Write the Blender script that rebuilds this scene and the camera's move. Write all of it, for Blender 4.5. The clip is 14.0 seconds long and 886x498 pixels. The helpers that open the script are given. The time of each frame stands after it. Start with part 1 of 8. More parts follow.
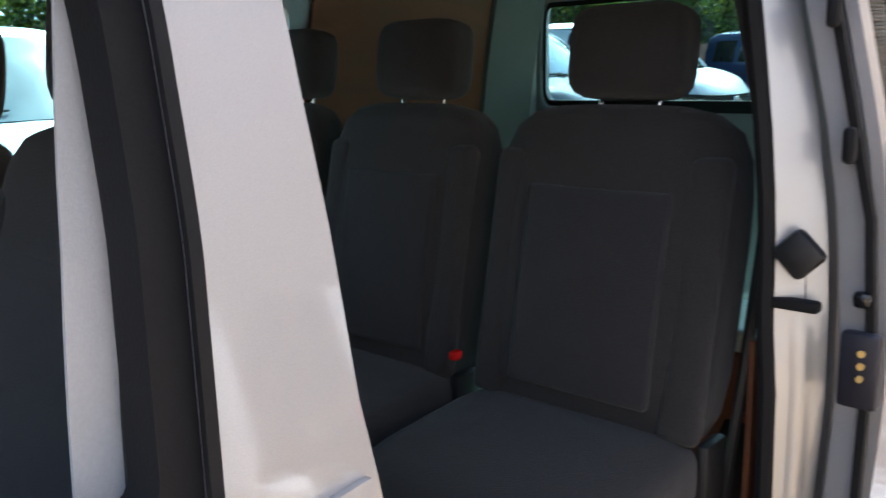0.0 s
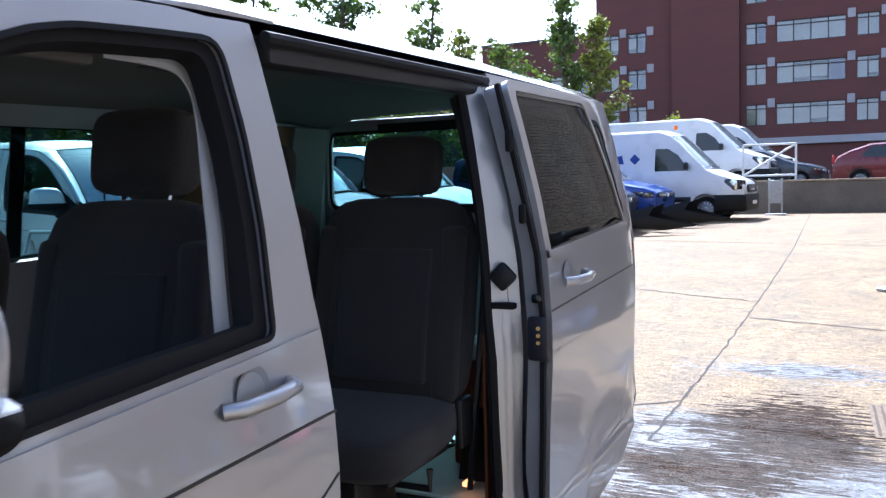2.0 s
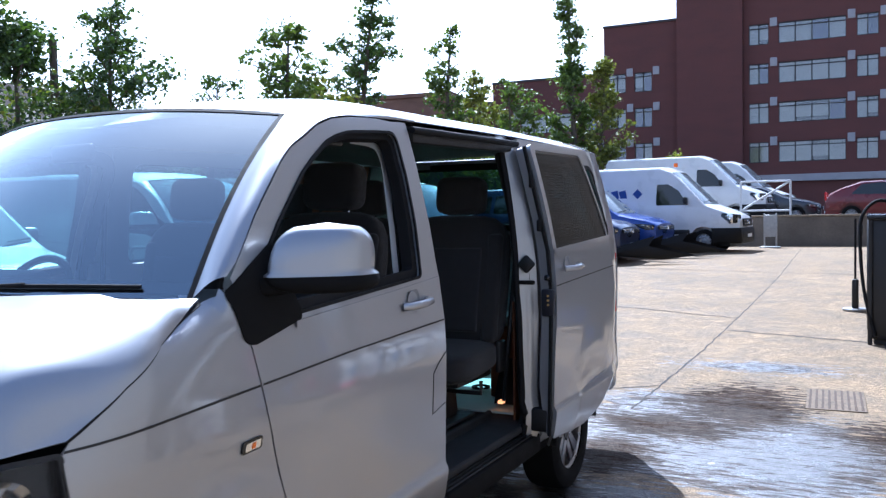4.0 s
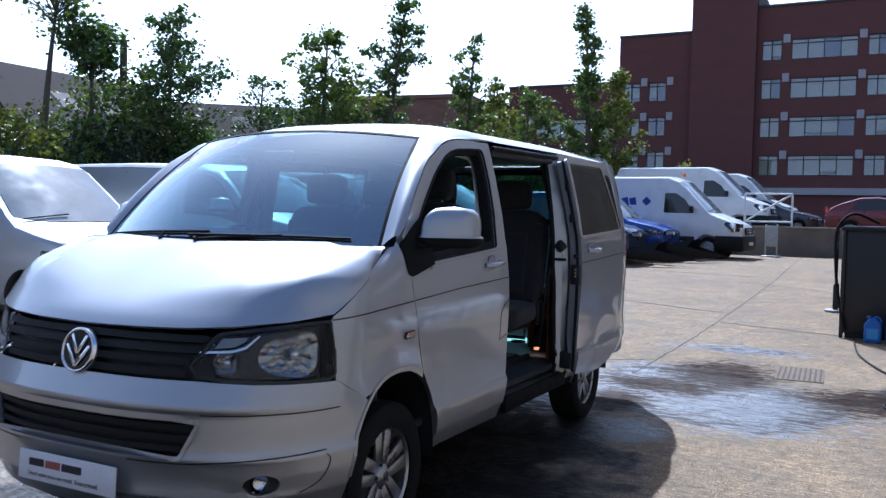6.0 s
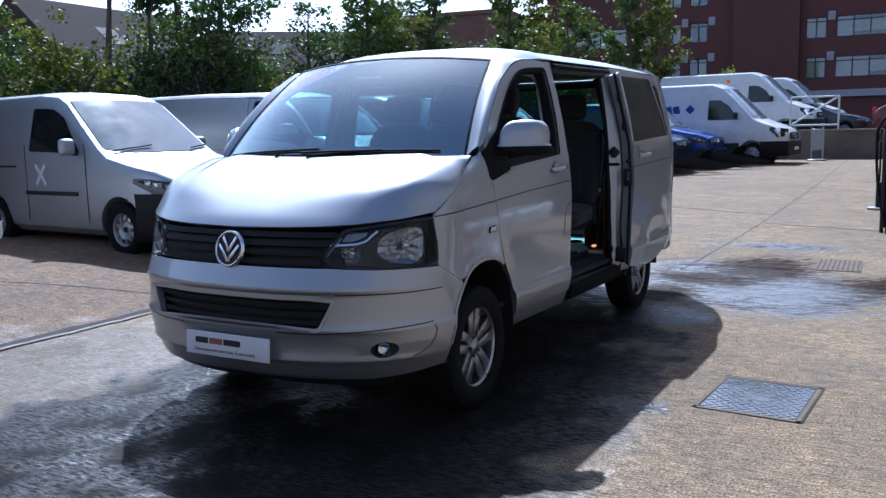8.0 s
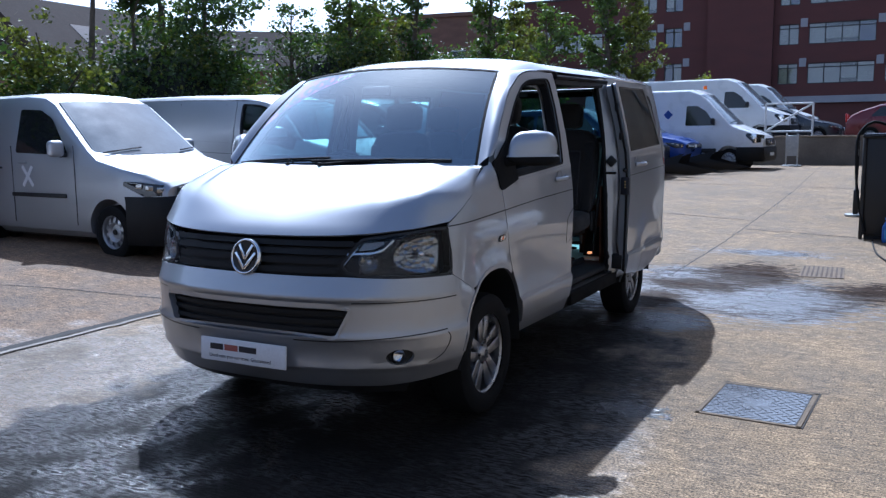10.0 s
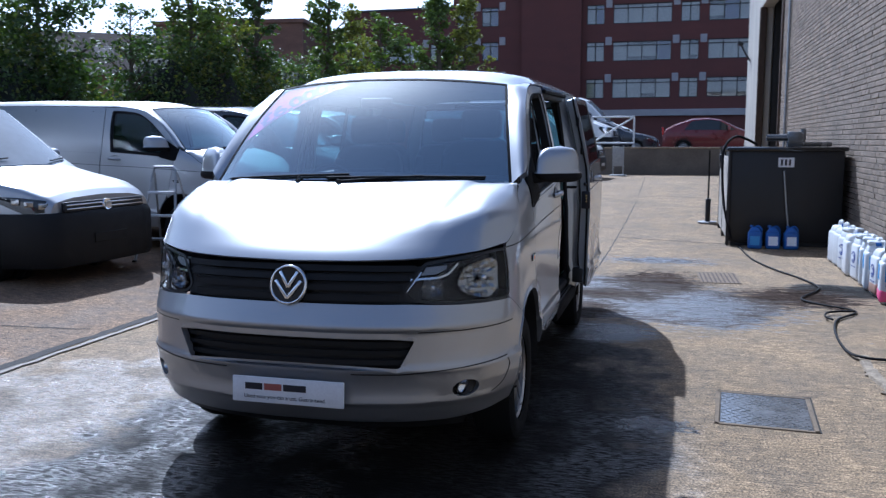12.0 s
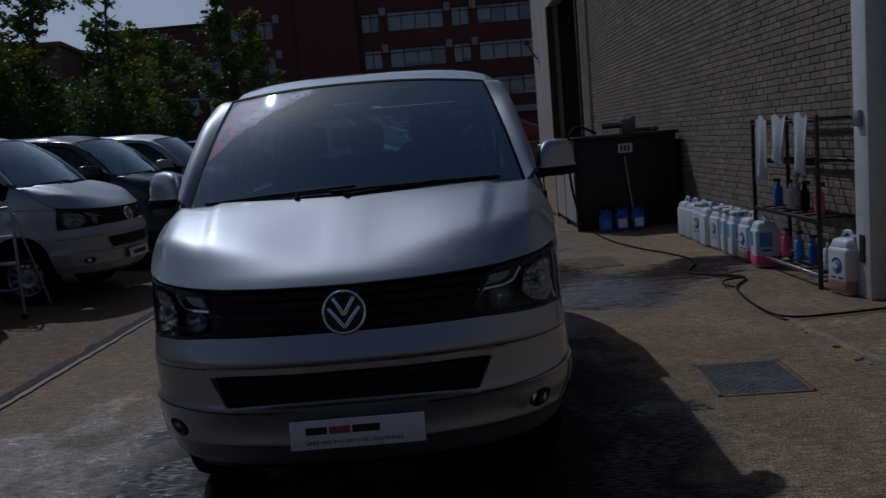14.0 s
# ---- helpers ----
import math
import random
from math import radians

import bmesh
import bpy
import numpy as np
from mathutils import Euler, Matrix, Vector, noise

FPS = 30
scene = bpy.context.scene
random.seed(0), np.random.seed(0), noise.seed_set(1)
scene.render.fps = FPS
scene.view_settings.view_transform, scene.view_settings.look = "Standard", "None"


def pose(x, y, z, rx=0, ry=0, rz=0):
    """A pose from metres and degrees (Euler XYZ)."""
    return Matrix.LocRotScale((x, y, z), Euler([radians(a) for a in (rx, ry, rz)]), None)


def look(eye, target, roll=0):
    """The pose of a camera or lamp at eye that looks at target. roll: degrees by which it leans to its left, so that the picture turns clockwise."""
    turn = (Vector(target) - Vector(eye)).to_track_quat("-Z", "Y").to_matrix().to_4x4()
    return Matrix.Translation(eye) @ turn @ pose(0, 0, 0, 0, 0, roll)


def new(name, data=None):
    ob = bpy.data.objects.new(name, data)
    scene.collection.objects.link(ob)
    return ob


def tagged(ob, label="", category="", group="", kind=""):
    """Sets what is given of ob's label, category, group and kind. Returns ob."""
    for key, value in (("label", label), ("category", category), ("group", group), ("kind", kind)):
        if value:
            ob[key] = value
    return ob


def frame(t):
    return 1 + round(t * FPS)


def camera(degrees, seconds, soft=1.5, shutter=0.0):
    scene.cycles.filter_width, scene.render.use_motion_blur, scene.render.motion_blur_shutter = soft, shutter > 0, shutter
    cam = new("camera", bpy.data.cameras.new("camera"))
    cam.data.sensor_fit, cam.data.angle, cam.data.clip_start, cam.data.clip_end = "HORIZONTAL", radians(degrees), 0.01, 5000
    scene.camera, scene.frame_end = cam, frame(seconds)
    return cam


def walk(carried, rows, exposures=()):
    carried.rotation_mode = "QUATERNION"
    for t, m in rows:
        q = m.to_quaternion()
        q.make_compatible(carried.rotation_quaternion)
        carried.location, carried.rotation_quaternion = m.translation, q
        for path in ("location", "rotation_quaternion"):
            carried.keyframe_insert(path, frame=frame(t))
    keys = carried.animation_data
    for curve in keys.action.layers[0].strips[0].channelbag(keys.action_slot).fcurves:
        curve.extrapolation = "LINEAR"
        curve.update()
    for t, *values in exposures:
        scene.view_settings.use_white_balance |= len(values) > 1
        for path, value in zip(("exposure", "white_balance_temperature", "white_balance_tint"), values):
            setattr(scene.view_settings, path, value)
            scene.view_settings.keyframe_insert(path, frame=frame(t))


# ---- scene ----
cam = camera(55.0, 14.0, soft=1.35, shutter=0.3)
PATH = [
    (0, (1.397, 0.813, 1.658), (0.088, 2.266, 1.238), -1.7),
    (0.5, (1.482, 0.698, 1.679), (0.368, 2.316, 1.308), -2.0),
    (1, (1.623, 0.454, 1.647), (0.589, 2.145, 1.378), -2.3),
    (1.5, (1.754, 0.203, 1.644), (0.783, 1.938, 1.427), -1.2),
    (2, (1.862, -0.125, 1.618), (0.994, 1.67, 1.46), -1.7),
    (2.5, (2.026, -0.474, 1.642), (1.106, 1.296, 1.504), -1.5),
    (2.7, (2.067, -0.619, 1.631), (1.143, 1.143, 1.502), -1.1),
    (4.8, (2.549, -2.362, 1.576), (1.725, -0.54, 1.506), 0.0),
    (5, (2.572, -2.525, 1.589), (1.768, -0.695, 1.521), 0.6),
    (5.5, (2.693, -2.902, 1.549), (1.859, -1.085, 1.493), 0.9),
    (6, (2.795, -3.259, 1.527), (1.895, -1.475, 1.444), 1.3),
    (6.5, (2.852, -3.53, 1.521), (2.041, -1.709, 1.358), 1.6),
    (7, (2.929, -3.741, 1.488), (2.158, -1.913, 1.233), 0.2),
    (7.5, (2.97, -3.888, 1.485), (2.09, -2.113, 1.214), -0.7),
    (8, (2.951, -3.991, 1.494), (1.973, -2.267, 1.224), -1.2),
    (8.2, (2.928, -4.027, 1.493), (1.942, -2.307, 1.227), -1.2),
    (10.3, (2.754, -4.167, 1.549), (1.863, -2.396, 1.283), -0.2),
    (10.5, (2.673, -4.184, 1.531), (1.819, -2.395, 1.271), 0.3),
    (11, (2.359, -4.232, 1.53), (1.646, -2.38, 1.281), 0.8),
    (11.5, (2.048, -4.284, 1.555), (1.408, -2.405, 1.31), 0.7),
    (12, (1.641, -4.358, 1.588), (1.127, -2.441, 1.337), -0.2),
    (12.5, (1.336, -4.311, 1.583), (0.931, -2.37, 1.322), -1.0),
    (13, (1.011, -4.263, 1.586), (0.698, -2.304, 1.336), -2.3),
    (13.5, (0.711, -4.222, 1.585), (0.539, -2.245, 1.335), -3.3),
    (14, (0.446, -4.24, 1.59), (0.427, -2.255, 1.342), -4.9),
]
EXPOSURES = [(t, s, k, 12) for t, s, k in ((0.0, 2.6, 6000), (0.7, 2.68, 5550), (1.1, 2.45, 5400), (1.6, 1.53, 5250), (2.0, 1.55, 5150), (2.5, 1.53, 5100), (5.0, 0.73, 4900), (8.2, 0.36, 4850), (12.3, 0.33, 4850), (13.0, -0.4, 4850), (13.5, -1.25, 5050), (14.0, -2.3, 5200))]
walk(cam, [(t, look(eye, target, roll)) for t, eye, target, roll in PATH], EXPOSURES)

# ---- sky and sun: high sun behind the silver van, on its right ----
SUN_TO = Vector((-0.45, 0.68, 1.0)).normalized()
world = bpy.data.worlds.new("world")
scene.world = world
world.use_nodes = True
wt = world.node_tree
wt.nodes.clear()
sky = wt.nodes.new("ShaderNodeTexSky")
sky.sky_type = "NISHITA"
sky.sun_disc = False
sky.sun_elevation = math.asin(SUN_TO.z)
sky.sun_rotation = math.atan2(SUN_TO.x, SUN_TO.y)
sky.dust_density = 2.0
veil = wt.nodes.new("ShaderNodeMix")
veil.data_type = "RGBA"
# haze: whiter towards the horizon, and brighter on the sun's side
glare = wt.nodes.new("ShaderNodeMix")
glare.data_type = "RGBA"
glare.inputs["A"].default_value, glare.inputs["B"].default_value = (3.3, 3.6, 4.2, 1), (23.0, 23.6, 24.8, 1)
up = wt.nodes.new("ShaderNodeTexCoord")
sep = wt.nodes.new("ShaderNodeSeparateXYZ")
haze = wt.nodes.new("ShaderNodeMapRange")
haze.interpolation_type = "SMOOTHSTEP"
haze.inputs["From Min"].default_value, haze.inputs["From Max"].default_value = 0.0, 0.72
haze.inputs["To Min"].default_value, haze.inputs["To Max"].default_value = 0.9, 0.03
wt.links.new(up.outputs["Generated"], sep.inputs[0])
wt.links.new(sep.outputs["Z"], haze.inputs["Value"])
wt.links.new(haze.outputs[0], veil.inputs["Factor"])
dot = wt.nodes.new("ShaderNodeVectorMath")
dot.operation = "DOT_PRODUCT"
dot.inputs[1].default_value = SUN_TO
wt.links.new(up.outputs["Generated"], dot.inputs[0])
half = wt.nodes.new("ShaderNodeMath")
half.operation, half.use_clamp = "MULTIPLY_ADD", True
half.inputs[1].default_value, half.inputs[2].default_value = 0.5, 0.5
wt.links.new(dot.outputs["Value"], half.inputs[0])
power = wt.nodes.new("ShaderNodeMath")
power.operation = "POWER"
power.inputs[1].default_value = 2.5
wt.links.new(half.outputs[0], power.inputs[0])
wt.links.new(power.outputs[0], glare.inputs["Factor"])
wt.links.new(glare.outputs["Result"], veil.inputs["B"])
back = wt.nodes.new("ShaderNodeBackground")
back.inputs["Strength"].default_value = 0.088
wout = wt.nodes.new("ShaderNodeOutputWorld")
wt.links.new(sky.outputs[0], veil.inputs["A"])
wt.links.new(veil.outputs["Result"], back.inputs[0])
wt.links.new(back.outputs[0], wout.inputs[0])
sun = new("sun", bpy.data.lights.new("sun", "SUN"))
sun.data.energy, sun.data.angle, sun.data.color = 5.0, radians(0.6), (1.0, 0.95, 0.87)
sun.matrix_world = look(SUN_TO * 60, (0, 0, 0))

# ---- materials ----
def mat(name, col, rough=0.5, metal=0.0, var=0.12, scale=6.0, fine=0.06, fscale=90.0, bump=0.0, bscale=120.0, coat=0.0, spec=0.5, stretch=(1, 1, 1), rvar=0.08, island=0.0, rand=0.0, sheen=0.0, coat_ior=1.5):
    m = bpy.data.materials.new(name)
    m.use_nodes = True
    t = m.node_tree
    b = t.nodes["Principled BSDF"]
    co = t.nodes.new("ShaderNodeTexCoord")
    mp = t.nodes.new("ShaderNodeMapping")
    mp.inputs["Scale"].default_value = stretch
    t.links.new(co.outputs["Object"], mp.inputs["Vector"])
    n1 = t.nodes.new("ShaderNodeTexNoise")
    n1.inputs["Scale"].default_value, n1.inputs["Detail"].default_value = scale, 5
    n2 = t.nodes.new("ShaderNodeTexNoise")
    n2.inputs["Scale"].default_value, n2.inputs["Detail"].default_value = fscale, 3
    for n in (n1, n2):
        t.links.new(mp.outputs[0], n.inputs["Vector"])

    def around(src, amount, centre=1.0):
        r = t.nodes.new("ShaderNodeMapRange")
        r.inputs["From Min"].default_value, r.inputs["From Max"].default_value = 0.25, 0.75
        r.inputs["To Min"].default_value, r.inputs["To Max"].default_value = centre - amount, centre + amount
        t.links.new(src, r.inputs["Value"])
        return r.outputs[0]

    def times(a, c):
        k = t.nodes.new("ShaderNodeMath")
        k.operation = "MULTIPLY"
        t.links.new(a, k.inputs[0])
        t.links.new(c, k.inputs[1])
        return k.outputs[0]

    value = times(around(n1.outputs[0], var), around(n2.outputs[0], fine))
    if rand:
        oi = t.nodes.new("ShaderNodeObjectInfo")
        r = t.nodes.new("ShaderNodeMapRange")
        r.inputs["To Min"].default_value, r.inputs["To Max"].default_value = 1 - rand, 1 + rand
        t.links.new(oi.outputs["Random"], r.inputs["Value"])
        value = times(value, r.outputs[0])
    if island:
        ge = t.nodes.new("ShaderNodeNewGeometry")
        r = t.nodes.new("ShaderNodeMapRange")
        r.inputs["To Min"].default_value, r.inputs["To Max"].default_value = 1 - island, 1 + island
        t.links.new(ge.outputs["Random Per Island"], r.inputs["Value"])
        value = times(value, r.outputs[0])
    h = t.nodes.new("ShaderNodeHueSaturation")
    h.inputs["Color"].default_value = (*col, 1)
    t.links.new(value, h.inputs["Value"])
    t.links.new(h.outputs[0], b.inputs["Base Color"])
    t.links.new(around(n1.outputs[0], rvar, rough), b.inputs["Roughness"])
    b.inputs["Metallic"].default_value = metal
    b.inputs["Coat Weight"].default_value = coat
    b.inputs["Coat Roughness"].default_value = 0.05
    b.inputs["Coat IOR"].default_value = coat_ior
    b.inputs["Specular IOR Level"].default_value = spec
    b.inputs["Sheen Weight"].default_value = sheen
    if bump:
        bu = t.nodes.new("ShaderNodeBump")
        bu.inputs["Strength"].default_value, bu.inputs["Distance"].default_value = bump, 0.01
        n3 = t.nodes.new("ShaderNodeTexNoise")
        n3.inputs["Scale"].default_value, n3.inputs["Detail"].default_value = bscale, 4
        t.links.new(mp.outputs[0], n3.inputs["Vector"])
        t.links.new(n3.outputs[0], bu.inputs["Height"])
        t.links.new(bu.outputs[0], b.inputs["Normal"])
    return m


def pane(name, tint, gloss_rough=0.02, base=0.0, gloss=(0.8, 0.8, 0.8)):
    """Thin tinted sheet glass: clear through, with a Fresnel gloss."""
    m = bpy.data.materials.new(name)
    m.use_nodes = True
    t = m.node_tree
    t.nodes.clear()
    o = t.nodes.new("ShaderNodeOutputMaterial")
    mix = t.nodes.new("ShaderNodeMixShader")
    tr = t.nodes.new("ShaderNodeBsdfTransparent")
    tr.inputs[0].default_value = (*tint, 1)
    gl = t.nodes.new("ShaderNodeBsdfGlossy")
    gl.inputs["Color"].default_value = (*gloss, 1)
    gl.inputs["Roughness"].default_value = gloss_rough
    fr = t.nodes.new("ShaderNodeLayerWeight")
    fr.inputs[0].default_value = 0.5
    pw = t.nodes.new("ShaderNodeMath")
    pw.operation = "POWER"
    pw.inputs[1].default_value = 5.0
    t.links.new(fr.outputs["Facing"], pw.inputs[0])
    ad = t.nodes.new("ShaderNodeMath")
    ad.operation, ad.use_clamp = "MULTIPLY_ADD", True
    ad.inputs[1].default_value, ad.inputs[2].default_value = 0.9, 0.035 + base
    t.links.new(pw.outputs[0], ad.inputs[0])
    t.links.new(ad.outputs[0], mix.inputs[0])
    t.links.new(tr.outputs[0], mix.inputs[1])
    t.links.new(gl.outputs[0], mix.inputs[2])
    t.links.new(mix.outputs[0], o.inputs[0])
    return m


def glow(name, col, strength):
    m = bpy.data.materials.new(name)
    m.use_nodes = True
    b = m.node_tree.nodes["Principled BSDF"]
    b.inputs["Base Color"].default_value = (*col, 1)
    b.inputs["Emission Color"].default_value = (*col, 1)
    b.inputs["Emission Strength"].default_value = strength
    return m


M = {
    "silver": mat("silver_paint", (0.4, 0.41, 0.43), 0.49, 0.92, 0.03, 2.0, 0.06, 900, 0.02, 700, coat=1.0, rvar=0.03, coat_ior=1.6),
    "silver_b": mat("grey_silver_paint", (0.42, 0.43, 0.45), 0.5, 0.82, 0.05, 2.0, 0.05, 900, 0.02, 700, coat=0.35),
    "darkgrey": mat("dark_grey_paint", (0.05, 0.055, 0.065), 0.3, 0.6, 0.05, 2.0, 0.05, 900, coat=0.7),
    "white": mat("white_paint", (0.74, 0.75, 0.76), 0.3, 0.0, 0.05, 2.0, 0.02, 60, coat=0.4),
    "blue": mat("blue_paint", (0.02, 0.06, 0.3), 0.3, 0.3, 0.05, 2.0, 0.03, 300, coat=0.7),
    "navy": mat("dark_blue_paint", (0.015, 0.03, 0.09), 0.3, 0.4, 0.05, 2.0, 0.03, 300, coat=0.7),
    "red": mat("red_paint", (0.13, 0.008, 0.012), 0.3, 0.2, 0.05, 2.0, 0.03, 300, coat=0.7),
    "black": mat("black_plastic", (0.011, 0.011, 0.012), 0.5, 0, 0.2, 10, 0.1, 300, 0.15, 500),
    "gloss_black": mat("gloss_black", (0.01, 0.01, 0.011), 0.15, 0, 0.1, 10, 0.05, 300),
    "matt_black": mat("matt_black_plastic", (0.007, 0.007, 0.0075), 0.8, 0, 0.2, 10, 0.1, 300, 0.15, 500, spec=0.14),
    "grille": mat("black_grille_plastic", (0.007, 0.007, 0.0075), 0.6, 0, 0.2, 10, 0.1, 300, 0.15, 500, spec=0.3),
    "trim": mat("grey_trim_plastic", (0.055, 0.056, 0.06), 0.65, 0, 0.15, 8, 0.08, 400, 0.2, 600),
    "pillar": mat("pale_grey_pillar_trim", (0.4, 0.405, 0.41), 0.6, 0, 0.06, 8, 0.05, 300, 0.1, 500),
    "pillar_in": mat("grey_green_pillar_lining", (0.13, 0.145, 0.133), 0.6, 0, 0.08, 8, 0.05, 300, 0.1, 500),
    "frame": mat("grey_door_frame_paint", (0.32, 0.33, 0.35), 0.4, 0.5, 0.06, 6, 0.05, 400),
    "rubber": mat("black_rubber", (0.007, 0.007, 0.008), 0.75, 0, 0.2, 14, 0.1, 200, 0.1, 300, spec=0.25),
    "tyre": mat("tyre_rubber", (0.0075, 0.0075, 0.008), 0.85, 0, 0.3, 9, 0.15, 150, 0.2, 160, spec=0.2),
    "alloy": mat("alloy_rim", (0.38, 0.38, 0.39), 0.32, 0.9, 0.08, 20, 0.06, 400),
    "steel": mat("steel_rim", (0.42, 0.43, 0.45), 0.42, 0.7, 0.12, 20, 0.08, 300),
    "chrome": mat("chrome", (0.8, 0.81, 0.83), 0.08, 1.0, 0.03, 20, 0.02, 300, rvar=0.03),
    "fabric": mat("dark_grey_seat_cloth", (0.0185, 0.018, 0.0195), 0.95, 0, 0.12, 14, 0.3, 260, 0.5, 330, sheen=0.1),
    "fabric_in": mat("dark_blue_grey_seat_cloth", (0.017, 0.0175, 0.0215), 0.95, 0, 0.1, 14, 0.4, 340, 0.5, 420, sheen=0.1),
    "liner": mat("grey_headliner", (0.072, 0.069, 0.064), 0.95, 0, 0.06, 5, 0.1, 300, 0.15, 300),
    "carpet": mat("dark_floor_rubber", (0.014, 0.015, 0.017), 0.8, 0, 0.25, 12, 0.2, 120, 0.25, 150),
    "ply": mat("brown_hardboard", (0.17, 0.06, 0.023), 0.6, 0, 0.16, 4, 0.1, 80, 0.05, 120, stretch=(1, 1, 6)),
    "pale": mat("pale_green_board", (0.7, 0.82, 0.76), 0.6, 0, 0.06, 4, 0.03, 80),
    "amber": mat("amber_plastic", (0.8, 0.16, 0.01), 0.25, 0, 0.05),
    "redlamp": mat("red_lamp_plastic", (0.45, 0.01, 0.01), 0.2, 0, 0.05),
    "plate": mat("white_show_plate", (0.72, 0.72, 0.74), 0.35, 0, 0.04),
    "ink": mat("black_ink", (0.012, 0.012, 0.02), 0.5, 0, 0.05),
    "inkred": mat("red_brown_ink", (0.32, 0.09, 0.07), 0.5, 0, 0.05),
    "inkblue": mat("blue_ink", (0.02, 0.06, 0.28), 0.4, 0, 0.05),
    "pink": mat("pink_sticker", (0.9, 0.1, 0.5), 0.5, 0, 0.06),
    "bluesticker": mat("blue_sticker", (0.04, 0.06, 0.26), 0.5, 0, 0.06),
    "lilac": mat("pale_sticker_print", (0.85, 0.87, 0.93), 0.5, 0, 0.06),
    "purple": mat("purple_sticker_print", (0.2, 0.05, 0.26), 0.5, 0, 0.06),
    "screen": pane("windscreen_glass", (0.62, 0.72, 0.75), 0.03, 0.31, (0.86, 0.96, 1.0)),
    "tint": pane("green_tinted_glass", (0.55, 0.74, 0.74), 0.02),
    "privacy": pane("dark_privacy_glass", (0.24, 0.28, 0.28), 0.02, 0.0, (0.5, 0.5, 0.5)),
    "lens": pane("clear_lamp_lens", (0.9, 0.91, 0.92), 0.02, -0.024),
    "reflector": mat("lamp_reflector", (0.42, 0.42, 0.42), 0.12, 1.0, 0.05, 20, 0.05, 200),
    "brass": mat("brass_contact", (0.75, 0.5, 0.16), 0.35, 0.3, 0.05),
    "bulb": glow("lit_lamp", (1.0, 0.36, 0.12), 0.9),
    "winglass": pane("office_window_glass", (0.8, 0.81, 0.8), 0.05, 0.12),
}
for key in ("screen", "tint", "privacy", "lens"):
    M[key].use_backface_culling = False

# ---- mesh helpers ----
def mk(name, verts, faces, material, parent=None, label="", smooth=40, cat="", kind=""):
    """One mesh object from plain vertices and faces."""
    me = bpy.data.meshes.new(name)
    me.from_pydata([tuple(v) for v in verts], [], [tuple(f) for f in faces])
    me.validate()
    me.update()
    if smooth:
        me.shade_smooth()
        me.set_sharp_from_angle(angle=radians(smooth))
    mats = material if isinstance(material, (list, tuple)) else [material]
    for m in mats:
        me.materials.append(m)
    ob = new(name, me)
    ob.parent = parent
    if label or cat or kind:
        tagged(ob, label, cat, "", kind)
    return ob


def part(name, bm, material, parent=None, label="", smooth=40, cat="", kind=""):
    me = bpy.data.meshes.new(name)
    bm.to_mesh(me)
    bm.free()
    if smooth:
        me.shade_smooth()
        me.set_sharp_from_angle(angle=radians(smooth))
    me.materials.append(material)
    ob = new(name, me)
    ob.parent = parent
    if label or cat or kind:
        tagged(ob, label, cat, "", kind)
    return ob


def thing(name, label, cat, m=None, group="", kind=""):
    ob = tagged(new(name), label, cat, group, kind)
    ob.empty_display_size = 0.1
    if m is not None:
        ob.matrix_basis = m
    return ob


def rbox(size, r=0.01, seg=2, at=(0, 0, 0), rot=(0, 0, 0), bm=None, taper=None):
    """A box with rounded edges, added to bm; taper: x and y scale of its top."""
    out = bm or bmesh.new()
    b = bmesh.new()
    bmesh.ops.create_cube(b, size=1)
    for v in b.verts:
        k = (1, 1) if taper is None or v.co.z < 0 else taper
        v.co = Vector((v.co.x * size[0] * k[0], v.co.y * size[1] * k[1], v.co.z * size[2]))
    if r > 0:
        bmesh.ops.bevel(b, geom=b.edges[:], offset=min(r, min(size) * 0.49), segments=seg, affect="EDGES", profile=0.5)
    bmesh.ops.transform(b, matrix=pose(*at, *rot), verts=b.verts)
    join(out, b)
    return out


def join(out, b):
    me = bpy.data.meshes.new("tmp")
    b.to_mesh(me)
    b.free()
    out.from_mesh(me)
    bpy.data.meshes.remove(me)
    return out


def cyl(r, h, at=(0, 0, 0), rot=(0, 0, 0), n=20, bm=None, r2=None, bevel=0.0):
    out = bm or bmesh.new()
    b = bmesh.new()
    bmesh.ops.create_cone(b, cap_ends=True, segments=n, radius1=r, radius2=r if r2 is None else r2, depth=h)
    if bevel:
        caps = [e for e in b.edges if any(len(f.verts) > 4 for f in e.link_faces)]
        bmesh.ops.bevel(b, geom=caps, offset=bevel, segments=2, affect="EDGES", profile=0.5)
    bmesh.ops.transform(b, matrix=pose(*at, *rot), verts=b.verts)
    return join(out, b)


def lathe(profile, n=40, at=(0, 0, 0), axis="z", closed=False):
    """Verts and faces of a profile of (radius, height) turned about an axis."""
    vs, fs = [], []
    m = len(profile)
    for i in range(n):
        a = 2 * math.pi * i / n
        for r, h in profile:
            p = (r * math.cos(a), r * math.sin(a), h)
            p = {"z": p, "x": (p[2], p[0], p[1]), "y": (p[0], p[2], p[1])}[axis]
            vs.append((p[0] + at[0], p[1] + at[1], p[2] + at[2]))
    for i in range(n):
        j = (i + 1) % n
        for k in range(m if closed else m - 1):
            l = (k + 1) % m
            fs.append((i * m + k, j * m + k, j * m + l, i * m + l))
    return vs, fs


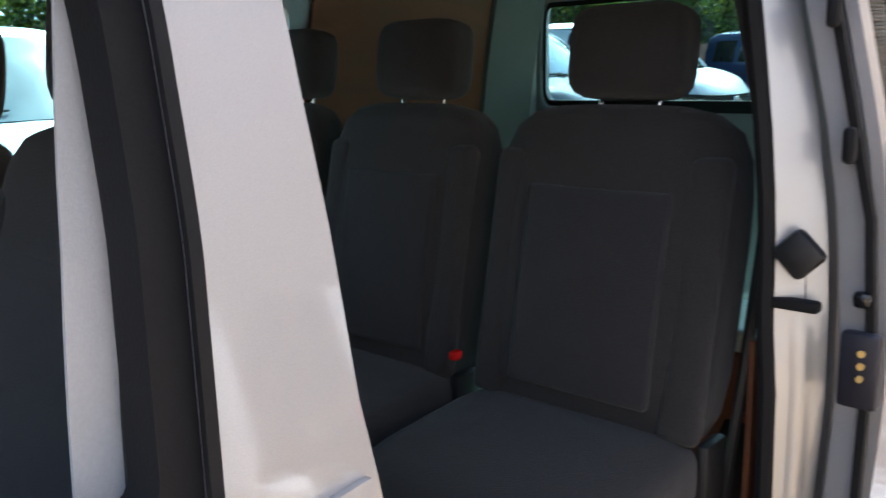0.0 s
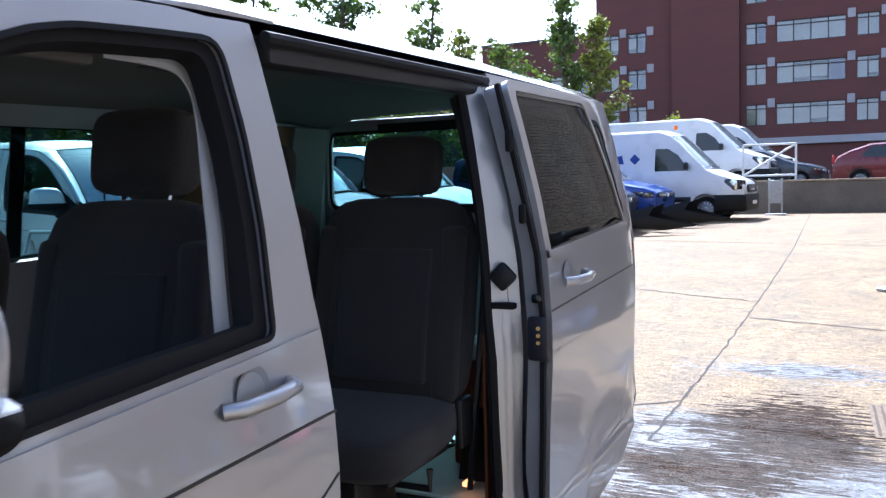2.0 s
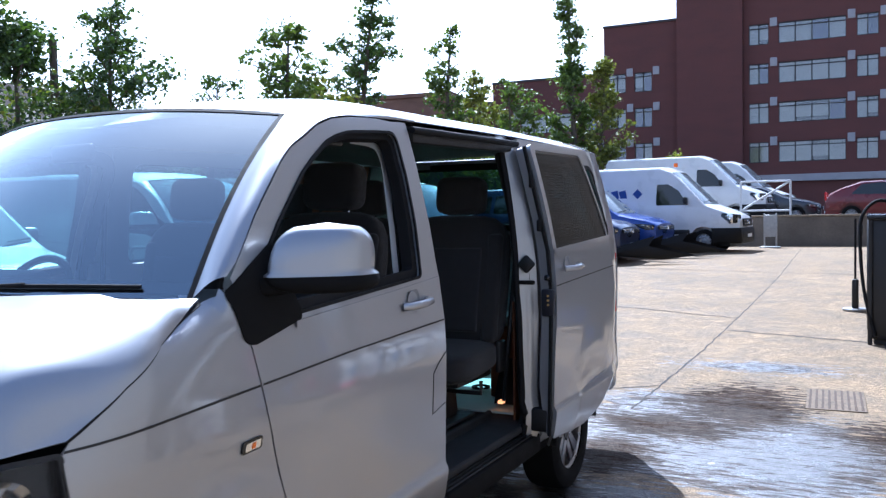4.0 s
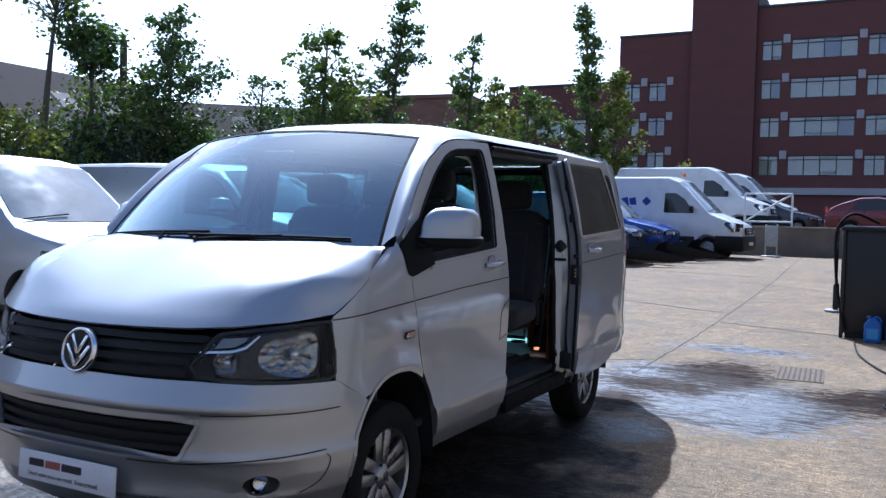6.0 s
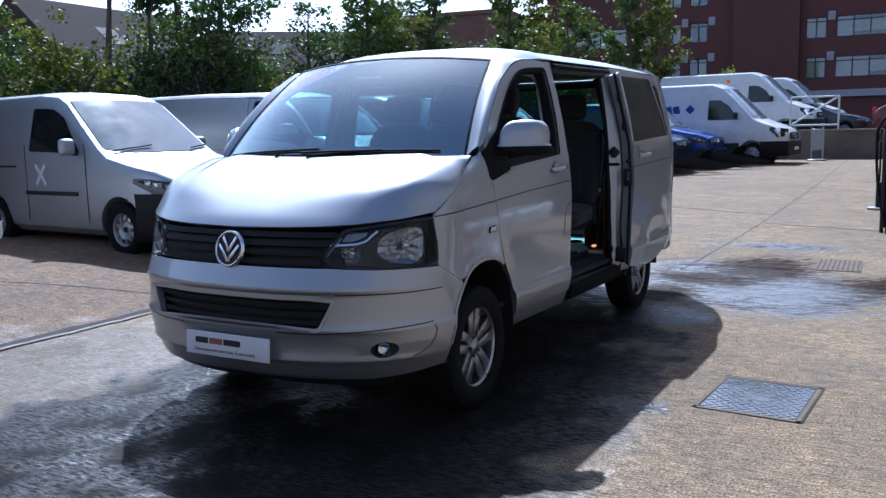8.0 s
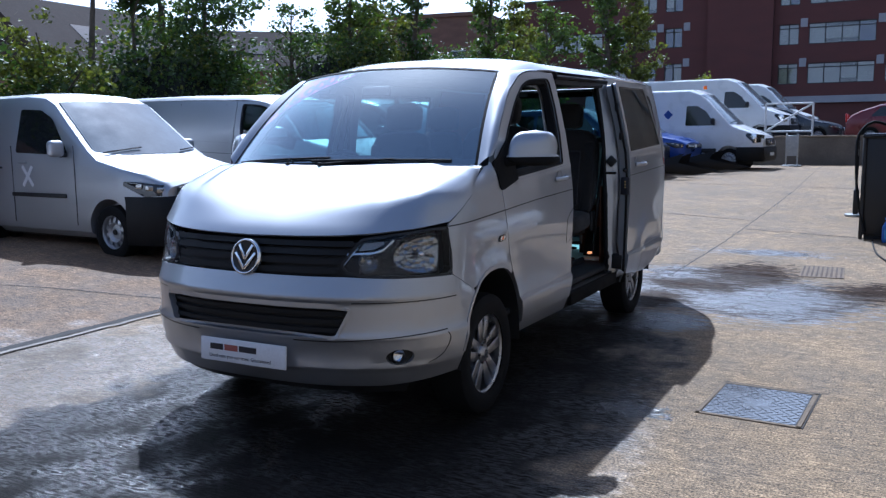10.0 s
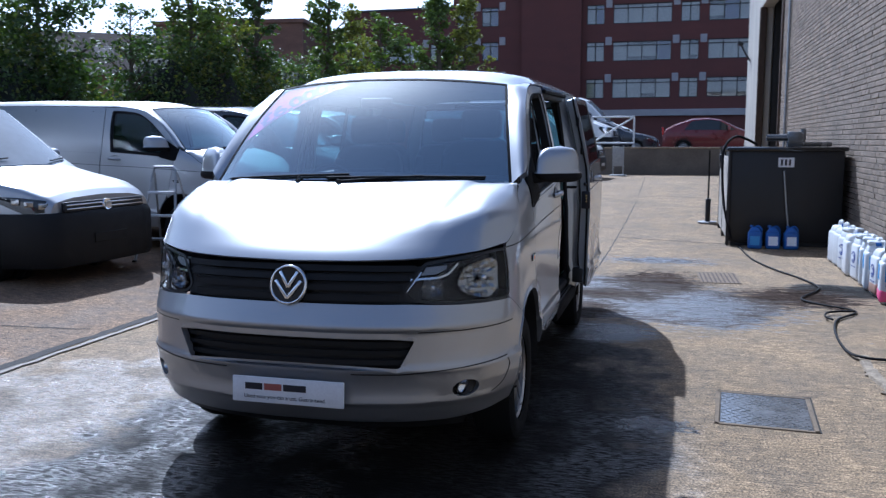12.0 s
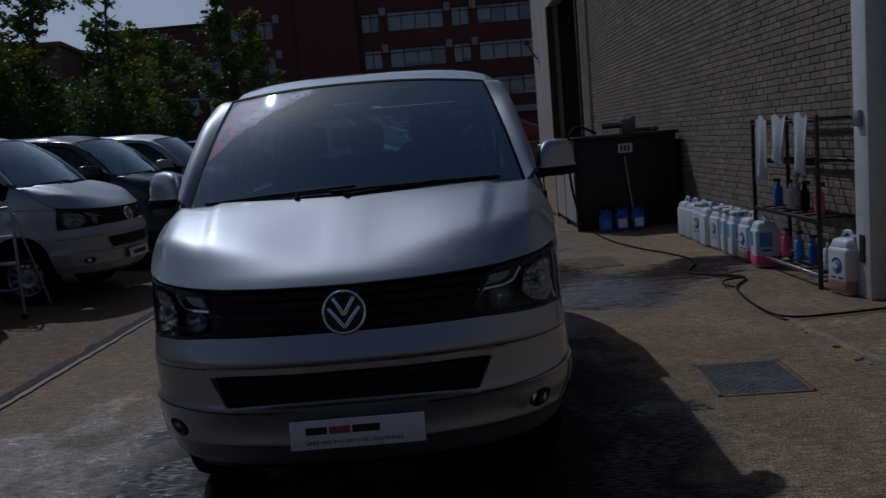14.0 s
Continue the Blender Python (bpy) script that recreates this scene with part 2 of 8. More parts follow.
def tube(points, r, n=8, closed=False):
    """Verts and faces of a round tube along a line."""
    pts = [Vector(p) for p in points]
    vs, fs = [], []
    up = Vector((0, 0, 1))
    for i, p in enumerate(pts):
        a, b = pts[max(i - 1, 0)], pts[min(i + 1, len(pts) - 1)]
        if closed:
            a, b = pts[i - 1], pts[(i + 1) % len(pts)]
        d = (b - a).normalized()
        s = d.cross(up)
        if s.length < 1e-3:
            s = d.cross(Vector((0, 1, 0)))
        s.normalize()
        w = s.cross(d).normalized()
        for k in range(n):
            t = 2 * math.pi * k / n
            vs.append(p + (s * math.cos(t) + w * math.sin(t)) * r)
    count = len(pts)
    for i in range(count if closed else count - 1):
        j = (i + 1) % count
        for k in range(n):
            l = (k + 1) % n
            fs.append((i * n + k, i * n + l, j * n + l, j * n + k))
    if not closed:
        fs.append(tuple(range(n))[::-1])
        fs.append(tuple((count - 1) * n + k for k in range(n)))
    return vs, fs


def spline(pts, n=8, closed=False):
    """A smooth line through points (Catmull-Rom)."""
    P = [np.array(p, float) for p in pts]
    out = []
    count = len(P)
    for i in range(count if closed else count - 1):
        if closed:
            a, b, c, d = P[i - 1], P[i], P[(i + 1) % count], P[(i + 2) % count]
        else:
            a, b, c, d = P[max(i - 1, 0)], P[i], P[i + 1], P[min(i + 2, count - 1)]
        for k in range(n):
            t = k / n
            out.append(0.5 * (2 * b + (c - a) * t + (2 * a - 5 * b + 4 * c - d) * t * t + (3 * b - a - 3 * c + d) * t**3))
    if not closed:
        out.append(P[-1])
    return [tuple(p) for p in out]


def rounded(pts, r, n=4):
    """A closed outline with its corners rounded; r may be a list."""
    out = []
    count = len(pts)
    for i in range(count):
        p, a, b = np.array(pts[i], float), np.array(pts[i - 1], float), np.array(pts[(i + 1) % count], float)
        q = r[i] if isinstance(r, (list, tuple)) else r
        da, db = np.linalg.norm(a - p), np.linalg.norm(b - p)
        q = min(q, da * 0.48, db * 0.48)
        if q < 1e-4:
            out.append(tuple(p))
            continue
        s, e = p + (a - p) / da * q, p + (b - p) / db * q
        for k in range(n + 1):
            t = k / n
            out.append(tuple((1 - t) ** 2 * s + 2 * t * (1 - t) * p + t * t * e))
    return out


def fill2d(outline, holes=(), step=0.07, cuts=()):
    """A flat outline with holes, filled and cut into a grid of the step. Returns points (u, v) and faces."""
    b = bmesh.new()
    edges = []
    for loop in (outline, *holes):
        vs = [b.verts.new((p[0], p[1], 0)) for p in loop]
        edges += [b.edges.new((vs[i - 1], vs[i])) for i in range(len(vs))]
    bmesh.ops.triangle_fill(b, use_beauty=True, use_dissolve=False, edges=edges)
    us = [v.co.x for v in b.verts]
    ws = [v.co.y for v in b.verts]
    for axis, some in ((0, us), (1, ws)):
        lo, hi = min(some), max(some)
        k = math.ceil(lo / step + 0.01)
        no = (1, 0, 0) if axis == 0 else (0, 1, 0)
        while k * step < hi - 1e-4:
            co = (k * step, 0, 0) if axis == 0 else (0, k * step, 0)
            bmesh.ops.bisect_plane(b, geom=b.verts[:] + b.edges[:] + b.faces[:], dist=1e-5, plane_co=co, plane_no=no)
            k += 1
    for z in cuts:
        bmesh.ops.bisect_plane(b, geom=b.verts[:] + b.edges[:] + b.faces[:], dist=1e-5, plane_co=(0, z, 0), plane_no=(0, 1, 0))
    b.verts.index_update()
    for f in b.faces:
        if f.normal.z < 0:
            f.normal_flip()
    pts = [(v.co.x, v.co.y) for v in b.verts]
    faces = [tuple(v.index for v in f.verts) for f in b.faces]
    b.free()
    return pts, faces


def sheet(surf, pts, faces, thick=0.015, off=0.0, flip=False):
    """Maps a filled outline onto surf(u, v) and gives it thickness towards the inside. Returns verts and faces."""
    e = 1e-3
    P = np.array([surf(u, v) for u, v in pts])
    A = np.array([surf(u + e, v) for u, v in pts]) - np.array([surf(u - e, v) for u, v in pts])
    B = np.array([surf(u, v + e) for u, v in pts]) - np.array([surf(u, v - e) for u, v in pts])
    N = np.cross(A, B)
    N /= np.linalg.norm(N, axis=1, keepdims=True) + 1e-12
    if flip:
        N = -N
    outer = P + N * off
    inner = P + N * (off - thick)
    n = len(pts)
    fs = [f[::-1] if flip else f for f in faces]
    out = list(fs) + [tuple(i + n for i in f[::-1]) for f in fs]
    count = {}
    for f in fs:
        for i in range(len(f)):
            a, c = f[i - 1], f[i]
            count[(a, c)] = 1
    for a, c in list(count):
        if (c, a) not in count:
            out.append((a, c, c + n, a + n)[::-1])
    return np.concatenate([outer, inner]), out


def ribbon(surf, line, width, off=0.001, flip=False, height=0.0):
    """A narrow strip along a line of (u, v) on surf."""
    pts = [np.array(p, float) for p in line]
    vs, fs = [], []
    for i, p in enumerate(pts):
        d = pts[min(i + 1, len(pts) - 1)] - pts[max(i - 1, 0)]
        d /= np.linalg.norm(d) + 1e-9
        s = np.array((-d[1], d[0])) * width / 2
        for q in (p - s, p + s):
            e = 1e-3
            a = np.array(surf(q[0] + e, q[1])) - np.array(surf(q[0] - e, q[1]))
            b = np.array(surf(q[0], q[1] + e)) - np.array(surf(q[0], q[1] - e))
            n = np.cross(a, b)
            n /= np.linalg.norm(n) + 1e-12
            n = -n if flip else n
            base = np.array(surf(*q))
            vs += [base + n * (off + height), base + n * (off - 0.004)]
    for i in range(len(pts) - 1):
        a = 4 * i
        quads = [(a, a + 4, a + 6, a + 2), (a + 1, a, a + 2, a + 3)[::-1] if False else (a, a + 1, a + 5, a + 4), (a + 2, a + 6, a + 7, a + 3)]
        fs += [q[::-1] if flip else q for q in quads]
    return vs, fs


def grid(f, nu, nv):
    """Verts and faces of f(a, b) over a grid."""
    vs = [f(i / nu, j / nv) for i in range(nu + 1) for j in range(nv + 1)]
    k = nv + 1
    fs = [(i * k + j, (i + 1) * k + j, (i + 1) * k + j + 1, i * k + j + 1) for i in range(nu) for j in range(nv)]
    return vs, fs


def thicken(vs, fs, thick):
    """Gives an open sheet thickness against its normals."""
    b = bmesh.new()
    bv = [b.verts.new(v) for v in vs]
    for f in fs:
        try:
            b.faces.new([bv[i] for i in f])
        except ValueError:
            pass
    bmesh.ops.remove_doubles(b, verts=b.verts, dist=1e-5)
    bmesh.ops.recalc_face_normals(b, faces=b.faces)
    bmesh.ops.solidify(b, geom=b.faces[:], thickness=thick)
    bmesh.ops.recalc_face_normals(b, faces=b.faces)
    return b


def words(text, size, material, m, parent=None, name="lettering", depth=0.001, label="", bold=0.0):
    """Letters in the built-in font as a mesh; m: their pose, with x along the line and z out of it."""
    cu = bpy.data.curves.new(name, "FONT")
    cu.body, cu.size, cu.extrude, cu.align_x, cu.align_y = text, size, depth, "CENTER", "CENTER"
    cu.offset = bold
    cu.resolution_u = 3
    tmp = new("tmp_text", cu)
    me = bpy.data.meshes.new_from_object(tmp.evaluated_get(bpy.context.evaluated_depsgraph_get()))
    bpy.data.objects.remove(tmp)
    bpy.data.curves.remove(cu)
    me.transform(m)
    me.materials.clear()
    me.materials.append(material)
    ob = new(name, me)
    ob.parent = parent
    if label:
        ob["label"] = label
    return ob

# ---- the passenger and panel vans: x to the van's left, y to its rear, front axle at y = 0 ----
WID = 0.945
_TH = np.linspace(0, math.pi / 2, 400)
_PX, _PY = np.sin(_TH) ** 0.77, np.cos(_TH) ** 0.77
_PU = np.concatenate([[0], np.cumsum(np.hypot(np.diff(WID * _PX), np.diff(0.72 * _PY)))])
U1 = float(_PU[-1])


def side_in(z, y=0.0):
    """How far the flank lies inside its widest line at a height."""
    z = z - (0.03 if z > 0.7 else 0.012) * max(0.0, y)
    return float(np.interp(z, [0.2, 0.34, 0.42, 0.5, 0.56, 0.572, 0.592, 0.61, 0.8, 1.0, 1.12, 1.27, 1.34, 1.5, 1.7, 1.85, 1.93, 2.0], [0.1, 0.055, 0.022, 0.004, 0.0, 0.001, 0.013, 0.014, 0.009, 0.0, 0.003, 0.012, 0.02, 0.046, 0.09, 0.128, 0.155, 0.19]))


def nose(z):
    return float(np.interp(z, [0.2, 0.3, 0.335, 0.395, 0.41, 0.42, 0.44, 0.5, 0.548, 0.56, 0.572, 0.585, 0.63, 0.7, 0.735, 0.746, 0.758, 0.768, 0.79, 0.82, 0.86, 0.95, 1.04, 1.14, 1.3], [0.6, 0.675, 0.705, 0.727, 0.744, 0.746, 0.738, 0.748, 0.757, 0.764, 0.765, 0.76, 0.757, 0.758, 0.758, 0.767, 0.77, 0.767, 0.757, 0.742, 0.724, 0.708, 0.672, 0.6, 0.4]))


def flare(y, z):
    out = 0.0
    for yc in (0.0, 3.0):
        r = (abs(y - yc) / 0.40) ** 2.3 + (max(z - 0.335, 0) / 0.487) ** 2.3
        if r > 0.3:
            out += 0.012 * math.exp(-(((r ** (1 / 2.3)) - 1.0) / 0.13) ** 2)
    return out


def ease(a, b, x):
    k = min(1.0, max(0.0, (x - a) / (b - a)))
    return k * k * (3 - 2 * k)


def wing_top(y):
    return float(np.interp(y, [-0.5, -0.36, -0.22, -0.1, -0.02, 0.06], [1.098, 1.192, 1.259, 1.319, 1.355, 1.39]))


def shoulder(y, z):
    """How far the wing's top rolls in under the bonnet's side edge."""
    if y < -0.62 or y > 0.09:
        return 0.0
    k = min(1.0, max(0.0, 1 - (wing_top(y) - z) / 0.12))
    return (0.02 + 0.05 * ease(-0.3, -0.06, y)) * (1 - math.sqrt(1 - 0.93 * k * k)) * ease(-0.62, -0.42, y) * (1 - ease(0.0, 0.06, y))


def skin(u, z):
    """The body's outer skin: u runs from the middle of the nose round the corner and along the left flank."""
    s = -1 if u < 0 else 1
    u = abs(u)
    if u < U1:
        t = float(np.interp(u, _PU, _TH))
        x, y = (WID - side_in(z)) * math.sin(t) ** 0.77, -0.2 - nose(z) * math.cos(t) ** 0.77
        x += 0.04 * (1 - ease(0.7, 0.95, z)) * math.sin(t) ** 2 * math.cos(t) ** 0.5
        return (s * (x + flare(y, z) * math.sin(t) ** 4 - shoulder(y, z)), y, z)
    y = u - U1 - 0.2
    x = WID - side_in(z, y) + flare(y, z) - shoulder(y, z)
    if y > 3.55:
        x -= 0.04 * ((y - 3.55) / 0.42) ** 2.2
    return (s * x, y, z)


def UY(y):
    """u on the flank at y."""
    if y >= -0.2:
        return U1 + y + 0.2
    t = math.acos(min(1.0, max(0.0, (-0.2 - y) / 0.72)) ** (1 / 0.77))
    return float(np.interp(t, _TH, _PU))


def UX(x):
    """u on the nose at x."""
    t = math.asin(min(1.0, abs(x) / WID) ** (1 / 0.77))
    return math.copysign(float(np.interp(t, _TH, _PU)), x)


def arch_line(yc, a=0.39, b=0.485, n=18, lo=0.34, rear_lo=None):
    """Points round a wheel arch from its front foot to its rear foot."""
    out = []
    for k in range(n + 1):
        t = math.pi * (1 - k / n)
        c, s = math.cos(t), math.sin(t)
        out.append((yc + a * math.copysign(abs(c) ** 0.87, c), 0.335 + b * abs(s) ** 0.87))
    return out


def screen_at(a, b):
    """The windscreen: a across from -1 to 1, b up from 0 to 1."""
    k = 1 - abs(a) ** 2.2
    lo = np.array((0.842 * a, -0.02 - 0.2 * k, 1.355 + 0.02 * k))
    hi = np.array((0.70 * a, 0.575 - 0.13 * k, 1.905 + 0.035 * k))
    p = lo + (hi - lo) * b
    bow = 0.035 * math.sin(math.pi * b)
    return (p[0], p[1] - bow * 0.68, p[2] + bow * 0.73)


def gutter(y):
    return float(np.interp(y, [0.05, 0.2, 0.36, 0.43, 0.52, 0.6, 0.7, 0.82, 1.23, 2.38, 3.95], [1.415, 1.588, 1.738, 1.79, 1.832, 1.874, 1.906, 1.923, 1.942, 1.97, 1.985]))


def gutter_x(y):
    return skin(UY(y), gutter(y))[0]


def roof_at(a, b):
    """The roof: a across, b from the windscreen to the tail."""
    k = 1 - abs(a) ** 2.2
    y0 = 0.575 - 0.13 * k
    y = y0 + (3.93 - y0) * b ** 1.5
    w = min(1.0, b ** 1.5 * 6)
    w = w * w * (3 - 2 * w)
    xe = 0.70 + (gutter_x(max(y, 1.25)) - 0.005 - 0.70) * w
    zfull = gutter(max(y, 1.25)) + 0.004 + (0.088 - 0.02 * max(0, y - 2.5) / 1.4) * max(0.0, 1 - abs(a) ** 3.2) ** (1 / 2.0)
    zfront = 1.905 + 0.035 * k + 0.06 * (1 - abs(a) ** 3) * min(1, (y - y0) / 0.6)
    z = zfront + (zfull - zfront) * w
    if y > 3.6:
        z -= 0.015 * ((y - 3.6) / 0.33) ** 2
    return (xe * a, y, z)


def pillar_at(s):
    """The windscreen pillar and roof rail on side s, between the glass and the door frame."""
    def f(k, c):
        if k < 0.62:
            b = k / 0.62
            inner = np.array(screen_at(1.0, b))
            y = 0.045 + (0.62 - 0.045) * b
        else:
            b = (k - 0.62) / 0.38
            y = 0.62 + (1.3 - 0.62) * b
            bb = (max(0.0, (y - 0.575) / (3.93 - 0.575))) ** (1 / 1.5)
            inner = np.array(roof_at(1.0, bb))
        outer = np.array((gutter_x(y), y, gutter(y)))
        p = inner + (outer - inner) * c
        bow = np.array((0.55, -0.45, 0.7)) * (0.024 * math.sin(math.pi * c) * (1 - 0.75 * k))
        p = p + bow
        return (s * p[0], p[1], p[2])
    return f




def bonnet_edge(a):
    x = abs(a) * 0.905
    z = float(np.interp(x, [0, 0.3, 0.5, 0.65, 0.78, 0.86, 0.905], [1.036, 1.04, 1.046, 1.056, 1.072, 1.09, 1.112]))
    u = UX(min(x, 0.944))
    p = skin(u, z)
    return np.array((math.copysign(p[0], a), p[1], z))


def bonnet_raw(a, b):
    lo = bonnet_edge(a)
    k = 1 - abs(a) ** 2.2
    hi = np.array((0.885 * a, -0.035 - 0.2 * k, 1.335 + 0.02 * k))
    p = lo + (hi - lo) * b
    bulge = (0.01 * k + 0.02) * (1 - math.exp(-b / 0.075)) * (1 - b)
    mid = 0.63 + 0.12 * b
    ridge = 0.008 * math.sin(math.pi * b) ** 0.7 * (1 - abs(a) ** 12) - 0.013 * ease(mid - 0.035, mid + 0.04, abs(a)) * ease(0.08, 0.5, b)
    return np.array((p[0] + math.copysign(0.018 * math.sin(math.pi * b), a) * abs(a) ** 3, p[1] - bulge * 0.45, p[2] + bulge * 0.8 + ridge))


ROLL = 0.86


def bonnet_top(q, b):
    """The bonnet's upper face, raised a little towards the rolled side edge."""
    y = -0.497 + 0.472 * b
    want = wing_top(y) + 0.058 * (1 - math.exp(-b / 0.1)) * (1 - b ** 4)
    lift = max(0.0, want - bonnet_raw(ROLL, b)[2]) * ease(0.0, 0.25, b)
    return bonnet_raw(q, b) + np.array((0, 0, lift * ease(0.1, ROLL + 0.1, q)))


def bonnet_at(a, b):
    """The bonnet: its sides roll over and down to the tops of the wings."""
    q, flip = abs(a), np.array((math.copysign(1, a), 1, 1))
    if q <= ROLL:
        return tuple(bonnet_top(q, b) * flip)
    y = -0.497 + 0.472 * b
    z = wing_top(y)
    e = np.array(skin(UY(y), z)) + (-0.001, 0, -0.001)
    p0 = bonnet_top(ROLL, b)
    t0 = (p0 - bonnet_top(ROLL - 0.02, b)) / 0.02 * (1 - ROLL)
    down = e - np.array(skin(UY(y), z + 0.03))
    down[1] = 0.0
    down /= np.linalg.norm(down)
    k = ease(0.04, 0.3, b) * (1 - ease(0.82, 1.0, b))
    t1 = (e - p0) * (1 - k) + down * 0.14 * k
    t = (q - ROLL) / (1 - ROLL)
    p = (2 * t ** 3 - 3 * t * t + 1) * p0 + (t ** 3 - 2 * t * t + t) * t0 + (3 * t * t - 2 * t ** 3) * e + (t ** 3 - t * t) * t1
    return tuple(p * flip)


def panel(name, outline, material, parent, holes=(), step=0.08, thick=0.018, off=0.0, right=False, surf=skin, label="", cuts=()):
    pts, fs = fill2d(outline, holes, step, cuts)
    vs, fs = sheet(surf, pts, fs, thick, off)
    if right:
        vs = vs * np.array((-1, 1, 1))
        fs = [f[::-1] for f in fs]
    return mk(name, vs, fs, material, parent, label, 35)


def strip(name, line, width, material, parent, off=0.0015, right=False, surf=skin, label="", height=0.0):
    vs, fs = ribbon(surf, line, width, off, False, height)
    if right:
        vs = [np.array(v) * (-1, 1, 1) for v in vs]
        fs = [f[::-1] for f in fs]
    return mk(name, vs, fs, material, parent, label, 0)


def Y(pts):
    return [(UY(y), z) for y, z in pts]


def groove(y):
    return float(np.interp(y, [-0.5, 0.13, 0.58, 1.29, 2.4, 3.9], [1.08, 1.116, 1.143, 1.172, 1.222, 1.285]))


def belt(y):
    return float(np.interp(y, [0.1, 0.336, 1.2, 2.25, 3.2, 3.9], [1.255, 1.272, 1.328, 1.37, 1.415, 1.44]))


def window_hole_front():
    return rounded([(0.13, 1.385), (0.235, 1.29), (0.336, 1.294), (1.086, 1.346), (1.106, 1.56), (1.112, 1.7), (1.104, 1.884), (0.92, 1.872), (0.78, 1.86), (0.7, 1.842), (0.628, 1.815), (0.535, 1.759), (0.46, 1.708), (0.29, 1.555)], [0.01, 0.02, 0.0, 0.02, 0.03, 0.03, 0.045, 0.03, 0.03, 0.02, 0.02, 0.02, 0.02, 0.02])


def wheel(name, parent, at, side, style, turn=0.0):
    """A wheel at its hub; side: +1 for the van's left."""
    w = thing(name, "", "")
    w.parent = parent
    w.matrix_basis = pose(*at, 0, 0, turn if side > 0 else turn + 180)
    R, rim = (0.334, 0.222) if style != "small" else (0.316, 0.2)
    pr = [(rim - 0.004, -0.095), (rim + 0.02, -0.105), (R - 0.035, -0.108), (R - 0.008, -0.092), (R, -0.06), (R, 0.06), (R - 0.008, 0.092), (R - 0.035, 0.108), (rim + 0.02, 0.105), (rim - 0.004, 0.095)]
    vs, fs = lathe(pr, 56, axis="x")
    mk("tyre", vs, fs, M["tyre"], w, "black rubber tyre")
    vs, fs = lathe([(rim - 0.012, -0.09), (rim, -0.094), (rim - 0.006, 0.06), (rim + 0.002, 0.084), (rim - 0.006, 0.088), (rim - 0.016, 0.078), (rim - 0.02, 0.02), (rim - 0.03, -0.085)], 48, axis="x", closed=True)
    mk("rim", vs, fs, M["alloy"] if style == "alloy" else M["steel"], w, "silver wheel rim")
    vs, fs = lathe([(0.0, 0.0), (0.15, 0.0), (0.15, -0.02), (0.0, -0.02)], 32, at=(-0.02, 0, 0), axis="x")
    mk("brake_disc", vs, fs, M["steel"], w)
    vs, fs = lathe([(0.0, 0.0), (0.19, 0.0), (0.2, -0.03)], 32, at=(-0.06, 0, 0), axis="x")
    mk("brake_backing", vs, fs, M["black"], w)
    if style == "alloy":
        for k in range(10):
            a = 2 * math.pi * (k // 2) / 5 + (0.2 if k % 2 else -0.2)
            b = bmesh.new()
            rbox((0.02, 0.042, rim - 0.045), 0.005, 2, (0, 0, 0), bm=b, taper=(1, 1.5))
            for v in b.verts:
                f = (v.co.z + rim / 2) / rim
                v.co.x += 0.05 + 0.022 * math.sin(math.pi * f * 0.9)
                v.co.y += (-0.018 if k % 2 else 0.018) * (1 - f)
                v.co.z += rim / 2 + 0.012
            bmesh.ops.transform(b, matrix=pose(0, 0, 0, math.degrees(a), 0, 0), verts=b.verts)
            part("spoke", b, M["alloy"], w)
        vs, fs = lathe([(0.0, 0.086), (0.026, 0.085), (0.034, 0.078), (0.05, 0.074), (0.062, 0.05), (0.06, 0.0)], 28, axis="x")
        mk("hub_cap", vs, fs, M["alloy"], w, "silver hub cap")
        vs, fs = lathe([(0.0, 0.089), (0.022, 0.088)], 20, axis="x")
        mk("cap_disc", vs, fs, M["chrome"], w)
        for k in range(5):
            a = 2 * math.pi * (k + 0.5) / 5
            part("wheel_bolt", cyl(0.009, 0.02, (0.066, math.cos(a) * 0.052, math.sin(a) * 0.052), (0, 90, 0), 6), M["black"], w)
    else:
        n = 10 if style == "small" else 12
        out, ins = rim - 0.02, 0.115
        vs, fs = lathe([(0.0, 0.055), (0.04, 0.055), (0.05, 0.04), (0.085, 0.035), (0.105, 0.06), (0.12, 0.066)], 40, axis="x")
        mk("wheel_disc", vs, fs, M["steel"], w, "grey steel wheel disc")
        for k in range(n):
            a0, a1 = 2 * math.pi * (k + 0.22) / n, 2 * math.pi * (k + 0.78) / n
            vs = []
            for i in range(4):
                for r, x in ((0.118, 0.066), (0.15, 0.062), (out, 0.045), (out, 0.035), (0.118, 0.05)):
                    t = a0 + (a1 - a0) * i / 3
                    vs.append((x, math.cos(t) * r, math.sin(t) * r))
            fs = [(i * 5 + j, (i + 1) * 5 + j, (i + 1) * 5 + (j + 1) % 5, i * 5 + (j + 1) % 5) for i in range(3) for j in range(5)]
            fs += [(0, 1, 2, 3, 4), (19, 18, 17, 16, 15)]
            mk("disc_rib", vs, fs, M["steel"], w)
        vs, fs = lathe([(0.0, 0.07), (0.03, 0.07), (0.036, 0.055)], 24, axis="x")
        mk("hub_cap", vs, fs, M["black"] if style == "small" else M["steel"], w)
    return w


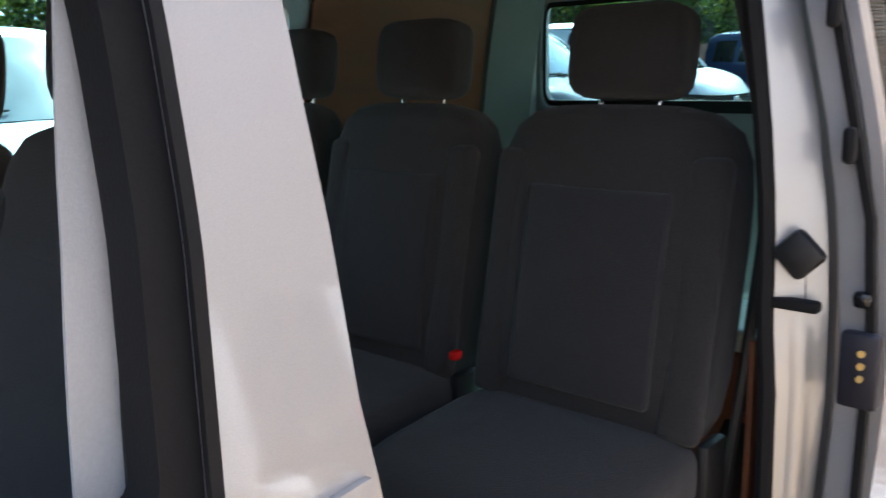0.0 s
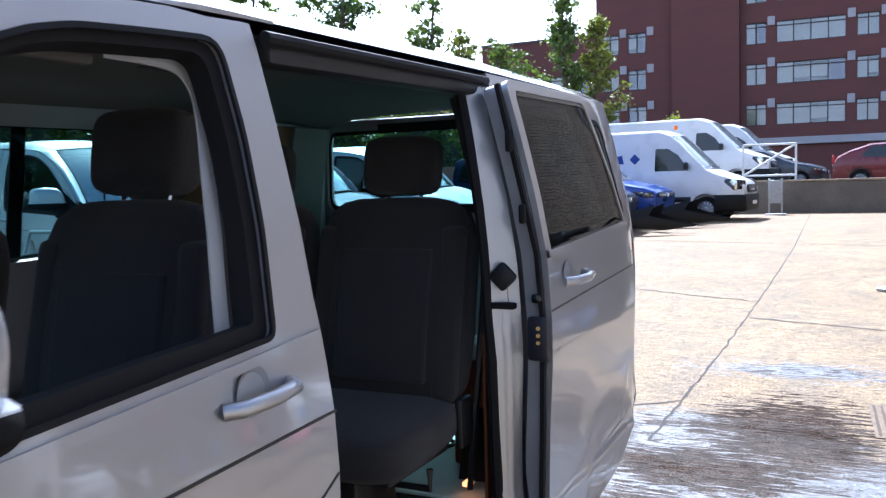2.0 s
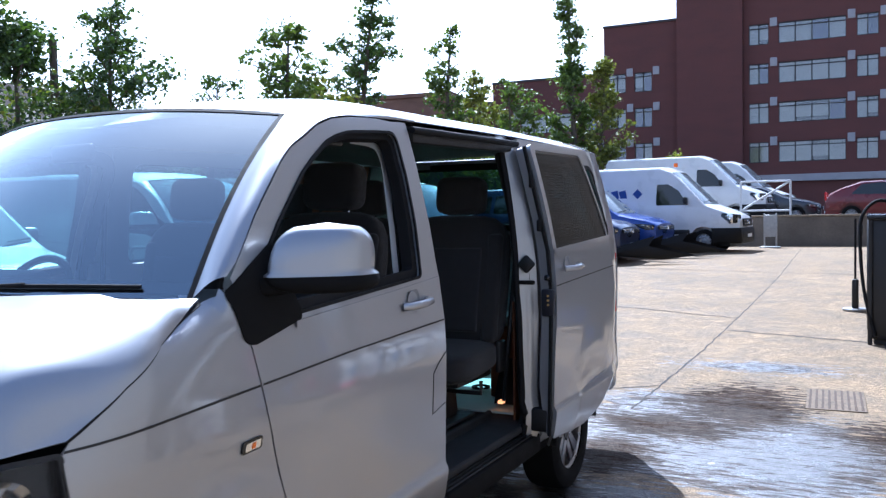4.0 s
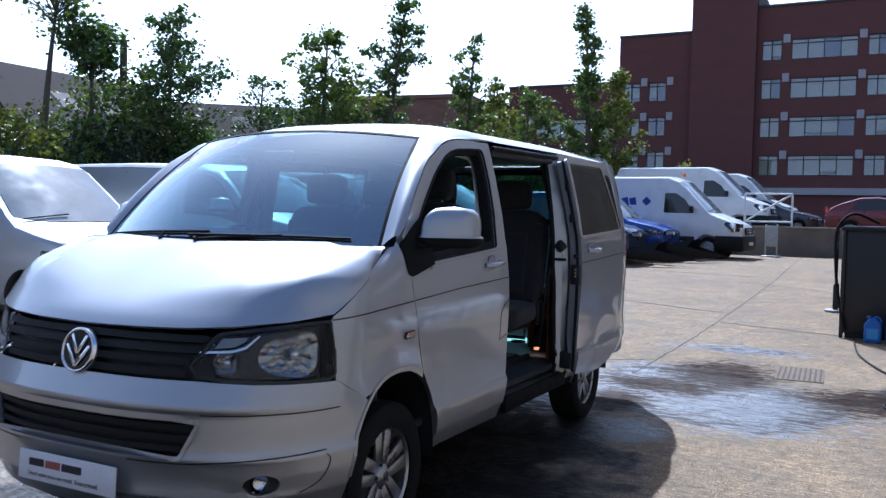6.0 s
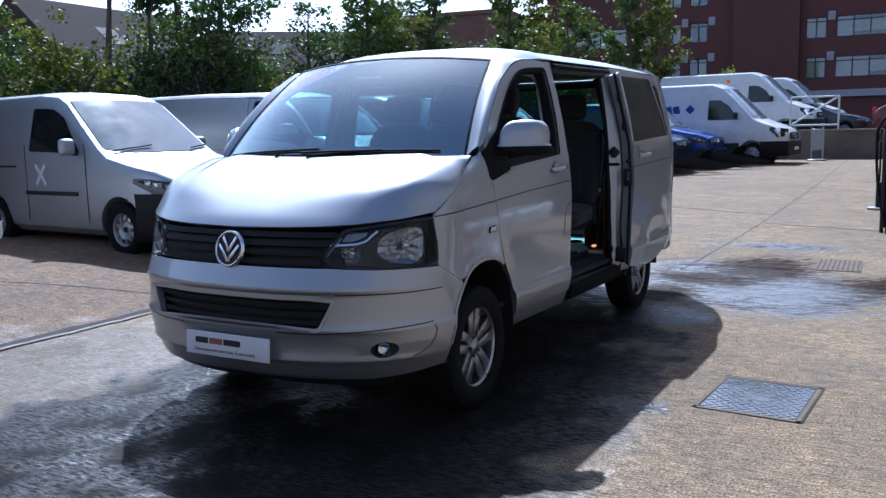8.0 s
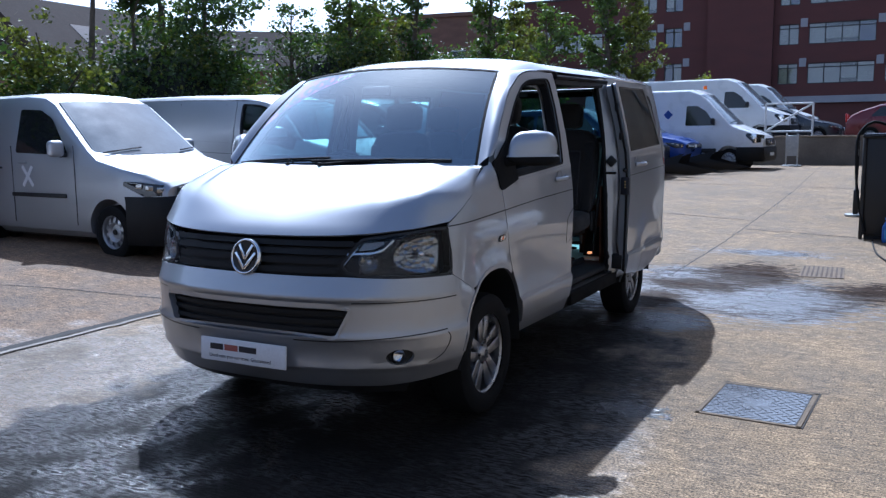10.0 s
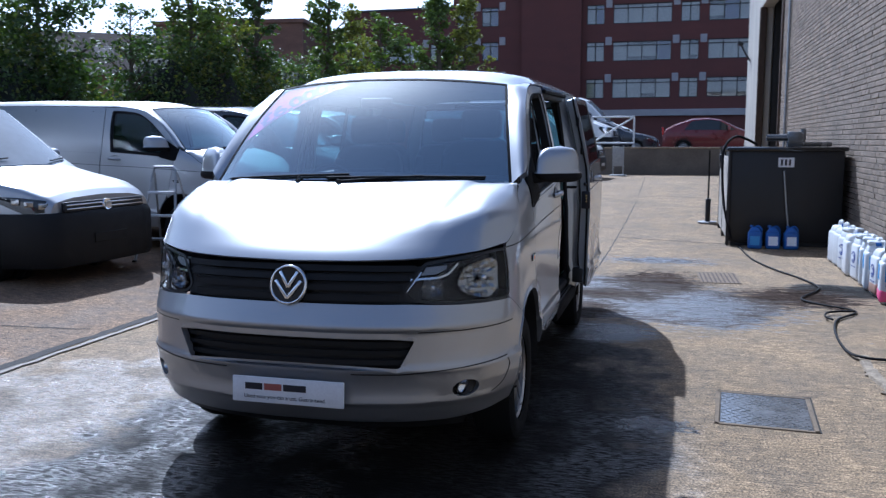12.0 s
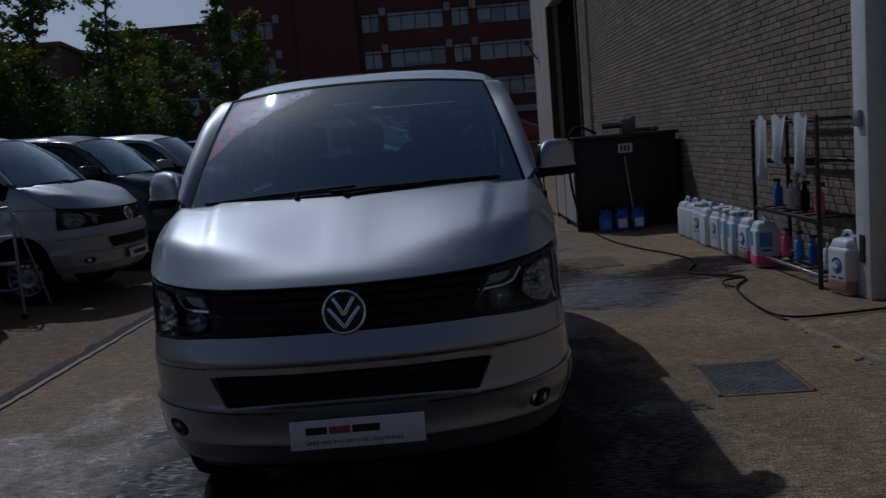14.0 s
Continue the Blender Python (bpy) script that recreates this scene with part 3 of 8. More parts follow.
def seat(parent, at, width=0.5, back_h=0.62, tilt=12, low=0.0):
    s = thing("seat", "dark grey cloth van seat with headrest", "")
    s.parent = parent
    s.matrix_basis = pose(*at)
    hw = width / 2

    def pad(w, d, h, at2, rx, crown=0.03, r=0.05):
        b = bmesh.new()
        bmesh.ops.create_cube(b, size=1)
        bmesh.ops.subdivide_edges(b, edges=b.edges[:], cuts=7, use_grid_fill=True)
        for v in b.verts:
            c = v.co * 2
            n = 5.0
            k = (abs(c.x) ** n + abs(c.y) ** n + abs(c.z) ** n) ** (1 / n)
            c = c / max(k, 1e-6) * max(abs(c.x), abs(c.y), abs(c.z))
            bulge = crown * (1 - c.x ** 2) * (1 - c.z ** 2)
            v.co = Vector((c.x * w / 2, c.y * d / 2 + (bulge if c.y > 0 else -bulge) * 0.6, c.z * h / 2))
        bmesh.ops.transform(b, matrix=pose(*at2, rx, 0, 0), verts=b.verts)
        return b

    # the seat faces forwards (-y)
    part("cushion", pad(width, 0.50, 0.15, (0, -0.02, 0.40 - low), 4, 0.02), M["fabric"], s, "dark cloth seat cushion")
    t = -tilt
    back_h += low
    ca, sa = math.cos(radians(tilt)), math.sin(radians(tilt))
    z0 = 0.42 - low
    mid = (0, 0.22 + sa * (back_h / 2 - low), z0 + ca * back_h / 2)
    part("backrest", pad(width, 0.15 if low else 0.13, back_h, mid, t, 0.025), M["fabric"], s, "dark cloth backrest")
    part("backrest_insert", rbox((width * 0.6, 0.03, back_h * 0.62), 0.014, 3, (0, mid[1] - 0.075 - low * 0.12, mid[2] - 0.03), (t, 0, 0)), M["fabric_in"], s, "dark blue-grey woven backrest panel")
    for k in (-1, 1):
        part("backrest_bolster", rbox((0.09, 0.05, back_h * 0.8), 0.024, 3, (k * (hw - 0.055), mid[1] - 0.05 - low * 0.12, mid[2] - 0.02), (t, 0, 0)), M["fabric"], s)
    top = (z0 + ca * back_h, 0.22 + sa * (back_h - low))
    part("headrest", pad(0.275, 0.11, 0.2, (0, top[1] + 0.015, top[0] + 0.112), t + 4, 0.03), M["fabric"], s, "dark cloth headrest")
    for k in (-1, 1):
        part("headrest_post", cyl(0.006, 0.08, (k * 0.07, top[1] + 0.01, top[0] + 0.015), (t, 0, 0), 10), M["chrome"], s)
    part("seat_frame", rbox((width * 0.8, 0.4, 0.035), 0.012, 2, (0, 0.0, 0.318 - low)), M["black"], s)
    part("seat_leg", rbox((0.16, 0.26, 0.3 - low), 0.02, 2, (0, 0.0, 0.165 - low / 2), (0, 0, 0), taper=(0.8, 0.9)), M["black"], s)
    part("seat_foot", rbox((0.3, 0.36, 0.02), 0.008, 1, (0, 0.0, 0.012)), M["black"], s)
    vs, fs = tube([(hw * 0.3, -0.02, 0.3 - low), (hw * 0.3, -0.02, 0.25 - low), (hw - 0.02, -0.02, 0.25 - low), (hw - 0.02, -0.02, 0.31 - low)], 0.011, 8)
    mk("release_bar", vs, fs, M["black"], s)
    part("recliner", rbox((0.03, 0.09, 0.16), 0.012, 2, (hw - 0.005, 0.2, 0.4 - low)), M["black"], s)
    return s


def mirror(parent, side, cover):
    m = thing("door_mirror", "", "")
    m.parent = parent

    def shell(lo, hi, grow=0.0):
        vs, fs = [], []
        nu, nv = 28, 14
        for i in range(nu):
            a = 2 * math.pi * i / nu
            for j in range(nv + 1):
                b = lo + (hi - lo) * j / nv
                ex = 0.6
                cx, sx = math.cos(a), math.sin(a)
                r = max(0.0, 1 - abs(b) ** 3.0) ** (1 / 3.0)
                x = math.copysign(abs(cx) ** ex, cx) * r * (0.106 + 0.01 * (b < 0)) + 0.03 * b * (1 if b > 0 else 0)
                y = math.copysign(abs(sx) ** ex, sx) * r * 0.085
                if y > 0.02:
                    y = 0.02 + (y - 0.02) * 0.4
                z = b * (0.14 if b > 0 else 0.058)
                vs.append((side * (1.04 + x * (1 + grow) - 0.025 * b), 0.22 + y + 0.72 * (x + 0.1), 1.412 + z))
        k = nv + 1
        for i in range(nu):
            j2 = (i + 1) % nu
            for j in range(nv):
                q = (i * k + j, j2 * k + j, j2 * k + j + 1, i * k + j + 1)
                fs.append(q if side > 0 else q[::-1])
        return vs, fs
    vs, fs = shell(-0.12, 1.0)
    mk("mirror_cap", vs, fs, cover, m, "painted mirror cap", 60)
    vs, fs = shell(-1.0, -0.12, 0.0)
    mk("mirror_base", vs, fs, M["matt_black"], m, "black plastic mirror base", 60)
    part("mirror_glass", rbox((0.21, 0.006, 0.15), 0.003, 1, (side * 1.03, 0.335, 1.455), (0, 0, side * 36)), M["chrome"], m, "mirror glass")
    arm = bmesh.new()
    rbox((0.13, 0.08, 0.06), 0.02, 3, (side * 0.945, 0.215, 1.385), (0, side * -6, side * 30), arm)
    part("mirror_arm", arm, M["matt_black"], m)
    out = rounded([(0.03, 1.375), (0.075, 1.24), (0.11, 1.225), (0.33, 1.275), (0.33, 1.30), (0.235, 1.5), (0.13, 1.44)], 0.02)
    pts, fs = fill2d(Y(out), (), 0.06)
    vs, fs = sheet(skin, pts, fs, 0.02, 0.006)
    if side < 0:
        vs, fs = vs * np.array((-1, 1, 1)), [f[::-1] for f in fs]
    mk("mirror_triangle", vs, fs, M["matt_black"], m, "black plastic corner piece")
    return m


def handle(parent, y, z, side, paint, off=0.0):
    h = bmesh.new()
    x = skin(UY(y), z)[0] + off
    vs, fs = tube([(side * (x + 0.002), y - 0.095, z - 0.006), (side * (x + 0.026), y - 0.078, z - 0.004), (side * (x + 0.036), y, z), (side * (x + 0.03), y + 0.065, z + 0.004), (side * (x + 0.004), y + 0.085, z + 0.006)], 0.0145, 10)
    ob = mk("door_handle", vs, fs, paint, parent, "painted door handle", 60)
    h.free()
    vs, fs = lathe([(0.0, -0.006), (0.03, -0.004), (0.045, 0.0035)], 24, at=(side * x, y - 0.02, z + 0.012), axis="x")
    vs = [(v[0] if side > 0 else 2 * side * x - v[0], v[1], v[2]) for v in vs]
    mk("handle_cup", vs, fs, M["frame"], ob)
    return ob


def lamp(parent, right):
    """A headlamp: dark housing, reflector bowls and a clear cover."""
    g = thing("headlamp", "", "")
    g.parent = parent
    out = [(UX(0.525), 0.912), (UX(0.555), 0.878), (UX(0.64), 0.862), (UX(0.74), 0.856), (UX(0.84), 0.852), (UY(-0.5), 0.85), (UY(-0.462), 0.866), (UY(-0.468), 0.95), (UY(-0.505), 1.075), (UX(0.86), 1.072), (UX(0.76), 1.056), (UX(0.66), 1.042), (UX(0.60), 1.032)]
    out = rounded(out, 0.012, 3)
    sg = -1 if right else 1
    panel("lamp_housing", out, M["gloss_black"], g, step=0.05, thick=0.02, off=-0.055, right=right, label="black lamp housing")
    cover = panel("lamp_cover", out, M["lens"], g, step=0.04, thick=0.003, off=0.001, right=right, label="clear lamp cover")
    cover.visible_shadow = False
    rim_line = out + [out[0]]
    strip("lamp_seal", rim_line, 0.012, M["black"], g, 0.0005, right)

    def bowl(u, z, r, depth, name="reflector", deep=0.03, squash=1.0):
        p = np.array(skin(u, z))
        q = np.array(skin(u + 0.01, z)) - np.array(skin(u - 0.01, z))
        n = np.array((q[1], -q[0], 0))
        n /= np.linalg.norm(n)
        n = n * 0.6 + np.array((0, -1, 0)) * 0.4
        n /= np.linalg.norm(n)
        prof = [(r, 0.004), (r * 0.85, -depth * 0.45), (r * 0.55, -depth * 0.85), (r * 0.2, -depth), (0.0, -depth)]
        vs, fs = lathe(prof, 18)
        vs = [(v[0] * (1 + 0.05 * math.sin(7.0 * i)), v[1] * (1 + 0.05 * math.cos(5.0 * i)), v[2] + 0.004 * math.sin(3.0 * i)) for i, v in enumerate(vs)]
        m3 = Vector(n).to_track_quat("Z", "Y").to_matrix()
        c = Vector(p - n * (deep))
        out2 = []
        for v in vs:
            w = m3 @ Vector(v)
            w.z *= squash
            w = c + w
            out2.append((w.x * sg, w.y, w.z))
        fs2 = fs if not right else [f[::-1] for f in fs]
        ob = mk(name, out2, fs2, M["reflector"], g, "bright faceted reflector", 0)
        b = Vector(c - Vector(n) * depth * 0.5)
        bulb = bmesh.new()
        bmesh.ops.create_uvsphere(bulb, u_segments=14, v_segments=8, radius=r * 0.3)
        bmesh.ops.transform(bulb, matrix=Matrix.Translation((b.x * sg, b.y, b.z)), verts=bulb.verts)
        part("bulb", bulb, M["chrome"], g)
        return ob
    def U(f):
        return UX(0.525) + (UY(-0.47) - UX(0.525)) * f
    panel("lamp_bezel", [(U(0.42), 0.885), (U(0.84), 0.872), (U(0.86), 1.05), (U(0.5), 1.02), (U(0.44), 0.97)], M["gloss_black"], g, step=0.05, thick=0.004, off=-0.05, right=right)
    bowl(U(0.22), 0.924, 0.05, 0.03, "projector", deep=0.022)
    # faceted main reflector with its bulb
    na, nr = 36, 7
    vs, fs = [], []
    for i in range(nr + 1):
        for j in range(na):
            t, r = 2 * math.pi * j / na, i / nr
            c, n = math.cos(t), math.sin(t)
            f = 0.655 + 0.215 * r * math.copysign(abs(c) ** 0.75, c)
            z = 0.952 + (0.062 + 0.09 * (f - 0.44)) * r * math.copysign(abs(n) ** 0.75, n)
            d = 0.012 + 0.026 * (1 - r * r) + (0.008 if (j // 3 + i // 2) % 2 else 0.0)
            u = U(f)
            p = Vector(skin(u, z))
            q = Vector(skin(u + 0.01, z)) - Vector(skin(u - 0.01, z))
            p -= Vector((q.y, -q.x, 0)).normalized() * d
            vs.append((p.x * sg, p.y, p.z))
    for i in range(1, nr):
        for j in range(na):
            k = (j + 1) % na
            q = (i * na + j, i * na + k, (i + 1) * na + k, (i + 1) * na + j)
            fs.append(q[::-1] if not right else q)
    mk("reflector", vs, fs, M["reflector"], g, "faceted lamp reflector", 0)
    bulb = bmesh.new()
    bmesh.ops.create_uvsphere(bulb, u_segments=14, v_segments=8, radius=0.017)
    p = skin(U(0.64), 0.955)
    bmesh.ops.transform(bulb, matrix=Matrix.Translation((p[0] * sg, p[1] + 0.035, p[2])), verts=bulb.verts)
    part("bulb", bulb, M["chrome"], g)
    strip("lamp_brow", [(U(0.04), 0.966), (U(0.26), 0.972), (U(0.34), 0.985), (U(0.42), 1.03)], 0.009, M["chrome"], g, -0.016, right, label="chrome lamp trim", height=0.006)
    strip("lamp_edge", [(U(0.02), 0.915), (U(0.12), 1.0)], 0.006, M["chrome"], g, -0.016, right, height=0.004)
    panel("turn_lamp", rounded([(U(0.12), 0.985), (U(0.25), 0.99), (U(0.33), 1.012), (U(0.34), 1.028), (U(0.16), 1.022)], 0.006), M["frame"], g, step=0.05, thick=0.004, off=-0.03, right=right)
    return g


def van(label, paint, m, main=False, group="", wheels="alloy", steer=0.0):
    v = thing("passenger_van" if main else "panel_van", label, "van", m, group)
    # ---- nose ----
    vs, fs = grid(lambda a, b: bonnet_at(2 * a - 1, b), 120, 24)
    part("bonnet", thicken(vs, fs, -0.012), paint, v, "sunlit silver bonnet" if main else "", 50)
    slot = rounded([(UX(-0.515), 0.57), (UX(0.515), 0.57), (UX(0.582), 0.71), (UX(-0.582), 0.71)], 0.022)
    fogs = []
    for s in (-1, 1):
        fogs.append([(UX(s * 0.765) + 0.068 * math.cos(t), 0.468 + 0.04 * math.sin(t)) for t in np.linspace(0, 2 * math.pi, 19)[:-1]])
    top = [(UX(0.55), 0.858), (UX(0.74), 0.848), (UX(0.84), 0.845), (UY(-0.5), 0.842), (UY(-0.455), 0.84), (UY(-0.281), 0.748), *[(UY(y), z) for y, z in arch_line(0.0) if y < 0 and 0.35 < z < 0.73][::-1], (UY(-0.395), 0.345), (UX(0.72), 0.318), (UX(0.4), 0.315)]
    out = top + [(-u, z) for u, z in top[::-1]]
    panel("front_bumper", out, paint, v, [slot, *fogs], step=0.055, thick=0.03, label="painted front bumper", cuts=(0.395, 0.41, 0.42, 0.44, 0.548, 0.56, 0.572, 0.585, 0.735, 0.746, 0.758, 0.768, 0.79, 0.82))
    panel("lower_valance", [(UX(-0.8), 0.25), (UX(0.8), 0.25), (UX(0.82), 0.32), (UX(-0.82), 0.32)], M["black"], v, step=0.12, thick=0.02, off=-0.03)
    panel("bumper_backing", [(UX(-0.75), 0.4), (UX(0.75), 0.4), (UX(0.75), 0.74), (UX(-0.75), 0.74)], M["black"], v, step=0.12, thick=0.01, off=-0.055)
    for z in (0.602, 0.642, 0.682):
        strip("air_slat", [(UX(x), z) for x in np.linspace(-0.55, 0.55, 17)], 0.02, M["grille"], v, -0.03, height=0.006)
    strip("grille_surround", slot + [slot[0]], 0.014, paint, v, 0.001, height=0.006, label="painted surround of the lower grille")
    for s in (False, True):
        # black strips draw the bumper's joints and paint its upper crease's shadow
        strip("bumper_joint", [(UX(x), 0.737) for x in np.linspace(0.585, 0.925, 40)], 0.005, M["black"], v, 0.0018, s)
        strip("bumper_joint", [(UX(x), 0.552 + 0.07 * max(0, x - 0.5)) for x in np.linspace(0.3, 0.905, 60)], 0.005, M["black"], v, 0.0018, s)
        strip("bumper_joint", spline([(UX(0.905), 0.566), (UX(0.91), 0.53), (UX(0.895), 0.46), (UX(0.86), 0.425)], 10), 0.004, M["black"], v, 0.0016, s)
        f = lathe([(0.0, -0.03), (0.03, -0.026), (0.042, -0.01), (0.046, 0.0)], 24)
        p = Vector(skin(UX(0.752), 0.468))
        rot = Vector((0.6, -1, 0)).normalized().to_track_quat("Z", "Y").to_matrix()
        sg = -1 if s else 1
        vs = [p + Vector((0.0, 0.03, 0)) + rot @ Vector(q) for q in f[0]]
        fog = mk("fog_lamp", [(q.x * sg, q.y, q.z) for q in vs], f[1] if not s else [k[::-1] for k in f[1]], M["chrome"], v, "round fog lamp", 60)
        vs2, fs2 = lathe([(0.0, 0.004), (0.044, 0.002)], 24)
        vs2 = [p + Vector((0.0, 0.028, 0)) + rot @ Vector(q) for q in vs2]
        mk("fog_glass", [(q.x * sg, q.y, q.z) for q in vs2], fs2 if not s else [k[::-1] for k in fs2], M["lens"], fog).visible_shadow = False
        panel("fog_bezel", [(UX(0.765) + 0.075 * math.cos(t), 0.468 + 0.046 * math.sin(t)) for t in np.linspace(0, 2 * math.pi, 25)[:-1]], M["black"], v, [[(UX(0.752) + 0.044 * math.cos(t), 0.468 + 0.036 * math.sin(t)) for t in np.linspace(0, 2 * math.pi, 21)[:-1]]], 0.1, 0.02, -0.022, s, label="black fog lamp surround")
        lamp(v, s)
    panel("upper_grille", [(UX(-0.60), 0.862), (UX(0.60), 0.862), (UX(0.615), 1.03), (UX(-0.615), 1.03)], M["black"], v, step=0.1, thick=0.015, off=-0.05, label="black radiator grille")
    for z in (0.885, 0.93, 0.975, 1.015):
        w = 0.505 + 0.55 * max(0, z - 0.91)
        strip("grille_slat", [(UX(x), z) for x in np.linspace(-w, w, 15)], 0.026, M["grille"], v, -0.022, height=0.012)
    # the round badge, drawn as a plain ring with a chevron
    bc = Vector((0, skin(0, 0.935)[1] - 0.004, 0.935))
    badge = thing("badge", "", "")
    badge.parent = v
    tilt = Matrix.Translation(bc) @ pose(0, 0, 0, 90 - 12, 0, 0)
    vs, fs = lathe([(0.0, 0.0), (0.083, 0.002), (0.083, -0.02)], 40)
    mk("badge_disc", [tilt @ Vector(q) for q in vs], fs, M["gloss_black"], badge)
    vs, fs = lathe([(0.078, 0.0), (0.078, 0.009), (0.083, 0.012), (0.089, 0.009), (0.091, -0.02)], 48)
    mk("badge_ring", [tilt @ Vector(q) for q in vs], fs, M["chrome"], badge, "chrome ring", 60)
    for x0, y0, x1, y1 in ((-0.042, 0.06, 0.0, -0.012), (0.042, 0.06, 0.0, -0.012), (-0.062, 0.02, 0.0, -0.062), (0.062, 0.02, 0.0, -0.062)):
        d = Vector((x1 - x0, y1 - y0, 0))
        b = rbox((d.length, 0.016, 0.009), 0.003, 2, ((x0 + x1) / 2, (y0 + y1) / 2, 0.005), (0, 0, math.degrees(math.atan2(d.y, d.x))))
        bmesh.ops.transform(b, matrix=tilt, verts=b.verts)
        part("badge_bar", b, M["chrome"], badge)
    pm = pose(0.015, -0.982, 0.464, 90 - 3, 0, 0)
    pl = rbox((0.54, 0.118, 0.012), 0.006, 2)
    bmesh.ops.transform(pl, matrix=pm, verts=pl.verts)
    pl = part("show_plate", pl, M["plate"], v, "white show plate with dark print")
    if main:
        x = -0.205
        for w, h, c in ((0.085, 0.03, "ink"), (0.085, 0.03, "inkred"), (0.11, 0.03, "ink")):
            b = rbox((w, h, 0.002), 0.0008, 1, (x + w / 2, 0.016, 0.0068))
            bmesh.ops.transform(b, matrix=pm, verts=b.verts)
            part("print_bar", b, M[c], pl)
            x += w + 0.008
        words("Used vans you can trust. Guaranteed.", 0.026, M["ink"], pm @ pose(-0.012, -0.03, 0.0068), pl, "print_line", 0.0006)
    else:
        b = rbox((0.36, 0.05, 0.002), 0.0008, 1, (0, 0, 0.0068))
        bmesh.ops.transform(b, matrix=pm, verts=b.verts)
        part("print_bar", b, M["ink"], pl)
    # ---- windscreen, pillars, roof ----
    vs, fs = grid(lambda a, b: screen_at((2 * a - 1) * 0.995, 0.004 + b * 0.992), 28, 14)
    ws = mk("windscreen", vs, fs, M["screen"], v, "tinted windscreen", 60)
    ws.visible_shadow = False
    edge = [(-1, t) for t in np.linspace(0.0, 1, 10)] + [(t, 1) for t in np.linspace(-1, 1, 20)[1:]] + [(1, t) for t in np.linspace(1, 0.0, 10)[1:]]
    strip("windscreen_seal", [(a * 0.998, b * 0.998) for a, b in edge], 0.022, M["rubber"], v, 0.003, surf=screen_at)
    panel("screen_band", [(-0.99, 0.0), (0.99, 0.0), (0.985, 0.07), (-0.985, 0.07)], M["gloss_black"], v, step=0.12, thick=0.002, off=-0.002, surf=screen_at)
    cowl = lambda a, b: tuple(np.array(bonnet_at(2 * a - 1, 1.0)) * (1 - b) + np.array(screen_at(2 * a - 1, 0.02)) * b + np.array((0, 0, -0.022)) * math.sin(math.pi * b) ** 0.5)
    vs, fs = grid(lambda a, b: cowl(0.02 + 0.96 * a, b), 24, 6)
    mk("scuttle", vs, fs, M["black"], v, "black scuttle tray below the windscreen")
    for k in (0.0, 0.98):
        vs, fs = grid(lambda a, b: tuple(np.array(cowl(k + 0.02 * a, b)) + (0, 0, 0.015 * math.sin(math.pi * b) ** 0.5)), 4, 6)
        mk("scuttle_end", vs, fs, paint, v, "", 60)
    for s in (1, -1):
        vs, fs = grid(pillar_at(s), 26, 6)
        mk("windscreen_pillar", vs, fs if s < 0 else [f[::-1] for f in fs], paint, v, "", 60)
    vs, fs = grid(lambda a, b: roof_at(2 * a - 1, b), 32, 26)
    mk("roof", vs, fs, paint, v, "sunlit silver roof" if main else "", 60)
    vs, fs = grid(lambda a, b: tuple(np.array(roof_at((2 * a - 1) * 0.985, b * 0.98 + 0.004)) * (0.97, 1, 1) - (0, 0, 0.05)), 18, 16)
    mk("headliner", vs, [f[::-1] for f in fs], M["liner"], v, "grey cloth headliner", 60)
    for i, (x0, x1, yy) in enumerate(((-0.74, 0.02, -0.085), (-0.1, 0.72, -0.06))):
        pts = []
        for t in np.linspace(0, 1, 9):
            a = (x0 + (x1 - x0) * t) / 0.842
            q = np.array(screen_at(a, 0.012 + 0.028 * t))
            pts.append(tuple(q + np.array((0, -0.007, 0.006))))
        w = thing("wiper", "black windscreen wiper", "")
        w.parent = v
        vs, fs = tube(pts, 0.006, 8)
        mk("wiper_blade", vs, fs, M["rubber"], w)
        q = np.array(pts[5])
        e = np.array(screen_at((x0 if i == 0 else x0 + 0.03) / 0.842 * 0.35, 0.0)) + (0, -0.025, -0.004)
        vs, fs = tube([tuple(e), tuple((e + q) / 2 + (0, -0.004, 0.004)), tuple(q + (0, -0.003, 0.004))], 0.006, 8)
        mk("wiper_arm", vs, fs, M["rubber"], w)
        part("wiper_pivot", cyl(0.013, 0.02, tuple(e), (0, 0, 0), 12), M["black"], w)
    # ---- flanks ----
    for s in (False, True):
        sg = -1 if s else 1
        arch = [(y, z) for y, z in arch_line(0.0) if z > 0.345]
        wing = [(-0.458, 0.846), (-0.466, 0.95), (-0.502, 1.08), (-0.47, 1.128), (-0.36, 1.188), (-0.22, 1.255), (-0.1, 1.315), (-0.02, 1.352), (0.02, 1.365), (0.03, 1.385), (0.095, 1.245), (0.13, 1.116), (0.222, 0.777)]
        tail = [p for p in arch if p[0] < 0.225][::-1]
        head = [p for p in tail if p[1] > 0.755] + [(-0.281, 0.748)]
        panel("front_wing", Y(wing + head), paint, v, step=0.024, right=s, thick=0.014, cuts=(0.565, 0.59, 0.61))
        strip("bonnet_joint", Y([(y, wing_top(y) - 0.002) for y in np.linspace(-0.497, -0.03, 40)]), 0.007, M["rubber"], v, 0.004, s)
        strip("arch_lip", Y([p for p in arch if p[0] < 0.23]), 0.02, paint, v, 0.0, s, height=0.004)
        rearend = 1.262
        doorlo = [(0.228, 0.777)] + [p for p in arch if p[0] > 0.232] + [(0.405, 0.46), (1.25, 0.445), (rearend + 0.006, 0.6), (rearend + 0.006, 0.9), (rearend - 0.006, 1.172), (1.234, 1.34), (1.226, 1.4)]
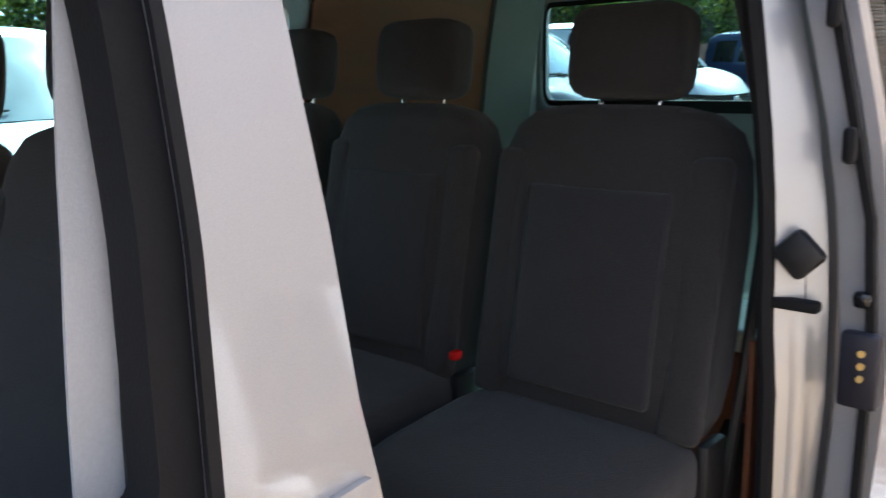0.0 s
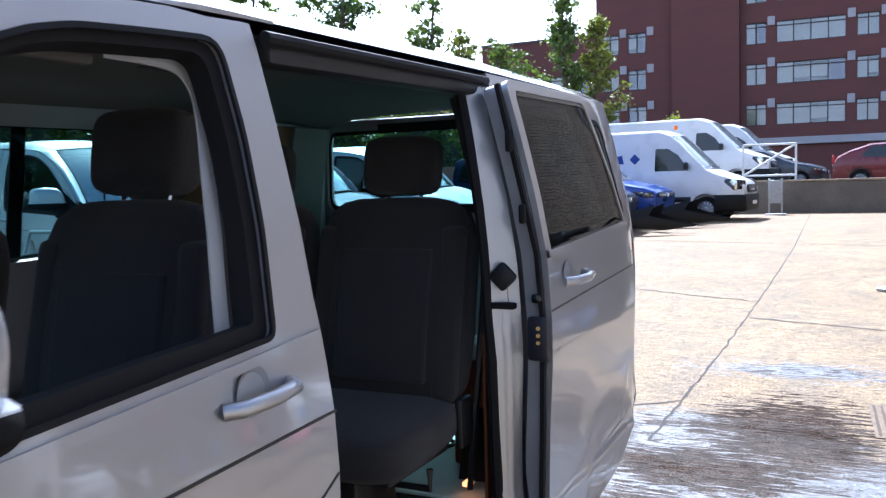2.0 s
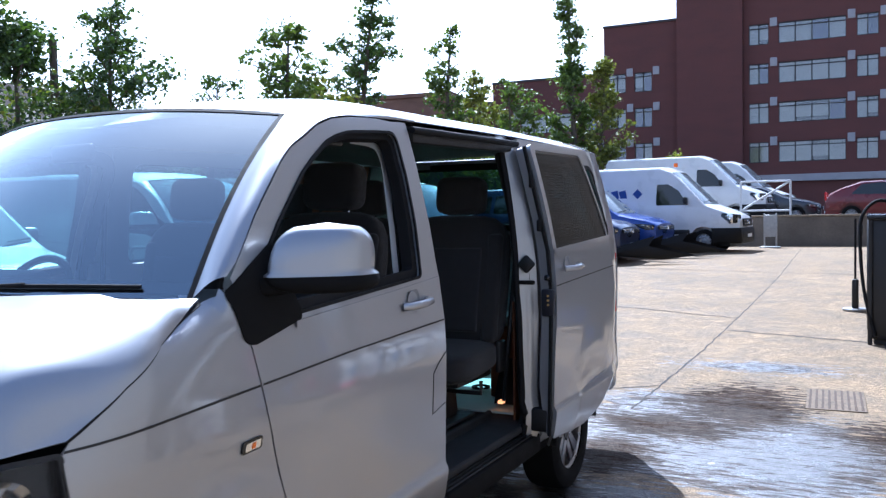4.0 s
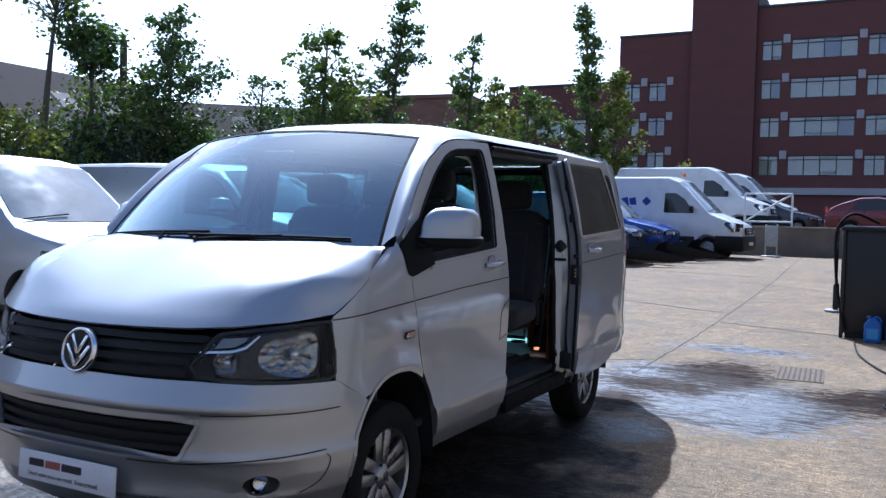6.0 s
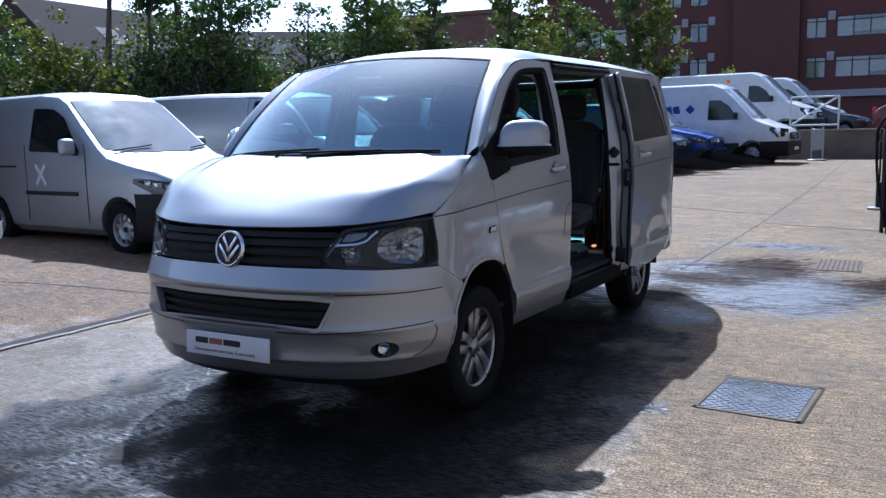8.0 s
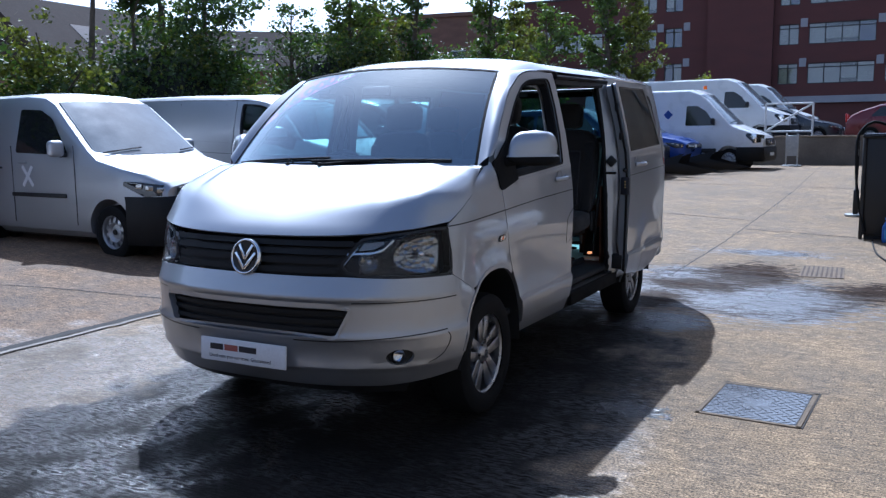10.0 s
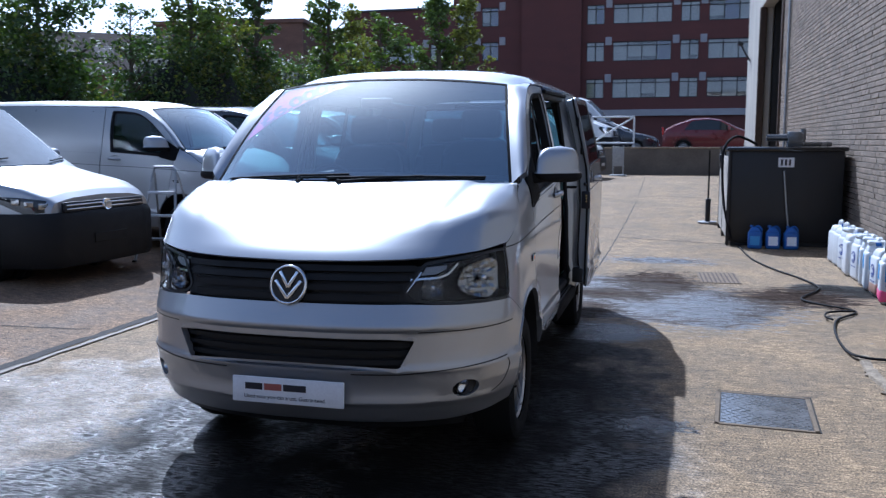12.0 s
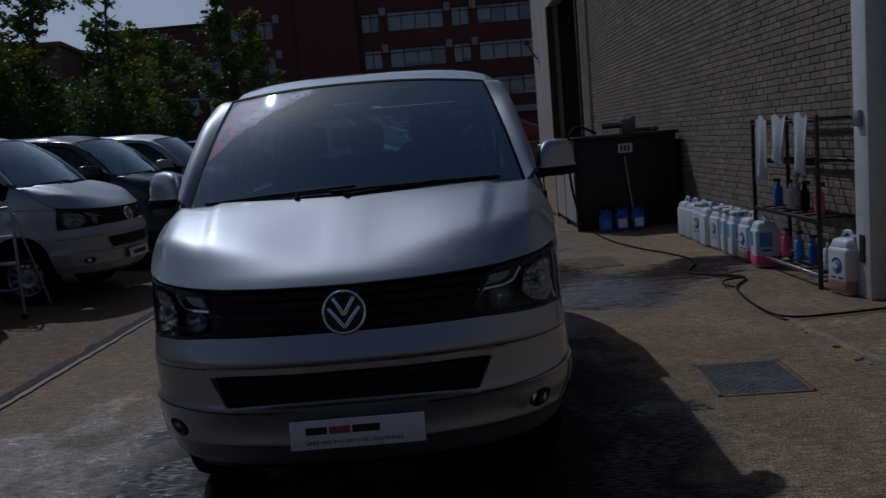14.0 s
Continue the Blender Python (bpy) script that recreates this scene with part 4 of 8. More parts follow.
        top = [(1.216, 1.932), (1.19, 1.932), (1.1, 1.926), (1.0, 1.928), (0.82, 1.916), (0.7, 1.898), (0.6, 1.866), (0.52, 1.824), (0.43, 1.782), (0.36, 1.73), (0.2, 1.58), (0.1, 1.468), (0.052, 1.41), (0.1, 1.245), (0.136, 1.116)]
        hole = window_hole_front()
        fd = panel("front_door", Y(doorlo + top), paint, v, [Y(hole)], step=0.07, thick=0.05, right=s, cuts=(0.56, 0.572, 0.582, 0.592, 0.602, 0.612), label="silver front door with lowered window" if main and not s else "")
        strip("window_seal", Y(hole + [hole[0]]), 0.01, M["rubber"], fd, 0.002, s, label="black window seal", height=0.003)
        cy, cz = sum(p[0] for p in hole) / len(hole), sum(p[1] for p in hole) / len(hole)
        small_hole = [(cy + (y - cy) * 0.925, cz + (z - cz) * 0.9) for y, z in hole]
        panel("inner_seal", Y(hole), M["rubber"], fd, [Y(small_hole)], step=0.2, thick=0.045, off=-0.012, right=s, label="black rubber window channel")
        strip("waist_rail", Y([(0.3, 1.262), (0.6, 1.283), (0.9, 1.304), (1.222, 1.33)]), 0.018, paint, fd, 0.002, s, height=0.006)
        handle(fd, 1.032, 1.253, sg, paint)
        # thin black strips paint the shade of the body crease on door and wing
        strip("door_crease", Y([(y, groove(y)) for y in np.linspace(0.14, rearend, 14)]), 0.006, M["black"], fd, 0.0012, s)
        strip("wing_crease", Y([(y, groove(y)) for y in np.linspace(-0.5, 0.128, 10)]), 0.006, M["black"], v, 0.002, s)
        rep = rounded([(0.04, 0.948), (0.12, 0.952), (0.125, 0.985), (0.045, 0.98)], 0.008)
        panel("side_repeater", Y(rep), M["gloss_black"], v, step=0.1, thick=0.012, off=0.006, right=s, label="small clear side repeater lamp")
        panel("repeater_glass", Y(rounded([(0.05, 0.954), (0.112, 0.957), (0.116, 0.979), (0.054, 0.975)], 0.006)), M["chrome"], v, step=0.1, thick=0.008, off=0.008, right=s)
        panel("repeater_lens", Y(rounded([(0.076, 0.958), (0.09, 0.959), (0.093, 0.974), (0.079, 0.973)], 0.003)), M["amber"], v, step=0.1, thick=0.006, off=0.0095, right=s)
        if not (main and not s):
            gl = panel("door_glass", Y([(y + (0.01 if y > 0.6 else -0.01), z + (0.008 if z > 1.5 else -0.008)) for y, z in hole]), M["tint"], fd, step=0.1, thick=0.004, off=-0.02, right=s, label="tinted door glass")
            gl.visible_shadow = False
        if main and not s:
            strip("window_channel", Y([(0.36, 1.262), (0.7, 1.288), (1.2, 1.322)]), 0.04, M["rubber"], fd, -0.03, s, height=0.0)
            part("door_top_trim", rbox((0.07, 0.86, 0.03), 0.008, 2, (0.835, 0.78, 1.288), (4.3, 0, 0)), M["trim"], fd, "dark grey door-top trim")
            part("lock_knob", cyl(0.008, 0.045, (0.83, 1.09, 1.335), (0, 0, 0), 12), M["black"], fd)
            flap = [(1.155, 0.82), (1.155, 0.975), (1.195, 1.01), (1.258, 1.045)]
            strip("filler_flap_joint", Y([(1.262, 0.845), *flap]), 0.005, M["black"], fd, 0.0014, s)
        mirror(v, sg, paint)
        # rear part of the flank
        y0 = 2.40 if (main and not s) else 1.272
        rarch = arch_line(3.0)
        low = [(y0, 0.40), (2.6, 0.40)] + rarch + [(3.42, 0.40), (3.9, 0.43), (3.95, 0.75), (3.955, 1.2), (3.94, 1.45), (3.85, 1.982), (3.0, 1.974), (2.4, 1.966)]
        if y0 < 2:
            low += [(1.8, 1.95), (1.226, 1.935), (1.236, 1.4), (1.271, 1.172)]
        holes = []
        glass = []
        if main:
            glass.append(rounded([(1.40, 1.36), (2.57, 1.40), (2.54, 1.88), (1.36, 1.86)], 0.06) if s else rounded([(2.53, 1.40), (3.72, 1.45), (3.60, 1.87), (2.47, 1.86)], 0.06))
        holes = [Y(h) for h in glass]
        q = panel("rear_flank", Y(low), paint, v, holes, step=0.09, thick=0.05, right=s, cuts=(0.58, 0.59, 0.6, 0.61, 0.62, 0.63))
        # the crease's shade carries on along the flank as a black strip
        strip("flank_crease", Y([(y, groove(y)) for y in np.linspace(y0, 3.94, 16)]), 0.006, M["black"], v, 0.0012, s)
        if y0 < 2:
            strip("door_joint", Y([(2.40, 0.42), (2.40, 1.4), (2.375, 1.92)]), 0.006, M["black"], v, 0.0014, s)
            strip("waist_joint", Y([(y, belt(y)) for y in np.linspace(1.31, 3.94, 14)]), 0.006, M["frame"], v, 0.0012, s, height=0.002)
            handle(v, 2.26, 1.29, sg, paint)
        for h in glass:
            strip("window_seal", Y(h + [h[0]]), 0.026, M["rubber"], q, 0.001, s)
            g2 = panel("flank_glass", Y(h), M["tint"], q, step=0.12, thick=0.004, off=-0.012, right=s, label="green tinted side window")
            g2.visible_shadow = False
            if s:
                strip("slider_bar", Y([(1.985, 1.38), (1.965, 1.87)]), 0.06, M["rubber"], q, -0.004, s, label="black bar of the sliding pane", height=0.004)
        panel("sill", Y([(0.40, 0.455), (0.40, 0.36), (1.27, 0.348), (1.27, 0.452)]), paint, v, step=0.15, thick=0.06, off=-0.012, right=s)
        panel("sill", Y([(1.27, 0.452), (1.27, 0.348), (2.62, 0.33), (2.62, 0.40), (2.4, 0.43)]), M["matt_black"] if y0 > 2 else paint, v, step=0.15, thick=0.06, off=-0.012, right=s, label="black sill below the open door" if y0 > 2 else "")
        # wheel-arch liners
        for yc in (0.0, 3.0):
            al = arch_line(yc, 0.385, 0.478)
            vs = [(sg * x, y, z) for y, z in al for x in (0.925, 0.56)]
            fs = [(2 * i, 2 * i + 1, 2 * i + 3, 2 * i + 2) for i in range(len(al) - 1)]
            mk("arch_liner", vs, fs if s else [f[::-1] for f in fs], M["black"], v, "", 60)
            vs = [(sg * 0.56, y, z) for y, z in al]
            mk("arch_wall", vs, [tuple(range(len(vs)))], M["black"], v, "", 0)
        st = steer
        wheel("wheel", v, (sg * 0.80, 0.0, 0.334), sg, wheels, st)
        wheel("wheel", v, (sg * 0.79, 3.0, 0.334), sg, wheels, 0)
    # ---- tail ----
    def tail_at(a, b):
        z = 0.40 + (1.985 - 0.40) * b
        x = skin(UY(3.93), min(z, 1.97))[0] * a
        return (x, 3.955 + 0.05 * (1 - abs(a) ** 3) - 0.12 * max(0, b - 0.66) / 0.34 * 1.0 + 0.015, z)
    rear = [[rounded([(-0.93, 0.69), (0.93, 0.69), (0.945, 0.965), (-0.945, 0.965)], 0.05)]] if main else [[]]
    tg = panel("tailgate", [(-1, 0), (1, 0), (1, 1), (-1, 1)], paint, v, rear[0], step=0.1, thick=-0.03, surf=tail_at)
    if main:
        panel("tailgate_trim", [(-0.97, 0.1), (0.97, 0.1), (0.97, 0.99), (-0.97, 0.99)], M["frame"], v, rear[0], step=0.12, thick=0.01, off=-0.045, surf=tail_at, label="grey tailgate lining")
    for h in rear[0]:
        strip("window_seal", h + [h[0]], 0.03, M["rubber"], tg, 0.004, surf=tail_at)
        panel("tailgate_glass", h, M["tint"], tg, step=0.15, thick=0.004, off=-0.01, surf=tail_at, label="green tinted tailgate window")
    for k in (-1, 1):
        part("tail_lamp", rbox((0.09, 0.06, 0.42), 0.02, 2, (k * 0.86, 3.95, 1.12)), M["redlamp"], v)
    part("rear_bumper", rbox((1.78, 0.16, 0.24), 0.06, 3, (0, 3.97, 0.5)), paint, v)
    # ---- cabin ----
    part("cabin_floor", rbox((1.74, 4.2, 0.04), 0.01, 1, (0, 1.85, 0.50)), M["carpet"], v, "dark rubber cabin floor")
    part("underbody", rbox((1.6, 3.9, 0.1), 0.02, 1, (0, 1.75, 0.40)), M["black"], v)
    # unseen tray and block, added to stop sun passing through the engine bay
    part("engine_tray", rbox((1.3, 0.86, 0.05), 0.015, 1, (0, -0.33, 0.37)), M["black"], v)
    part("engine_block", rbox((0.7, 0.5, 0.45), 0.04, 2, (0, -0.4, 0.68)), M["black"], v)
    part("inner_bulkhead", rbox((1.66, 0.05, 0.75), 0.02, 1, (0, -0.0, 0.95)), M["black"], v)
    dash = bmesh.new()
    rbox((1.62, 0.48, 0.16), 0.05, 3, (0, 0.19, 1.255), (4, 0, 0), dash)
    rbox((1.6, 0.3, 0.4), 0.05, 3, (0, 0.28, 1.02), (0, 0, 0), dash)
    rbox((0.3, 0.3, 0.5), 0.04, 3, (0, 0.36, 0.9), (-8, 0, 0), dash)
    rbox((0.42, 0.24, 0.09), 0.04, 3, (-0.4, 0.3, 1.345), (6, 0, 0), dash)
    part("dashboard", dash, M["trim"], v, "dark grey plastic dashboard")
    wheel_pts = [(-0.4 + 0.185 * math.cos(t), 0.47 + 0.185 * math.sin(t) * 0.5, 1.27 + 0.185 * math.sin(t) * 0.86) for t in np.linspace(0, 2 * math.pi, 33)[:-1]]
    vs, fs = tube(wheel_pts, 0.015, 8, True)
    sw = mk("steering_wheel", vs, fs, M["black"], v, "black steering wheel")
    hub = bmesh.new()
    rbox((0.13, 0.05, 0.11), 0.03, 3, (-0.4, 0.46, 1.265), (-30, 0, 0), hub)
    rbox((0.34, 0.02, 0.03), 0.008, 2, (-0.4, 0.465, 1.275), (-30, 0, 0), hub)
    part("wheel_hub", hub, M["black"], sw)
    seat(v, (-0.45, 1.06, 0.49), 0.5, 0.66)
    if main:
        seat(v, (0.38, 0.985, 0.525), 0.54, 0.66)
        for s in (1, -1):
            b = bmesh.new()
            rbox((0.07, 0.13, 0.85), 0.02, 2, (s * 0.865, 1.19, 0.95), (0, 0, 0), b)
            part("centre_pillar", b, M["pillar"], v, "pale grey centre pillar trim")
            line = spline([(1.035, 1.2), (1.045, 1.38), (1.076, 1.6), (1.105, 1.76), (1.10, 1.83), (1.05, 1.865), (0.9, 1.87)], 4)
            strip("pillar_cover", Y(line), 0.036, M["pillar"], v, -0.075, s < 0, label="pale grey pillar cover")
            strip("pillar_seal", Y([(y + 0.075, z + 0.012) for y, z in line]), 0.07, M["rubber"], v, -0.08, s < 0)
            vs, fs = tube(spline([(s * 0.80, 1.2, 1.72), (s * 0.79, 1.17, 1.4), (s * 0.8, 1.14, 1.0), (s * 0.82, 1.12, 0.62)], 4), 0.012, 6)
            mk("seat_belt", vs, fs, M["black"], v)
    else:
        seat(v, (0.42, 0.95, 0.52), 0.52, 0.66)
        part("load_bulkhead", rbox((1.64, 0.04, 1.35), 0.01, 1, (0, 1.42, 1.22)), M["trim"], v, "grey steel bulkhead behind the seats")
    return v

# ---- the silver passenger van ----
main_van = van("silver passenger van with open sliding door, parked on wet concrete", M["silver"], pose(0, 0, 0.012, -0.45, 0, 0), True, steer=0.5)

# open sliding door, held out from the flank and slid back
DX = 0.092


def door_skin(u, z):
    p = skin(u, z)
    return (p[0] + DX, p[1], p[2])


def UD(pts):
    return [(UY(y), z) for y, z in pts]


sd = thing("sliding_door", "", "")
sd.parent = main_van
d_out = rounded([(2.30, 0.46), (2.9, 0.40), (3.2, 0.46), (3.385, 0.66), (3.42, 0.9), (3.42, 1.18), (3.35, 1.435), (3.112, 1.94), (2.302, 1.93), (2.332, 1.395), (2.33, 1.2)], [0.02, 0.1, 0.1, 0.1, 0.03, 0.05, 0.02, 0.05, 0.04, 0.02, 0.03])
d_hole = rounded([(2.38, 1.392), (3.332, 1.44), (3.098, 1.915), (2.358, 1.9)], 0.03)
panel("door_skin", UD(d_out), M["silver"], sd, [UD(d_hole)], step=0.07, thick=0.02, surf=door_skin, cuts=(0.58, 0.59, 0.6, 0.61, 0.62, 0.63), label="silver outer door skin")
# black strip for the shaded body crease across the sliding door
strip("door_seam", UD([(y, groove(y)) for y in np.linspace(2.33, 3.41, 12)]), 0.006, M["black"], sd, 0.0012, surf=door_skin)
strip("sill_seam", UD([(2.315, 0.60), (2.8, 0.625), (3.38, 0.66)]), 0.004, M["frame"], sd, 0.0012, surf=door_skin)
strip("waist_rail", UD([(y, belt(y) + 0.018) for y in np.linspace(2.335, 3.34, 8)]), 0.022, M["silver"], sd, 0.002, surf=door_skin, height=0.007)
panel("door_glass", UD(d_hole), M["privacy"], sd, step=0.12, thick=0.004, off=-0.006, surf=door_skin, label="dark privacy glass")
strip("glass_border", UD(d_hole + [d_hole[0]]), 0.03, M["gloss_black"], sd, -0.003, surf=door_skin)
vs, fs = tube([(1.05, 2.42, 1.30), (1.082, 2.445, 1.302), (1.094, 2.52, 1.305), (1.086, 2.59, 1.307), (1.052, 2.62, 1.31)], 0.0155, 10)
hd = mk("door_handle", vs, fs, M["silver"], sd, "silver pull handle", 60)
vs, fs = lathe([(0.0, -0.006), (0.03, -0.004), (0.045, 0.0035)], 24, at=(skin(UY(2.51), 1.315)[0] + DX, 2.51, 1.315), axis="x")
mk("handle_cup", vs, fs, M["frame"], hd)


def inner_skin(u, z):
    p = skin(u, z)
    return (p[0] + DX - 0.025, p[1], p[2])


d_in = rounded([(2.285, 0.48), (2.9, 0.42), (3.2, 0.48), (3.36, 0.68), (3.4, 0.9), (3.4, 1.18), (3.33, 1.43), (3.08, 1.925), (2.275, 1.915), (2.30, 1.395), (2.3, 1.2)], 0.03)
panel("inner_frame", UD(d_in), M["frame"], sd, [UD(d_hole)], step=0.12, thick=0.045, surf=inner_skin, label="grey inner door frame")
edge = [(2.285, 0.48), (2.3, 0.9), (2.302, 1.2), (2.302, 1.395), (2.275, 1.91)]
strip("door_seal", UD([(y - 0.004, z) for y, z in edge]), 0.02, M["rubber"], sd, 0.004, surf=inner_skin, label="black rubber door seal", height=0.01)
latch = bmesh.new()
rbox((0.066, 0.03, 0.135), 0.01, 2, (1.005, 2.285, 1.14), (0, 0, 0), latch)
part("door_latch", latch, M["ink"], sd, "black plastic latch plate")
for k in range(3):
    part("contact_pin", cyl(0.006, 0.008, (1.01, 2.268, 1.13 + 0.022 * k), (90, 0, 0), 10), M["brass"], sd, "brass contact pin")
part("latch_hook", rbox((0.03, 0.02, 0.03), 0.012, 2, (1.0, 2.285, 1.262)), M["gloss_black"], sd)
part("door_guide", rbox((0.022, 0.024, 0.07), 0.009, 2, (0.935, 2.25, 1.74)), M["rubber"], sd)
part("door_guide", rbox((0.022, 0.024, 0.06), 0.009, 2, (0.97, 2.26, 1.52)), M["rubber"], sd)
part("roller_arm", rbox((0.1, 0.05, 0.12), 0.015, 2, (0.95, 2.31, 0.55)), M["black"], sd)

# frame round the door opening
op = thing("door_opening", "", "")
op.parent = main_van
def jamb_w(z):
    return float(np.interp(z, [0.45, 0.7, 1.2, 1.34, 1.6, 1.92], [0.05, 0.055, 0.085, 0.08, 0.065, 0.042]))


def jamb_at(a, b):
    """The silver jamb that faces the opened door's edge."""
    z = 0.46 + 1.45 * b
    x = skin(UY(2.29), z)[0] - 0.012 - jamb_w(z) * (1 - a)
    return (x, 2.279 + 0.055 * a - 0.006 * math.exp(-((a - 0.55) / 0.12) ** 2) * (z < 1.22), z)


def pillar_face(u, z):
    p = skin(u, z)
    return (p[0] - 0.03, p[1], p[2])


vs, fs = grid(jamb_at, 14, 30)
part("door_jamb", thicken(vs, fs, 0.015), M["silver"], op, "silver door jamb", 50)
panel("opening_pillar", Y([(2.336, 0.46), (2.336, 1.91), (2.43, 1.92), (2.53, 1.45), (2.54, 1.2), (2.53, 0.46)]), M["silver"], op, step=0.1, thick=0.02, off=0.018, surf=pillar_face, label="silver door pillar")
panel("inner_pillar", Y([(2.30, 0.47), (2.30, 1.9), (2.42, 1.9), (2.5, 1.45), (2.5, 0.47)]), M["black"], op, step=0.15, thick=0.07, off=-0.004, surf=pillar_face, label="black inner pillar trim")
vs, fs = tube([(jamb_at(0, k / 24)[0], 2.276, jamb_at(0, k / 24)[2]) for k in range(25)], 0.018, 8)
mk("opening_seal", vs, fs, M["rubber"], op, "black rubber seal")
bb = rbox((0.07, 0.03, 0.07), 0.012, 2, (0.897, 2.274, 1.329), (0, 45, 0))
part("striker_plate", bb, M["black"], op, "black diamond-shaped striker plate")
part("slide_rail", rbox((0.085, 0.03, 0.02), 0.006, 2, (0.893, 2.28, 1.238)), M["rubber"], op)
vs, fs = tube([(0.82, y, gutter(y) - 0.035) for y in np.linspace(1.24, 2.36, 10)], 0.014, 8)
mk("opening_seal", vs, fs, M["rubber"], op)
rail = bmesh.new()
rbox((0.07, 1.1, 0.06), 0.015, 2, (0.775, 1.82, 1.905), (1.6, 0, 0), rail)
part("top_rail", rail, M["black"], op, "black upper door rail")
step_bm = bmesh.new()
rbox((0.26, 1.06, 0.05), 0.015, 2, (0.77, 1.85, 0.40), (0, 0, 0), step_bm)
rbox((0.05, 1.08, 0.1), 0.02, 2, (0.90, 1.85, 0.415), (0, 0, 0), step_bm)
part("step_well", step_bm, M["matt_black"], op, "dark plastic entry step")
for k in range(3):
    part("sill_strip", rbox((0.012, 1.05, 0.008), 0.003, 1, (0.86 + 0.022 * k, 1.85, 0.47)), M["black"], op)
part("step_lamp", rbox((0.03, 0.04, 0.018), 0.004, 1, (0.665, 2.49, 0.58)), M["bulb"], op, "small orange step lamp")
part("step_riser", rbox((0.03, 1.04, 0.14), 0.01, 1, (0.65, 1.85, 0.49)), M["carpet"], op)

# middle row seats, boards behind them
for x, w in ((0.465, 0.575), (-0.14, 0.53), (-0.655, 0.38)):
    seat(main_van, (x, 2.09, 0.545), w, 0.62, low=0.085)
panel("side_lining", Y([(2.62, 0.56), (3.6, 0.56), (3.52, 1.955), (2.62, 1.945)]), M["ply"], main_van, step=0.15, thick=0.006, off=-0.06, right=True, label="brown hardboard lining over the rear side window")
panel("rear_pillar_trim", Y([(3.605, 0.56), (3.9, 0.56), (3.84, 1.955), (3.525, 1.955)]), M["pillar_in"], main_van, step=0.15, thick=0.03, off=-0.055, right=True, label="pale grey-green rear pillar lining")
part("load_floor", rbox((1.6, 1.42, 0.012), 0.003, 1, (0, 3.17, 0.527)), M["pale"], main_van, "pale green load floor behind the seats")
part("arch_box", rbox((0.38, 0.6, 0.41), 0.006, 1, (0.66, 3.1, 0.738)), M["ply"], main_van, "brown hardboard box over the wheel arch")
part("arch_box_top", rbox((0.38, 0.6, 0.06), 0.01, 1, (0.66, 3.1, 0.973)), M["pale"], main_van)
vs, fs = tube([(0.33 + 0.05 * math.cos(t), 2.98 + 0.05 * math.sin(t), 0.545) for t in np.linspace(0, 2 * math.pi, 17)[:-1]], 0.008, 6, True)
mk("lashing_ring", vs, fs, M["black"], main_van, "black lashing ring on the floor")
part("side_board", rbox((0.012, 0.24, 0.62), 0.002, 1, (0.79, 2.48, 0.82)), M["ply"], main_van, "brown hardboard side panel")
vs, fs = tube(spline([(0.80, 2.42, 1.72), (0.79, 2.40, 1.4), (0.77, 2.36, 1.0), (0.74, 2.34, 0.62)], 5), 0.011, 6)
mk("seat_belt", vs, fs, M["black"], main_van)
part("belt_clip", rbox((0.02, 0.03, 0.05), 0.006, 1, (0.775, 2.38, 1.0)), M["chrome"], main_van)
part("belt_buckle", rbox((0.022, 0.03, 0.022), 0.006, 2, (0.17, 2.2, 1.015)), M["redlamp"], main_van)
part("grab_handle", rbox((0.02, 0.2, 0.03), 0.01, 2, (0.70, 0.82, 1.84)), M["liner"], main_van)
part("cab_lamp", rbox((0.07, 0.035, 0.02), 0.006, 1, (0.38, 1.44, 1.958)), M["bulb"], main_van, "small lit orange roof lamp")
part("rear_view_mirror", rbox((0.2, 0.03, 0.06), 0.015, 3, (-0.02, 0.36, 1.80)), M["black"], main_van, "black rear-view mirror")

# price sticker across the upper corner of the windscreen
st = thing("price_sticker", "", "")
st.parent = main_van
corner = [(-0.99, 0.42), (-0.985, 0.36), (-0.80, 0.60), (-0.6, 0.78), (-0.33, 0.93), (-0.30, 0.975), (-0.62, 0.985), (-0.93, 0.975), (-0.985, 0.9)]
panel("sticker_film", corner, M["pink"], st, step=0.08, thick=0.001, off=-0.006, surf=screen_at, label="pink price sticker on the glass")
panel("sticker_tag", rounded([(-0.47, 0.885), (-0.335, 0.95), (-0.30, 0.985), (-0.44, 0.93)], 0.01), M["bluesticker"], st, step=0.1, thick=0.001, off=-0.0045, surf=screen_at)


def on_screen(a, b, turn, off):
    p = Vector(screen_at(a, b))
    dx = (Vector(screen_at(a + 0.01, b)) - p).normalized()
    dz = (Vector(screen_at(a, b + 0.01)) - p).normalized()
    n = dx.cross(dz).normalized()
    dz = n.cross(dx)
    m3 = Matrix((dx, dz, n)).transposed().to_4x4()
    return Matrix.Translation(p + n * off) @ m3 @ pose(0, 0, 0, 0, 0, turn)


for ch, a, b, turn in (("\u00a3", -0.885, 0.58, 52), ("6", -0.812, 0.67, 49), (",", -0.752, 0.72, 46), ("0", -0.71, 0.775, 43), ("0", -0.62, 0.843, 37), ("0", -0.53, 0.9, 31)):
    words(ch, 0.185, M["purple"], on_screen(a - 0.015, b + 0.012, turn, -0.0045), st, "sticker_digit", 0.0004, "", 0.005)
for ch, a, b, turn in (("O", -0.435, 0.915, 24), ("F", -0.39, 0.937, 24), ("F", -0.35, 0.957, 24)):
    words(ch, 0.075, M["lilac"], on_screen(a, b, turn, -0.003), st, "sticker_letter", 0.0004, "", 0.003)

